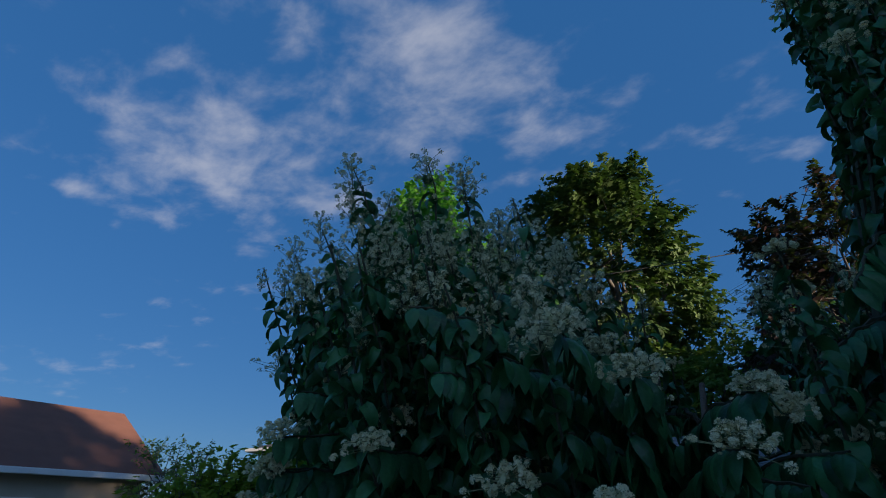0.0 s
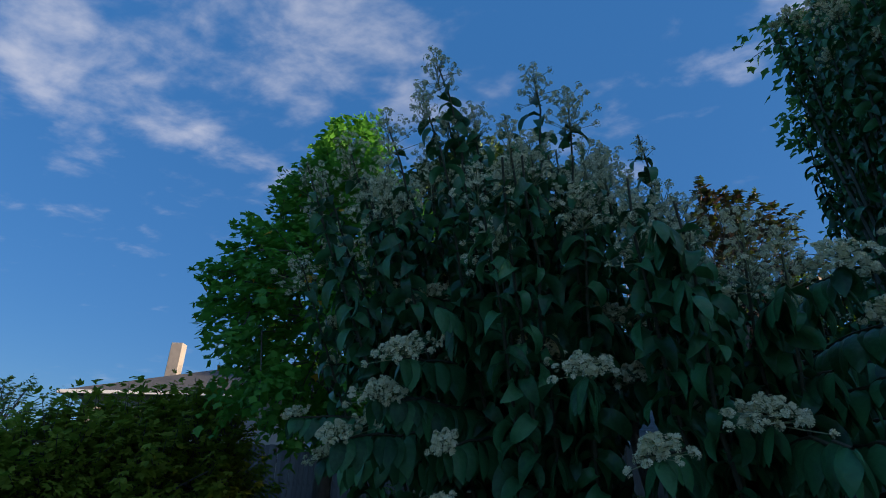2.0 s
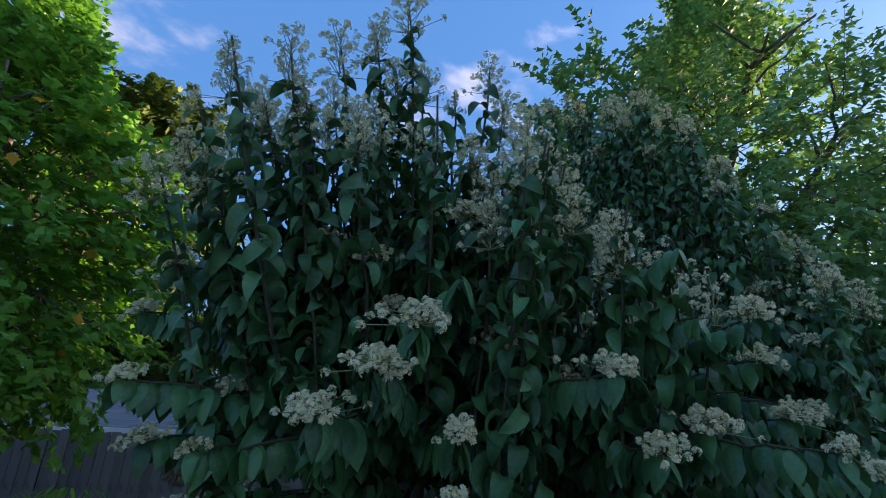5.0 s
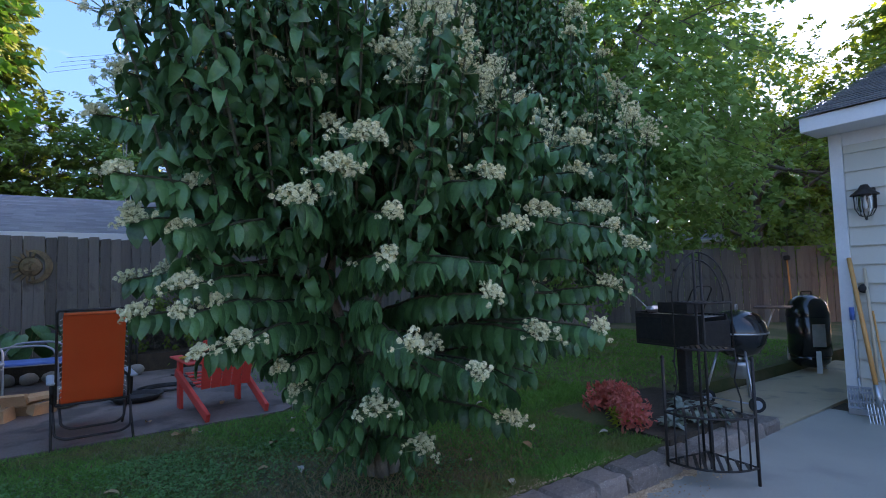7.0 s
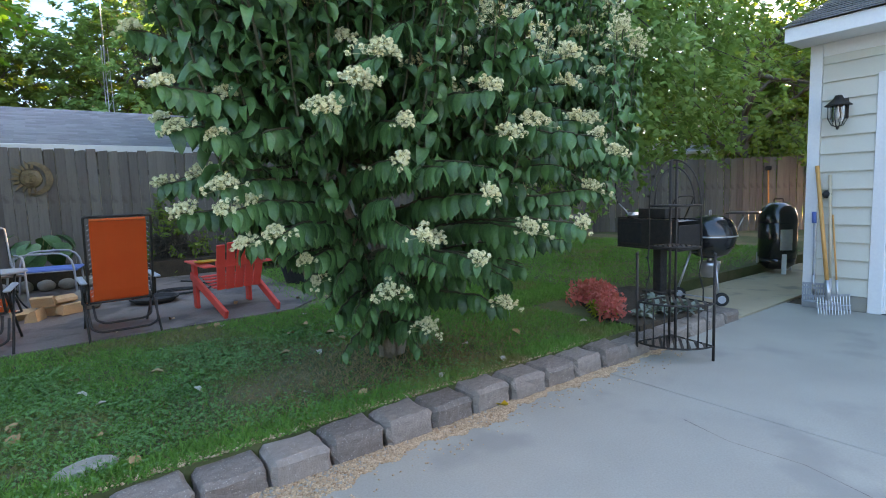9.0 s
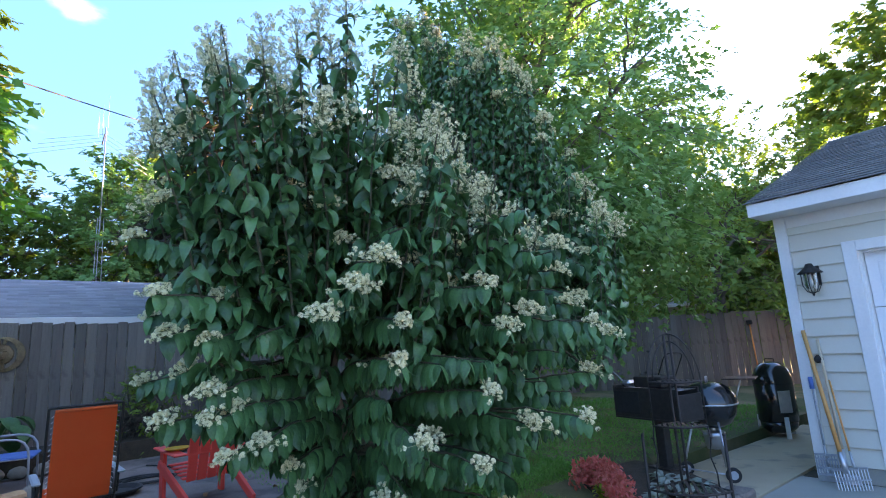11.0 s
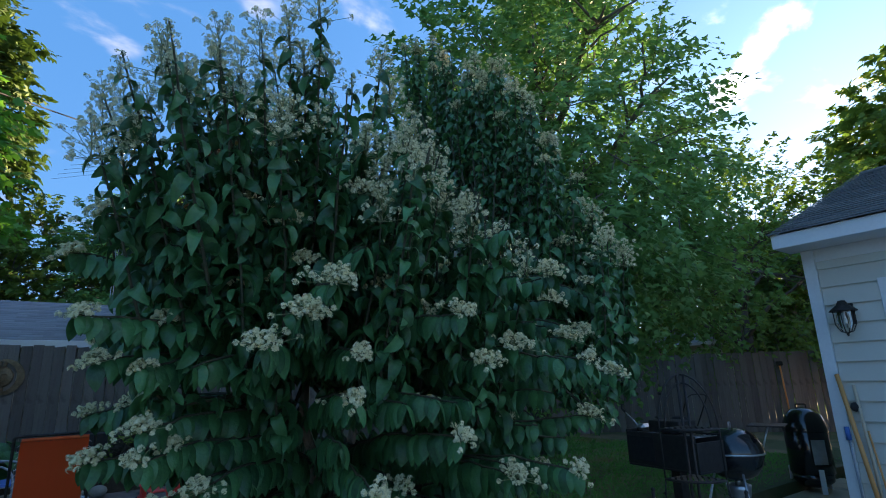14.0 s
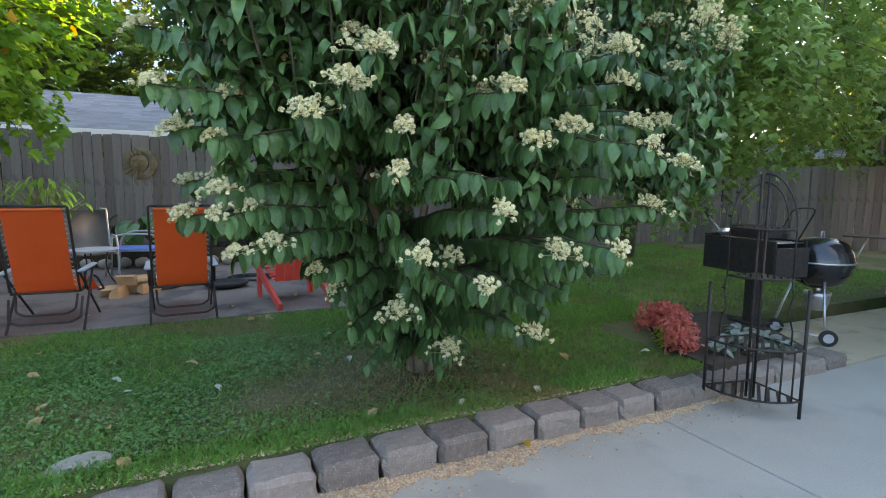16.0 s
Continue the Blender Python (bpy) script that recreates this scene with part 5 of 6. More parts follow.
def adirondack(u, v, turn, label):
    """A low plastic lounge chair with slatted back and flat arms; it looks along +y."""
    root = thing("adirondack_chair", label, "chair", frame_at(u, v, LAWN_Z + 0.012, turn), "red plastic chairs on the patio")
    for k in range(5):
        x = -0.2 + 0.1 * k
        h = 0.80 - 0.02 * abs(k - 2) ** 1.6
        bm = bmesh.new()
        add_box(bm, (-0.046, -0.009, 0), (0.046, 0.009, 0.58 - 0.02 * abs(k - 2)), pose(x, -0.10, 0.26, 18, 1.5 * (k - 2), 0), 0.005)
        part("back_slat", bm, M_RED_PLASTIC, root)
    for k in range(5):
        y = 0.0 + 0.095 * k
        part("seat_slat", box((-0.26, y - 0.043, 0.27 + 0.022 * k), (0.26, y + 0.043, 0.287 + 0.022 * k), 0.005), M_RED_PLASTIC, root)
    part("back_brace", box((-0.27, -0.20, 0.52), (0.27, -0.175, 0.60), 0.006), M_RED_PLASTIC, root)
    for s in (-1, 1):
        bm = bmesh.new()
        add_box(bm, (-0.02, 0, -0.045), (0.02, 0.98, 0.045), pose(0.29 * s, -0.47, 0.04, 21, 0, -3 * s), 0.006)
        for vtx in bm.verts:
            vtx.co.z = max(0.0, vtx.co.z)
        part("rear_leg", bm, M_RED_PLASTIC, root)
        part("front_leg", box((0.31 * s - 0.02, 0.36, 0), (0.31 * s + 0.02, 0.47, 0.52), 0.006), M_RED_PLASTIC, root)
        bm = bmesh.new()
        add_box(bm, (-0.065, -0.02, 0), (0.065, 0.66, 0.022), pose(0.33 * s, -0.16, 0.525, 1.5, 0, 0), 0.008)
        part("armrest", bm, M_RED_PLASTIC, root)
    return root


ad = adirondack(*uv_of(2.66, 5.18), 6.0, "red plastic lounge chair with slatted back on the patio")
adirondack(*uv_of(-0.55, 5.85), 60.0, "red plastic lounge chair beside the orange recliners")
p = at(*uv_of(2.40, 5.32), LAWN_Z + 0.012 + 0.56)
plate = thing("plate", "yellow plastic plate on the chair's arm", "plate", pose(*p))
part("dish", lathe([(0.0, 0.0), (0.08, 0.0), (0.12, 0.016), (0.125, 0.02), (0.12, 0.022), (0.08, 0.006), (0.0, 0.006)], 24), M_ORANGE_LEAF, plate)


def sling_chair(x, y, turn):
    root = thing("patio_chair", "grey sling patio chair with a bent metal frame", "chair", frame_at(*uv_of(x, y), LAWN_Z + 0.012, turn))
    bm = bmesh.new()
    rows = [[bm.verts.new((w, yy, z)) for w in (-0.26, 0, 0.26)] for yy, z in ((-0.30, 0.98), (-0.24, 0.75), (-0.17, 0.5), (-0.12, 0.42), (0.1, 0.41), (0.33, 0.43), (0.38, 0.41))]
    for a, b in zip(rows, rows[1:]):
        for k in range(2):
            bm.faces.new((a[k], a[k + 1], b[k + 1], b[k]))
    bmesh.ops.solidify(bm, geom=bm.faces[:], thickness=0.008)
    part("sling", bm, M_GREY_MESH, root, smooth=True)
    for s in (-1, 1):
        smooth_tube("frame_tube", bowed([(0.2 * s, -0.31, 1.0), (0.275 * s, -0.30, 0.99), (0.275 * s, -0.12, 0.41), (0.275 * s, 0.38, 0.42)]), 0.013, M_GREY_PLASTIC, root)
        smooth_tube("leg", bowed([(0.29 * s, -0.30, 0.0), (0.29 * s, -0.14, 0.44), (0.30 * s, -0.16, 0.64), (0.30 * s, 0.30, 0.64), (0.29 * s, 0.36, 0.3), (0.29 * s, 0.38, 0.0)]), 0.013, M_GREY_PLASTIC, root)
    return root


sling_chair(1.05, 8.0, 195.0)
lounge = thing("blue_lounger", "low patio chair with a blue seat and metal frame", "chair", frame_at(*uv_of(1.75, 8.5), LAWN_Z + 0.012, 80.0))
part("seat", box((-0.28, -0.45, 0.36), (0.28, 0.35, 0.40), 0.015), M_BLUE, lounge, "blue plastic seat")
for s in (-1, 1):
    smooth_tube("leg", bowed([(0.3 * s, -0.42, 0.0), (0.3 * s, -0.40, 0.62), (0.3 * s, 0.30, 0.62), (0.3 * s, 0.36, 0.0)]), 0.014, M_GREY_PLASTIC, lounge)
    smooth_tube("seat_rail", [(0.27 * s, -0.41, 0.37), (0.27 * s, 0.35, 0.37)], 0.012, M_GREY_PLASTIC, lounge)
table = thing("side_table", "small round side table with dark metal legs", "table", frame_at(*uv_of(1.02, 7.35), LAWN_Z + 0.012))
part("tabletop", lathe([(0.0, 0.50), (0.255, 0.50), (0.265, 0.51), (0.265, 0.525), (0.255, 0.53), (0.0, 0.53)], 28), M_GREY_PLASTIC, table)
for k in range(3):
    a = 2.1 * k + 0.4
    smooth_tube("leg", curve_points((0.16 * math.cos(a), 0.16 * math.sin(a), 0.5), (0.05 * math.cos(a), 0.05 * math.sin(a), 0.25), (0.27 * math.cos(a), 0.27 * math.sin(a), 0.0), 8), 0.009, M_IRON, table)


def log(x, y, z, length, r, turn, tilt, seed):
    rr = random.Random(seed)
    root = thing("firewood_log", "split pale firewood log with bark on one side", "firewood", frame_at(*uv_of(x, y), LAWN_Z + 0.012 + z, turn), "stacked firewood on the patio")
    bm = bmesh.new()
    sec = [(0, 0), (r, 0.0), (r * 0.9, r * 0.5), (r * 0.5, r * 0.92), (0.02, r * 1.0)]
    a = [bm.verts.new((-length / 2, p + rr.uniform(-0.006, 0.006), q + rr.uniform(-0.006, 0.006))) for p, q in sec]
    b = [bm.verts.new((length / 2, p + rr.uniform(-0.006, 0.006), q + rr.uniform(-0.006, 0.006))) for p, q in sec]
    bm.faces.new(a)
    bm.faces.new(b[::-1])
    for i in range(5):
        bm.faces.new((a[i], a[(i + 1) % 5], b[(i + 1) % 5], b[i]))
    bmesh.ops.recalc_face_normals(bm, faces=bm.faces[:])
    if tilt:
        bmesh.ops.rotate(bm, verts=bm.verts[:], cent=(0, 0, 0), matrix=Matrix.Rotation(radians(tilt), 3, "X"))
        low = min(v.co.z for v in bm.verts)
        bmesh.ops.translate(bm, verts=bm.verts[:], vec=(0, 0, -low))
    part("wood", bm, M_CUT_WOOD, root)


for k, (x, y, z, ln, r, turn, tilt) in enumerate(((1.20, 6.66, 0, 0.24, 0.13, 70, 0), (1.38, 6.80, 0, 0.24, 0.12, -25, 40), (1.50, 6.70, 0, 0.25, 0.12, 40, 20), (1.24, 6.74, 0.125, 0.22, 0.12, -20, 35), (1.43, 6.78, 0.12, 0.24, 0.11, 35, 80), (1.08, 6.86, 0, 0.22, 0.12, 20, 60))):
    log(x, y, z, ln, r, turn, tilt, k)
boulder = thing("boulder", "rounded grey boulder beside the firewood", "stone", frame_at(*uv_of(1.72, 6.95), LAWN_Z))
bm = bmesh.new()
bmesh.ops.create_icosphere(bm, subdivisions=3, radius=0.17)
for v in bm.verts:
    v.co *= 1 + 0.25 * noise.noise(v.co * 5)
    v.co.z = v.co.z * 0.75 + 0.12
part("rock", bm, M_STONE, boulder, smooth=True)


def tub(x, y, r, h, mat, name, label, category, z=LAWN_Z + 0.012):
    root = thing(name, label, category, frame_at(*uv_of(x, y), z))
    part("wall", lathe([(0.0, 0.0), (r * 0.8, 0.0), (r, h), (r * 1.05, h), (r * 1.05, h + 0.02), (r * 0.96, h + 0.02), (r * 0.78, 0.03), (0.0, 0.03)], 24), mat, root, smooth=False)
    return root


tub(2.35, 6.55, 0.27, 0.05, M_RUBBER, "fire_tray", "shallow black round tray on the patio", "tray")
hose = thing("garden_hose", "dark coiled garden hose lying on the patio", "hose", frame_at(*uv_of(2.85, 6.9), LAWN_Z + 0.028))
pts = []
for k in range(90):
    a = k * 0.28
    r = 0.16 + 0.14 * (k / 90) + 0.02 * math.sin(k * 0.7)
    pts.append((r * math.cos(a) * 1.3, r * math.sin(a), 0.006 * (k % 22) / 22 + 0.004 * math.floor(k / 22)))
smooth_tube("coil", pts, 0.011, M_RUBBER, hose, 6)
smooth_tube("tail", curve_points(pts[-1], (0.6, 0.5, 0.0), (0.2, 1.1, 0.0), 10), 0.011, M_RUBBER, hose, 6)
tub(4.35, 6.1, 0.34, 0.26, M_RUBBER, "planter_tub", "wide black plastic planter tub on the lawn", "planter", LAWN_Z)
stand = thing("plant_stand", "black metal planter stand against the fence", "stand", frame_at(*uv_of(3.0, 8.9), LAWN_Z + 0.012))
part("box", box((-0.28, -0.14, 0.68), (0.28, 0.14, 0.86), 0.01), M_RUBBER, stand)
for sx in (-1, 1):
    for sy in (-1, 1):
        smooth_tube("leg", [(0.25 * sx, 0.11 * sy, 0.0), (0.25 * sx, 0.11 * sy, 0.68)], 0.012, M_IRON, stand)


def big_leaf_plant(x, y, z, n, tall, size, mat, name, label, seed, width=0.7):
    rr, rn = random.Random(seed), np.random.RandomState(seed)
    root = thing(name, label, "plant", frame_at(*uv_of(x, y), z))
    shape = ovate_leaf(0.8, width, 0.25, 5)
    me = array_mesh("leaf", shape[0], shape[1], mat, True)
    bm = bmesh.new()
    for k in range(n):
        a = 2.4 * k + rr.uniform(-0.3, 0.3)
        h, r = tall * rr.uniform(0.45, 1.0), tall * rr.uniform(0.15, 0.5)
        tip = Vector((r * math.cos(a), r * math.sin(a), h))
        add_tube(bm, curve_points((0, 0, 0), (tip.x * 0.2, tip.y * 0.2, h * 0.7), tip, 5), [0.008, 0.007, 0.006, 0.005, 0.004, 0.003], 5, False)
        ax = Vector((math.cos(a), math.sin(a), -0.5)).normalized()
        nz = Vector((0.3 * math.cos(a), 0.3 * math.sin(a), 1.0))
        nz = (nz - ax * nz.dot(ax)).normalized()
        ob = new("leaf", me)
        ob.parent = root
        ob.matrix_basis = Matrix.Translation(tip) @ Matrix((ax, nz.cross(ax), nz)).transposed().to_4x4() @ Matrix.Scale(size * rr.uniform(0.7, 1.15), 4)
    part("stalk", bm, M_STALK, root)
    return root


big_leaf_plant(1.95, 9.25, 0.40, 18, 0.62, 0.36, M_LEAF_PIECE, "elephant_ear_plant", "broad-leaved green plant in the bed by the fence", 1, 0.85)
big_leaf_plant(2.95, 9.2, 0.40, 14, 0.40, 0.24, M_LEAF_PIECE, "hosta_plant", "low leafy green plant in the bed by the fence", 2, 0.6)
big_leaf_plant(1.4, 9.9, 0.40, 14, 0.45, 0.26, M_LEAF_PIECE, "hosta_plant", "low leafy green plant in the bed by the fence", 3, 0.6)
pot = tub(0.66, 8.5, 0.2, 0.5, M_RED_PLASTIC, "flower_pot", "reddish pot holding a feathery plant", "pot")
big_leaf_plant(0.66, 8.5, LAWN_Z + 0.45, 130, 1.0, 0.17, M_YELLOW_MAPLE, "feathery_plant", "bright yellow-green feathery plant in a pot", 4, 0.25)
for k in range(9):
    x, y = 1.2 + 0.24 * k, 9.35 - 0.1 * k
    st = thing("border_stone", "pale rounded stone edging the bed", "stone", frame_at(*uv_of(x, y), LAWN_Z), "stones along the bed")
    bm = bmesh.new()
    bmesh.ops.create_icosphere(bm, subdivisions=2, radius=0.11)
    for v in bm.verts:
        v.co *= 1 + 0.3 * noise.noise(v.co * 7 + Vector((k, 0, 0)))
        v.co.z = v.co.z * 0.8 + 0.10
    part("rock", bm, M_STONE, st, smooth=True)

# sun and moon plaque on the fence
fd = (Vector((13.8, 5.2, 0)) - Vector((-7.5, 14.56, 0))).normalized()
fturn = math.degrees(math.atan2(fd.y, fd.x))
plaque = thing("sun_plaque", "bronze sun-and-moon wall plaque hung on the fence", "wall decoration", pose(2.215, 10.275, 1.88, 0, 0, fturn) @ Matrix.Scale(1.28, 4))
tilt = Matrix.Rotation(radians(90), 4, "X")
part("disc", lathe([(0.0, 0.035), (0.07, 0.032), (0.115, 0.018), (0.125, 0.0), (0.0, 0.0)], 28, tilt), M_BRONZE, plaque)
for name_, lo_, hi_ in (("nose", (-0.012, -0.062, -0.03), (0.012, -0.02, 0.03)), ("brow", (-0.06, -0.048, 0.03), (-0.015, -0.02, 0.048)), ("brow", (0.015, -0.048, 0.03), (0.06, -0.02, 0.048)), ("mouth", (-0.035, -0.046, -0.062), (0.035, -0.02, -0.048)), ("chin", (-0.02, -0.04, -0.095), (0.02, -0.015, -0.075))):
    part(name_, box(lo_, hi_, 0.006), M_BRONZE, plaque)
for k in range(11):
    a = radians(80 + 20 * k)
    bm = bmesh.new()
    r1 = 0.235 if k % 2 else 0.205
    ring = [(0.12, a - 0.13), (0.17, a - 0.10), (r1, a + 0.05), (0.165, a + 0.09), (0.12, a + 0.13)]
    lo = [bm.verts.new((r * math.cos(b), 0.0, r * math.sin(b))) for r, b in ring]
    hi = [bm.verts.new((r * math.cos(b), -0.030 - 0.06 * (0.17 - r), r * math.sin(b))) for r, b in ring]
    bm.faces.new(lo)
    bm.faces.new(hi[::-1])
    for i in range(5):
        bm.faces.new((lo[i], lo[(i + 1) % 5], hi[(i + 1) % 5], hi[i]))
    bmesh.ops.recalc_face_normals(bm, faces=bm.faces[:])
    part("ray", bm, M_BRONZE, plaque)
bm = bmesh.new()
outer = [(0.215 * math.cos(a) + 0.02, 0.215 * math.sin(a)) for a in (radians(-95 + 190 * i / 20) for i in range(21))]
inner = [(0.19 * math.cos(a) - 0.03, 0.19 * math.sin(a)) for a in (radians(-95 + 190 * i / 20) for i in range(21))]
rows = [[bm.verts.new((x, yy, z)) for (x, z) in line] for line, yy in ((outer, 0.0), (outer, -0.02), (inner, -0.03), (inner, 0.0))]
for a, b in zip(rows, rows[1:]):
    for i in range(20):
        bm.faces.new((a[i], a[i + 1], b[i + 1], b[i]))
bmesh.ops.recalc_face_normals(bm, faces=bm.faces[:])
part("crescent", bm, M_BRONZE, plaque)

# ---- corner rack by the edging ----
rack = thing("corner_rack", "black wrought-iron corner rack with slatted shelves on the driveway", "rack", pose(4.0, 0.735, 0.0, 0, 0, 152.2))
R0 = 0.40


def bow(r, z, n=12, belly=1.08):
    return [(r * belly ** math.sin(2 * a) * math.cos(a), r * belly ** math.sin(2 * a) * math.sin(a), z) for a in (math.pi / 2 * i / n for i in range(n + 1))]


for d in ((0.02, 0.0), (0.0, 0.02)):
    smooth_tube("back_post", [(d[0] * 1.6, d[1] * 1.6, 0.0), (d[0] * 1.6, d[1] * 1.6, 1.60)], 0.010, M_IRON, rack)
for d in ((R0, 0.0), (0.0, R0)):
    smooth_tube("front_post", [(*d, 0.0), (*d, 0.84)], 0.011, M_IRON, rack)
    part("finial", lathe([(0.0, 0.0), (0.014, 0.008), (0.012, 0.02), (0.0, 0.03)], 10, Matrix.Translation((*d, 0.835))), M_IRON, rack)
for r, z in ((R0, 0.12), (R0, 0.46), (0.27, 0.90), (0.27, 1.23)):
    shelf = new("shelf")
    shelf.parent = rack
    smooth_tube("rim", bow(r, z), 0.008, M_IRON, shelf)
    for d in ((r, 0.0), (0.0, r)):
        smooth_tube("side_rail", [(0.01, 0.01, z), (*d, z)], 0.007, M_IRON, shelf)
    line = bow(r, z, 40)
    for k in range(9):
        s = -0.82 + 1.64 * k / 8
        # slats run straight from the back rails to the bowed rim
        off = s * r * 0.70
        a0 = Vector((max(0.0, off), max(0.0, -off), z)) * 1.0
        a0 = Vector((max(0.012, 0.98 * off * 1.41 if off > 0 else 0.012), max(0.012, -0.98 * off * 1.41 if off < 0 else 0.012), z))
        end = min(line, key=lambda q: abs((q[0] - q[1]) - (a0.x - a0.y)))
        way = (Vector(end) - a0)
        if way.length < 0.03:
            continue
        m = Matrix.Translation(a0) @ pose(0, 0, 0, 0, 0, math.degrees(math.atan2(way.y, way.x)))
        part("slat", box((0, -0.011, 0.004), (way.length, 0.011, 0.009), 0.0, m), M_IRON, shelf)
for k in range(1, 8):
    q = bow(R0, 0.0, 8)[k]
    smooth_tube("bar", [(q[0], q[1], 0.12), (q[0], q[1], 0.46)], 0.0065, M_IRON, rack, 6)
for flip in (False, True):
    for r, top in ((0.27, 1.60), (0.21, 1.54)):
        pts = [(r, 0, 0.90), (r, 0, 1.23)] + [(r * math.cos(a), 0, 1.23 + (top - 1.23) * math.sin(a)) for a in (math.pi / 2 * i / 10 for i in range(1, 11))]
        if r < 0.25:
            pts = pts[1:]
        smooth_tube("arch", [(y, x, z) if flip else (x, y, z) for x, y, z in pts], 0.006, M_IRON, rack, 6)
    pts = [(0.27, 0, 0.90), (0.285, 0, 0.80), (0.26, 0, 0.68), (0.30, 0, 0.56), (0.30, 0, 0.46)]
    smooth_tube("scroll", [(y, x, z) if flip else (x, y, z) for x, y, z in pts], 0.006, M_IRON, rack, 6)
    for z in (0.62, 0.8, 1.3, 1.46):
        x = 0.275 if z < 1.25 else 0.27 * math.cos(math.asin(min(1, (z - 1.23) / 0.37)))
        lf = new("leaf_ornament", array_mesh("leaf_ornament", ovate_leaf(0.4, 0.5, 0.3, 4)[0] * 0.045, ovate_leaf(0.4, 0.5, 0.3, 4)[1], M_IRON))
        lf.parent = rack
        lf.matrix_basis = pose(*((0.0, x, z) if flip else (x, 0.0, z)), 40, -30, 60 * flip)

# ---- grills ----
grill = thing("box_grill", "black box charcoal grill on a steel post in the bed", "grill", frame_at(*uv_of(5.68, 1.27), LAWN_Z + 0.018, -98.0))
part("post", box((-0.055, -0.055, 0.0), (0.055, 0.055, 0.56), 0.006), M_IRON, grill)
part("base_plate", box((-0.14, -0.14, 0.0), (0.14, 0.14, 0.02), 0.004), M_IRON, grill)
bm = bmesh.new()
for lo, hi in (((-0.46, -0.2, 0.52), (0.40, 0.2, 0.54)), ((-0.46, -0.2, 0.54), (-0.44, 0.2, 0.88)), ((0.38, -0.2, 0.54), (0.40, 0.2, 0.80)), ((-0.44, -0.2, 0.54), (0.38, -0.18, 0.86)), ((-0.44, 0.18, 0.54), (0.38, 0.2, 0.86))):
    add_box(bm, lo, hi, None, 0.004)
part("firebox", bm, M_IRON, grill, "soot-black steel firebox")
for k in range(14):
    smooth_tube("grate_bar", [(-0.43 + 0.06 * k, -0.18, 0.84), (-0.43 + 0.06 * k, 0.18, 0.84)], 0.004, M_GALV, grill, 5)
part("ash_door", box((-0.44, -0.208, 0.58), (-0.10, -0.2, 0.82), 0.003), M_RUBBER, grill)
smooth_tube("handle", [(-0.46, 0.0, 0.90), (-0.56, 0.02, 0.97), (-0.66, 0.04, 1.03)], 0.008, M_GALV, grill)
smooth_tube("handle_grip", [(-0.66, 0.04, 1.03), (-0.72, 0.05, 1.07), (-0.70, 0.05, 1.12)], 0.013, M_RUBBER, grill)
part("foil", box((-0.42, -0.1, 0.862), (-0.30, 0.06, 0.93), 0.03), M_GALV, grill, "crumpled silver foil")
part("warming_box", box((-0.2, -0.14, 0.865), (0.18, 0.12, 0.98), 0.008), M_IRON, grill, "soot-black metal lid")

kettle = thing("kettle_grill", "black enamel kettle grill with chrome band and wheels", "grill", pose(6.20, 0.84, 0.012))
part("bowl", lathe([(0.0, 0.50), (0.10, 0.51), (0.20, 0.56), (0.265, 0.66), (0.285, 0.76), (0.285, 0.775), (0.27, 0.775), (0.25, 0.67), (0.18, 0.58), (0.0, 0.53)], 40), M_ENAMEL, kettle, smooth=True)
part("lid", lathe([(0.292, 0.78), (0.292, 0.79), (0.275, 0.87), (0.22, 0.955), (0.13, 1.005), (0.0, 1.02)], 40), M_ENAMEL, kettle, smooth=True)
part("band", lathe([(0.288, 0.765), (0.297, 0.765), (0.297, 0.782), (0.288, 0.782), (0.288, 0.765)], 40), M_GALV, kettle, "bright chrome band", True)
smooth_tube("lid_handle", bowed([(-0.05, 0, 1.01), (-0.05, 0, 1.07), (0.05, 0, 1.07), (0.05, 0, 1.01)]), 0.008, M_GALV, kettle)
part("vent", lathe([(0.0, 1.0), (0.045, 0.995), (0.045, 1.008), (0.0, 1.012)], 16, Matrix.Translation((0.1, -0.06, -0.02))), M_GALV, kettle)
part("ash_catcher", lathe([(0.0, 0.28), (0.09, 0.28), (0.115, 0.42), (0.12, 0.46), (0.10, 0.46), (0.0, 0.30)], 28), M_GALV, kettle, "pale metal ash catcher", True)
smooth_tube("ash_stem", [(0, 0, 0.45), (0, 0, 0.52)], 0.03, M_GALV, kettle)
for k, (x, y) in enumerate(((-0.34, -0.16), (-0.18, 0.33), (0.36, -0.02))):
    smooth_tube("leg", [(x * 0.55, y * 0.55, 0.60), (x, y, 0.075 if k < 2 else 0.0)], 0.013, M_GALV, kettle)
    if k < 2:
        w = new("wheel")
        w.parent = kettle
        face = Matrix.Translation((x, y - 0.03, 0.078)) @ Matrix.Rotation(radians(25), 4, "Z") @ Matrix.Rotation(radians(90), 4, "Y")
        part("tyre", lathe([(0.045, -0.018), (0.072, -0.018), (0.078, -0.008), (0.078, 0.008), (0.072, 0.018), (0.045, 0.018), (0.045, -0.018)], 24, face), M_RUBBER, w)
        part("hub", lathe([(0.0, -0.016), (0.044, -0.016), (0.044, 0.016), (0.0, 0.016)], 20, face), M_GREY_PLASTIC, w)
smooth_tube("axle", [(-0.34, -0.16, 0.078), (-0.18, 0.33, 0.078)], 0.008, M_GALV, kettle)
tray = part("side_shelf", box((-0.02, -0.50, 1.03), (0.34, -0.16, 1.045), 0.006), M_IRON, kettle, "dark side shelf")
smooth_tube("shelf_bracket", [(0.1, -0.26, 0.80), (0.14, -0.34, 1.03)], 0.009, M_GALV, kettle)

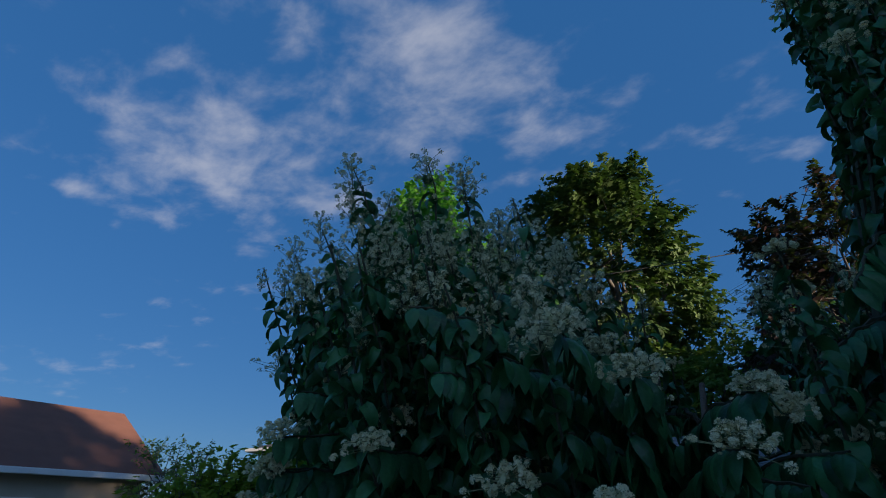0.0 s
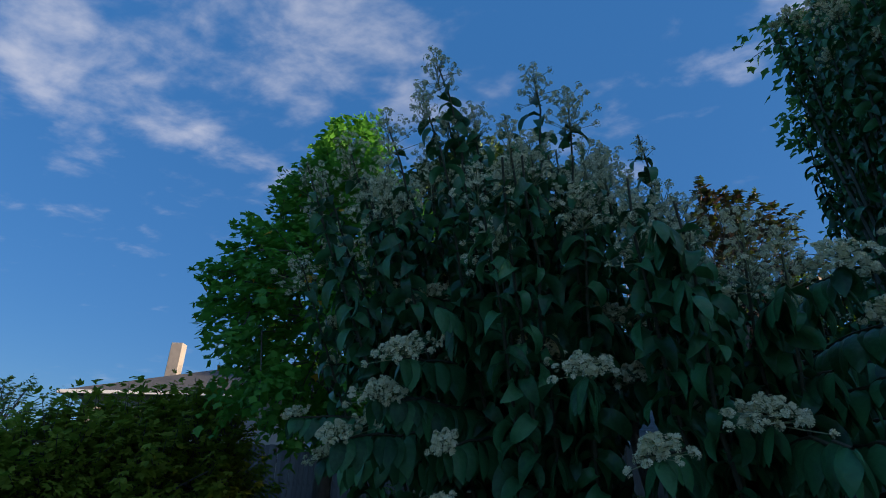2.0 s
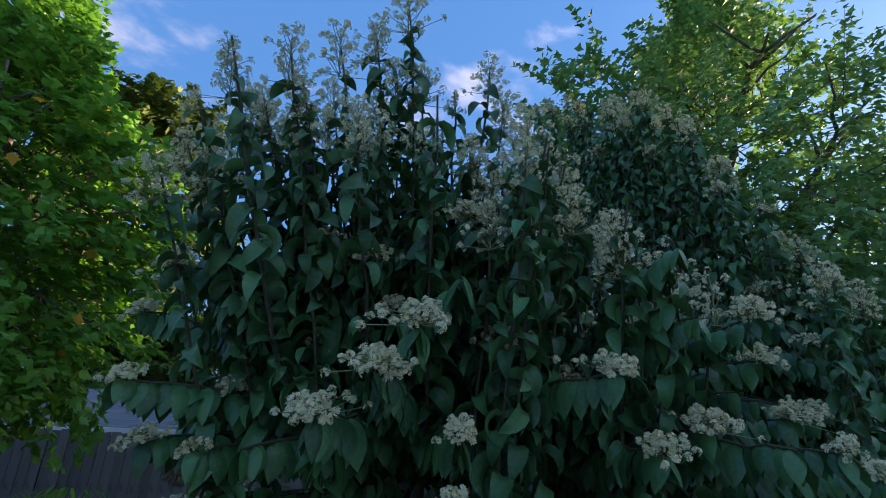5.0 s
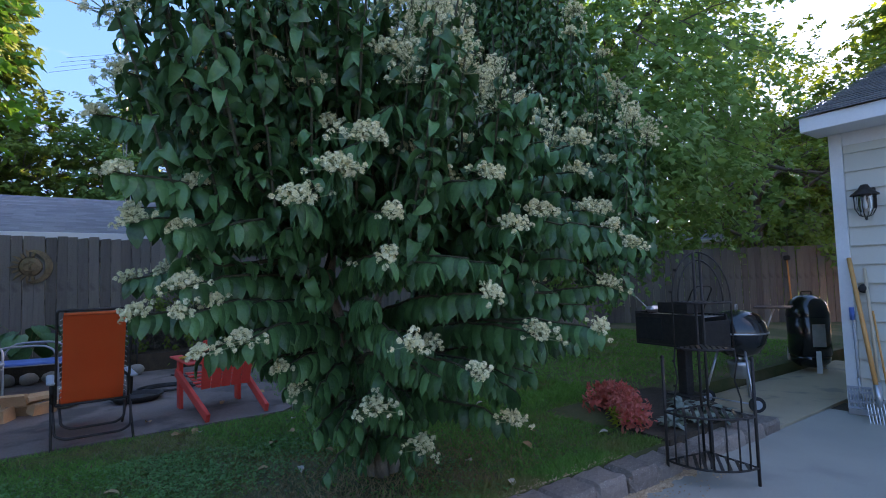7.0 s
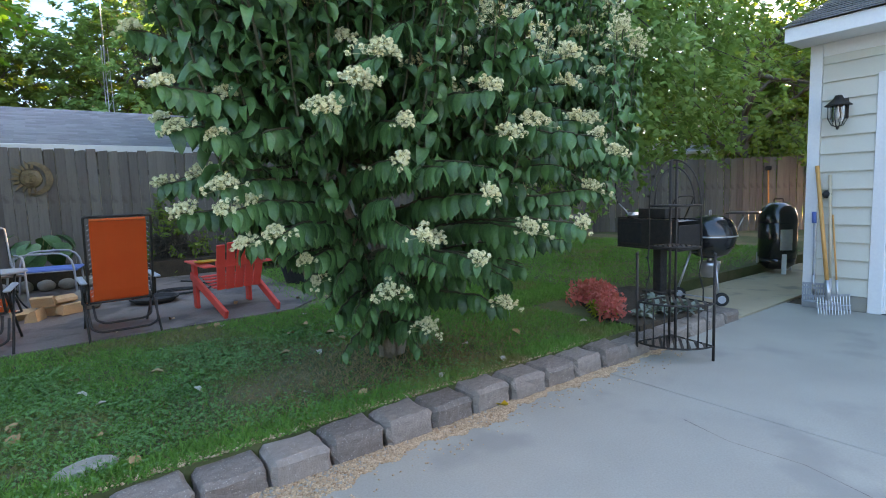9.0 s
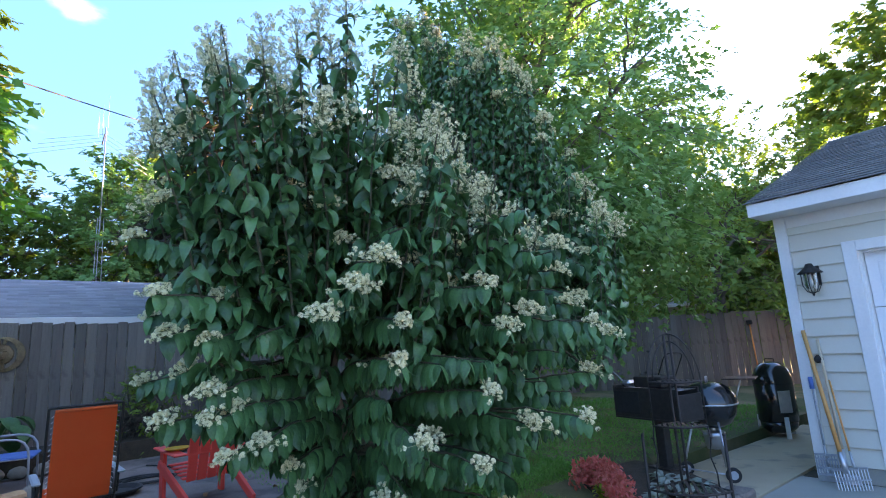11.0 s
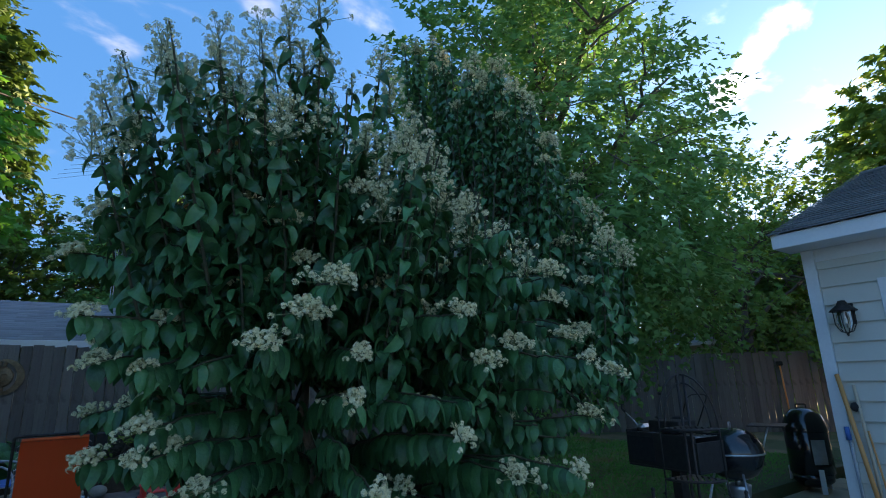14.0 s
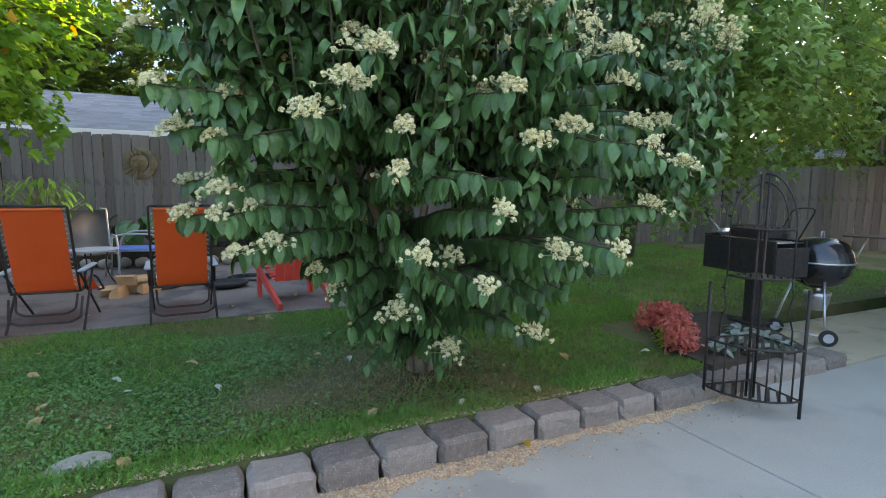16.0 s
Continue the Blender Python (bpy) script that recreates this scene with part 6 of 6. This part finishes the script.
smoker = thing("bullet_smoker", "tall black enamel bullet smoker standing on the path", "smoker", pose(8.80, 0.36, 0.012, 0, 0, 180))
part("base_bowl", lathe([(0.0, 0.05), (0.15, 0.06), (0.235, 0.13), (0.25, 0.24), (0.24, 0.24), (0.14, 0.08), (0.0, 0.07)], 36), M_ENAMEL, smoker, smooth=True)
part("barrel", lathe([(0.255, 0.23), (0.262, 0.24), (0.262, 0.76), (0.255, 0.77)], 40), M_ENAMEL, smoker, smooth=True)
part("lid", lathe([(0.268, 0.765), (0.268, 0.80), (0.255, 0.88), (0.215, 0.98), (0.13, 1.055), (0.0, 1.08)], 40), M_ENAMEL, smoker, smooth=True)
smooth_tube("lid_handle", bowed([(0.02, -0.06, 1.07), (0.02, -0.06, 1.12), (0.02, 0.06, 1.12), (0.02, 0.06, 1.07)]), 0.009, M_RUBBER, smoker)
bm = bmesh.new()
arc = [(0.268 * math.cos(a), 0.268 * math.sin(a)) for a in (radians(12 + 36 * i / 8) for i in range(9))]
for (x0, y0), (x1, y1) in zip(arc, arc[1:]):
    q = [bm.verts.new(p) for p in ((x0, y0, 0.36), (x1, y1, 0.36), (x1, y1, 0.67), (x0, y0, 0.67))]
    bm.faces.new(q)
bmesh.ops.remove_doubles(bm, verts=bm.verts[:], dist=1e-5)
bmesh.ops.solidify(bm, geom=bm.faces[:], thickness=-0.006)
part("door", bm, M_GALV, smoker, "bare aluminium access door")
for a in (25, 145, 265):
    x, y = 0.262 * math.cos(radians(a)), 0.262 * math.sin(radians(a))
    part("leg", box((-0.012, -0.03, 0.0), (0.012, 0.03, 0.30), 0.003, pose(x, y, 0, 0, 0, a)), M_WHITE if a == 25 else M_GALV, smoker)

# ---- garage front: lantern and leaning tools ----
wall_turn = math.degrees(math.atan2(V.y, V.x)) + 90      # x points out of the wall towards the driveway
lp = at(GU + 0.008, GV - 0.305, 0)
lantern = thing("wall_lantern", "black caged wall lantern with clear glass", "lamp", pose(lp.x, lp.y, 1.92, 0, 0, wall_turn + 0))
part("back_plate", box((0.0, -0.055, 0.10), (0.018, 0.055, 0.31), 0.006), M_IRON, lantern)
smooth_tube("arm", curve_points((0.015, 0, 0.30), (0.06, 0, 0.35), (0.13, 0, 0.315), 8), 0.008, M_IRON, lantern)
part("cap", lathe([(0.0, 0.335), (0.03, 0.33), (0.05, 0.29), (0.115, 0.235), (0.118, 0.225), (0.0, 0.24)], 20, Matrix.Translation((0.13, 0, 0))), M_IRON, lantern, smooth=True)
part("glass", lathe([(0.06, 0.225), (0.062, 0.12), (0.05, 0.06)], 18, Matrix.Translation((0.13, 0, 0))), M_GLASS, lantern, smooth=True)
for k in range(6):
    a = math.pi / 3 * k
    c, s = math.cos(a), math.sin(a)
    smooth_tube("cage_rod", [(0.13 + 0.088 * c, 0.088 * s, 0.232), (0.13 + 0.086 * c, 0.086 * s, 0.10), (0.13 + 0.05 * c, 0.05 * s, 0.03), (0.13, 0, 0.012)], 0.005, M_IRON, lantern, 5)
part("finial", lathe([(0.0, -0.02), (0.012, -0.008), (0.012, 0.01), (0.0, 0.02)], 10, Matrix.Translation((0.13, 0, 0.0))), M_IRON, lantern)
part("bulb", lathe([(0.0, 0.09), (0.022, 0.10), (0.026, 0.14), (0.012, 0.18), (0.012, 0.225)], 12, Matrix.Translation((0.13, 0, 0))), M_WHITE, lantern, smooth=True)


def tool(name, label, out_, along, head, handle_mat, length, lean_along=0.0, radius=0.014):
    """A long-handled tool leaning on the front wall, its head on the ground."""
    foot = at(GU - out_, GV - along, 0.0)
    top = at(GU - 0.03, GV - along - lean_along, 0.0)
    run = (top - foot).length
    height = math.sqrt(length ** 2 - run ** 2)
    top.z = height
    way = (top - foot).normalized()
    root = thing(name, label, "garden tool", pose(foot.x, foot.y, 0.0))
    smooth_tube("handle", [way * 0.30, way * length], radius, handle_mat, root)
    z = way
    x = V.copy()
    x = (x - z * x.dot(z)).normalized()
    m = Matrix((x, z.cross(x), z)).transposed().to_4x4()
    smooth_tube("socket", [way * 0.16, way * 0.36], radius * 1.3, M_GALV, root)
    bm = bmesh.new()
    if head == "hoe":
        add_box(bm, (-0.07, -0.10, 0.10), (0.07, -0.095, 0.19))
        add_tube(bm, [(0, 0, 0.26), (0, -0.02, 0.2), (0, -0.095, 0.17)], 0.008, 6)
    elif head == "rake":
        add_box(bm, (-0.105, -0.03, 0.0), (0.105, 0.012, 0.05))
        pieces = [("crossbar", (-0.10, -0.008, z_), (0.10, 0.008, z_ + 0.022)) for z_ in (0.05, 0.11, 0.20, 0.245)]
        pieces += [("slat", (-0.101 + 0.024 * k, -0.005, 0.05), (-0.091 + 0.024 * k, 0.005, 0.25)) for k in range(9)]
        for kind_, lo, hi in pieces:
            piece = bmesh.new()
            add_box(piece, lo, hi)
            piece.transform(Matrix.Translation((0, 0, 0.01)) @ m)
            part(kind_, piece, M_GREY_PLASTIC, root)
    else:
        for k in range(9):
            piece = bmesh.new()
            add_tube(piece, [(-0.10 + 0.025 * k, 0, 0.2), (-0.10 + 0.025 * k, 0, 0.004)], 0.004, 5)
            piece.transform(m)
            part("tine", piece, M_GALV, root)
        add_box(bm, (-0.11, -0.006, 0.19), (0.11, 0.006, 0.21))
        add_box(bm, (-0.11, -0.006, 0.09), (0.11, 0.006, 0.10))
    bm.transform(m)
    low = min(v.co.z for v in bm.verts) if head in ("hoe", "rake") else 0.0
    for v in bm.verts:
        v.co.z -= low
    part("head", bm, M_GALV, root)
    return root


tool("garden_fork", "garden fork with a thick orange wooden handle against the siding", 0.35, 0.38, "fork", M_HANDLE, 1.60, -0.27, 0.020)
tool("hoe", "hoe with a long pale wooden handle against the siding", 0.22, 0.34, "hoe", M_PALE_WOOD, 1.46, -0.11, 0.014)
tool("cultivator", "thin-handled cultivator with a long dark grip", 0.27, 0.43, "fork", M_HANDLE, 1.06, -0.16, 0.009)
scoop = tool("lawn_scoop", "slotted grey plastic lawn rake with a blue grip", 0.09, 0.14, "rake", M_GREY_PLASTIC, 1.03, -0.04, 0.009)
grip_foot, grip_top = at(GU - 0.09, GV - 0.14, 0.0), at(GU - 0.03, GV - 0.10, 1.03)
smooth_tube("grip", [(grip_top - grip_foot) * 0.90, (grip_top - grip_foot) * 1.02], 0.022, M_BLUE, scoop, 8, "blue plastic grip")
hook = thing("hose_hook", "dark bracket fixed to the siding", "bracket", pose(*at(GU + 0.004, GV - 0.215, 1.23), 0, 0, wall_turn))
part("cup", lathe([(0.0, 0.0), (0.03, 0.0), (0.045, 0.05), (0.03, 0.08), (0.0, 0.085)], 16, Matrix.Rotation(radians(80), 4, "Y")), M_RUBBER, hook)

# ---- back of the lawn ----
mower = thing("lawn_mower", "dark push mower parked by the back fence", "lawn mower", pose(13.2, 3.1, LAWN_Z, 0, 0, 40))
part("deck", box((-0.36, -0.26, 0.1), (0.36, 0.26, 0.26), 0.05), M_IRON, mower)
part("engine", lathe([(0.0, 0.26), (0.17, 0.26), (0.18, 0.40), (0.15, 0.47), (0.0, 0.50)], 20), M_RUBBER, mower)
for sx in (-1, 1):
    for sy in (-1, 1):
        part("wheel", lathe([(0.0, -0.03), (0.10, -0.03), (0.11, 0.0), (0.10, 0.03), (0.0, 0.03)], 20, Matrix.Translation((0.28 * sx, 0.30 * sy, 0.11)) @ Matrix.Rotation(radians(90), 4, "X")), M_RUBBER, mower)
smooth_tube("handle", bowed([(-0.3, -0.22, 0.2), (-1.0, -0.22, 1.0), (-1.0, 0.22, 1.0), (-0.3, 0.22, 0.2)]), 0.014, M_IRON, mower)
spade = thing("spade", "long-handled spade leaning on the back fence", "garden tool", pose(15.1, 1.05, LAWN_Z))
smooth_tube("handle", [(0, 0, 0.3), (0.14, 0.05, 1.55)], 0.02, M_HANDLE, spade)
part("grip", box((0.09, -0.02, 1.55), (0.21, 0.12, 1.66), 0.02), M_RUBBER, spade)
part("blade", box((-0.02, -0.11, 0.0), (0.02, 0.11, 0.32), 0.008), M_GALV, spade)

# ---- wires and mast ----
wire = thing("utility_wire", "black utility wire strung over the yard", "wire", pose(0, 0, 0))
smooth_tube("cable", curve_points((-0.75, 6.72, 4.95), (5.5, 11.2, 6.75), (22.0, 24.5, 13.0), 30), 0.011, M_RUBBER, wire, 5)
mast = thing("antenna_mast", "thin lattice television mast with a large antenna", "antenna", pose(6.65, 18.32, 0.0))
for k in range(3):
    a = 2.094 * k
    smooth_tube("leg", [(0.17 * math.cos(a), 0.17 * math.sin(a), 0.0), (0.10 * math.cos(a), 0.10 * math.sin(a), 6.4)], 0.012, M_GALV, mast, 5)
for k in range(20):
    a, b = 2.094 * (k % 3), 2.094 * ((k + 1) % 3)
    smooth_tube("brace", [(0.15 * math.cos(a), 0.15 * math.sin(a), 0.32 * k), (0.15 * math.cos(b), 0.15 * math.sin(b), 0.32 * k + 0.32)], 0.007, M_GALV, mast, 4)
smooth_tube("pole", [(0, 0, 6.0), (0, 0, 9.55)], 0.02, M_GALV, mast, 6)
for k, (x, z0, z1) in enumerate(((0.06, 9.3, 10.75), (-0.10, 9.2, 10.35), (-0.22, 9.1, 10.2))):
    smooth_tube("whip", [(x, 0, z0), (x, 0, z1)], 0.006, M_GALV, mast, 4)
SIGHT = Vector((0.927, -0.375, 0.0))
smooth_tube("boom", [SIGHT * -0.26 + Vector((0, -0.5, 8.75)), SIGHT * 0.12 + Vector((0, 0.4, 9.45))], 0.022, M_IRON, mast, 5)
for k in range(4):
    t = k / 3
    c = (SIGHT * -0.26 + Vector((0, -0.5, 8.75))).lerp(SIGHT * 0.12 + Vector((0, 0.4, 9.45)), t)
    smooth_tube("element", [c - SIGHT * (1.95 - 0.1 * k) + Vector((0, 0, -0.62 + 0.05 * k)), c, c + SIGHT * (1.45 - 0.1 * k) + Vector((0, 0, -0.95 + 0.1 * k))], 0.007, M_GALV, mast, 4)

# ---- flower bed, litter, gravel, grass ----
fr = random.Random(12)
for k in range(15):
    t, s = fr.random(), fr.uniform(-0.16, 0.16)
    x, y = 4.82 - 0.72 * t + s * 0.6, 1.86 - 0.70 * t - s * 0.6
    plant = thing("red_plume_flower", "low red plumed bedding flower in the corner bed", "flower", pose(x, y, LAWN_Z + 0.018, 0, 0, fr.uniform(0, 360)), "red flowers in the bed")
    rn = np.random.RandomState(200 + k)
    o = np.stack([rn.uniform(-0.10, 0.10, 70), rn.uniform(-0.10, 0.10, 70), rn.uniform(0.02, 0.13, 70)], 1)
    v, f = spread(*ovate_leaf(0.5, 0.5, 0.2, 3), o, rn.normal(size=(70, 3)) + [0, 0, 0.3], rn.normal(size=(70, 3)) * 0.4 + [0, 0, 1], rn.uniform(0.04, 0.08, 70))
    ob = new("leaf", array_mesh("leaf", v, f, M_RED_FLOWER if k % 3 else M_HEDGE))
    ob.parent = plant
    n = 120
    c = rn.randint(0, 5, n)
    cx = np.array([(0.0, 0.0), (0.07, 0.03), (-0.06, 0.05), (0.02, -0.07), (-0.05, -0.05)])[c]
    hgt = rn.uniform(0, 1, n)
    o = np.stack([cx[:, 0] + rn.normal(0, 0.022, n) * (1.1 - hgt), cx[:, 1] + rn.normal(0, 0.022, n) * (1.1 - hgt), 0.10 + 0.13 * hgt], 1)
    v, f = spread(*ovate_leaf(0.4, 0.5, 0.2, 3), o, rn.normal(size=(n, 3)) + [0, 0, 0.9], rn.normal(size=(n, 3)), rn.uniform(0.025, 0.05, n))
    ob = new("plume", array_mesh("plume", v, f, M_RED_FLOWER))
    ob.parent = plant
    tagged(ob, kind="stuff")
for k in range(9):
    x, y = fr.uniform(4.35, 5.15), fr.uniform(0.75, 1.2)
    plant = thing("silver_plant", "low silvery leaved plant in the corner bed", "plant", pose(x, y, LAWN_Z + 0.018), "silver plants in the bed")
    rn = np.random.RandomState(260 + k)
    a = rn.uniform(0, 6.28, 26)
    v, f = spread(*ovate_leaf(0.9, 0.42, 0.3, 4), np.stack([0.02 * np.cos(a), 0.02 * np.sin(a), rn.uniform(0, 0.06, 26)], 1), np.stack([np.cos(a), np.sin(a), rn.uniform(0.3, 1.2, 26)], 1), np.tile([0, 0, 1.0], (26, 1)) + rn.normal(size=(26, 3)) * 0.2, rn.uniform(0.08, 0.14, 26))
    ob = new("leaf", array_mesh("leaf", v, f, M_SILVER_LEAF))
    ob.parent = plant

leaf_shapes = [array_mesh("fallen_leaf", ovate_leaf(0.9, 0.6, 0.5, 4)[0] * s, ovate_leaf(0.9, 0.6, 0.5, 4)[1], m) for s, m in ((0.10, M_DRY_LEAF), (0.075, M_PALE_LEAF), (0.12, M_DRY_LEAF), (0.13, M_ORANGE_LEAF))]
LITTER = [(2.00, 2.95, 1), (3.92, 1.46, 1), (0.10, 3.15, 2), (1.85, 4.55, 2), (2.05, 4.45, 1), (2.17, 1.30, 3), (1.35, 2.3, 1), (2.75, 2.0, 1), (1.0, 3.6, 0), (0.6, 3.9, 0), (2.35, 3.1, 0), (2.9, 2.6, 0), (2.1, 1.75, 1), (2.6, 1.6, 1), (1.6, 2.0, 0), (3.3, 1.9, 0)]
for k in range(40):
    LITTER.append((fr.uniform(-1.0, 4.5), fr.uniform(2.3, 6.0), fr.choice((0, 0, 1))))
for x, y, kind in LITTER:
    u_, v_ = uv_of(x, y)
    z = LAWN_Z + 0.022 if v_ > EDGE_V + 0.2 else (0.145 if v_ > EDGE_V else 0.004)
    if EDGE_V < v_ < EDGE_V + 0.2:
        continue
    ob = new("fallen_leaf", leaf_shapes[kind])
    ob.matrix_world = pose(x, y, z + 0.01, fr.uniform(-15, 15), fr.uniform(-15, 15), fr.uniform(0, 360))
    tagged(ob, "curled dry brown leaf fallen on the ground" if kind != 1 else "pale dry leaf fallen on the ground", "leaf", "fallen leaves")
flat_stone = thing("lawn_stone", "flat pale stone sunk in the lawn", "stone", pose(0.20, 2.46, LAWN_Z))
bm = bmesh.new()
bmesh.ops.create_icosphere(bm, subdivisions=4, radius=0.125)
for v in bm.verts:
    v.co.x *= 1.15
    v.co.y *= 0.75
    v.co.z *= 0.6
    v.co *= 1 + 0.12 * noise.noise(v.co * 9)
    v.co.z = max(-0.02, min(v.co.z * 0.5, 0.034 + 0.010 * noise.noise(v.co * 14)))
part("slab", bm, M_PALE_STONE, flat_stone, smooth=True)

gn = np.random.RandomState(40)
n = 15000
gu = gn.uniform(-1.0, 3.6, n)
reach_ = 0.07 + 0.17 * np.exp(-((gu - 0.35) / 0.55) ** 2) + 0.12 * np.exp(-((gu - 1.45) / 0.30) ** 2) + 0.05 * np.exp(-((gu - 2.6) / 0.5) ** 2) + 0.02 * np.sin(gu * 17.0) + 0.015 * np.sin(gu * 41.0)
gv = EDGE_V + 0.0 - gn.rand(n) ** 0.8 * np.maximum(reach_, 0.03)
loose = gn.rand(n) < 0.03
gv[loose] -= gn.uniform(0, 0.25, loose.sum())
GV_ = np.array([(1, 0, 0), (0, 1, 0), (-1, 0, 0), (0, -1, 0), (0, 0, 1), (0, 0, -1)]) * np.array([1.0, 0.8, 0.6])
GF_ = np.array([(0, 1, 4), (1, 2, 4), (2, 3, 4), (3, 0, 4), (1, 0, 5), (2, 1, 5), (3, 2, 5), (0, 3, 5)])
gz = np.full(n, 0.003)
behind = (gn.rand(n) < 0.14) & (gu < 3.0)     # some lies between the blocks and the turf
gv[behind], gz[behind] = EDGE_V + gn.uniform(0.20, 0.30, behind.sum()), LAWN_Z + 0.008
o = np.outer(gu, np.array(U)) + np.outer(gv, np.array(V)) + np.outer(gz, [0, 0, 1.0])
v, f = spread(GV_, GF_, o, gn.normal(size=(n, 3)) * [1, 1, 0.2], gn.normal(size=(n, 3)) * 0.2 + [0, 0, 1], gn.uniform(0.005, 0.0115, n))
tagged(new("gravel", array_mesh("gravel", v, f, M_GRAVEL)), "tan pea gravel spilled along the edging blocks", "gravel", kind="stuff")


def grass(name, n, u0, u1, v0, v1, tall, seed, bare=True, mat=M_GRASS, label="short clover-flecked lawn grass", thatch=False):
    r = np.random.RandomState(seed)
    gu, gv = r.uniform(u0, u1, n), r.uniform(v0, v1, n)
    p = np.outer(gu, np.array(U)) + np.outer(gv, np.array(V))
    keep = ~((gu < 1.75) & (gv > 5.15) & (gv < 9.6)) & ~((gu > 3.5) & (gv < 3.4) & (gu < 5.25)) & ~((gu > 5.0) & (gv < 3.1))
    if bare:
        patch = np.array([noise.noise(Vector((x * 1.3, y * 1.3, 7.0))) for x, y in p[:, :2]])
        d = np.hypot((p[:, 0] - 1.95) / 1.5, (p[:, 1] - 2.35) / 1.0)
        keep &= r.rand(n) < np.clip(0.32 + (d - 0.45) * 1.3 + patch * 0.9, 0.08, 1.0)
    if mat is M_LUSH_LIT:               # it thins out towards the driveway
        keep &= r.rand(n) < np.minimum((gv - v0) / 1.1, (gu - u0) / 0.8 + 0.15)
    if thatch:
        d = np.hypot((p[:, 0] - 1.95) / 1.7, (p[:, 1] - 2.3) / 1.1)
        keep = r.rand(n) < np.clip(1.25 - d, 0.12, 1.0)
    p = p[keep]
    m = len(p)
    p[:, 2] = LAWN_Z - 0.003
    blade = np.array([(0, -0.07, 0), (0, 0.07, 0), (0.55, 0.045, 0.06), (0.55, -0.045, 0.06), (1.0, 0.0, 0.22)])
    v1, f1 = spread(blade, np.array([(0, 1, 2, 3), (3, 2, 4, 4)])[:1], p, r.normal(size=(m, 3)) * [0.75, 0.75, 0.1] + [0, 0, 0.8], r.normal(size=(m, 3)) * [1, 1, 0.2], tall * r.uniform(0.5, 1.3, m))
    tri = (np.array([3, 2, 4])[None] + (np.arange(m) * 5)[:, None])
    faces3 = np.concatenate([f1[:, [0, 1, 2]], f1[:, [0, 2, 3]], tri])
    tagged(new(name, array_mesh(name, v1, faces3, mat)), label, "grass", kind="stuff")


grass("grass", 118000, -2.2, 4.7, EDGE_V + 0.20, 5.2, 0.045, 51)
grass("grass", 62000, 1.6, 10.5, 3.0, 8.9, 0.06, 52, False, M_LUSH_LIT, "thick green lawn grass towards the back fence")
grass("grass", 13000, -2.2, 3.5, EDGE_V + 0.205, EDGE_V + 0.42, 0.055, 54, False)
grass("dry_thatch", 64000, -1.6, 3.6, EDGE_V + 0.2, 5.1, 0.04, 53, False, M_THATCH, "dry brown thatch and crumbs on the bare soil", True)
# low clover leaves in the thin turf
cr = np.random.RandomState(60)
n = 60000
cu, cv = cr.uniform(-2.2, 2.0, n), cr.uniform(EDGE_V + 0.25, 4.4, n)
p = np.outer(cu, np.array(U)) + np.outer(cv, np.array(V))
keep = np.array([noise.noise(Vector((x * 1.7, y * 1.7, 2.0))) for x, y in p[:, :2]]) + cr.normal(0, 0.35, len(p)) > 0.05
keep &= cr.rand(n) < np.clip(0.25 + 1.1 * (np.hypot((p[:, 0] - 1.95) / 1.4, (p[:, 1] - 2.35) / 0.95) - 0.5), 0.03, 1.0)
p = p[keep]
p[:, 2] = LAWN_Z + cr.uniform(0.006, 0.032, len(p))
v, f = spread(*clump_leaf(), p, cr.normal(size=(len(p), 3)) * [1, 1, 0.2], cr.normal(size=(len(p), 3)) * 0.3 + [0, 0, 1], cr.uniform(0.012, 0.024, len(p)))
tagged(new("clover", array_mesh("clover", v, f, M_CLOVER)), "low dark green clover in the lawn", "clover", kind="stuff")
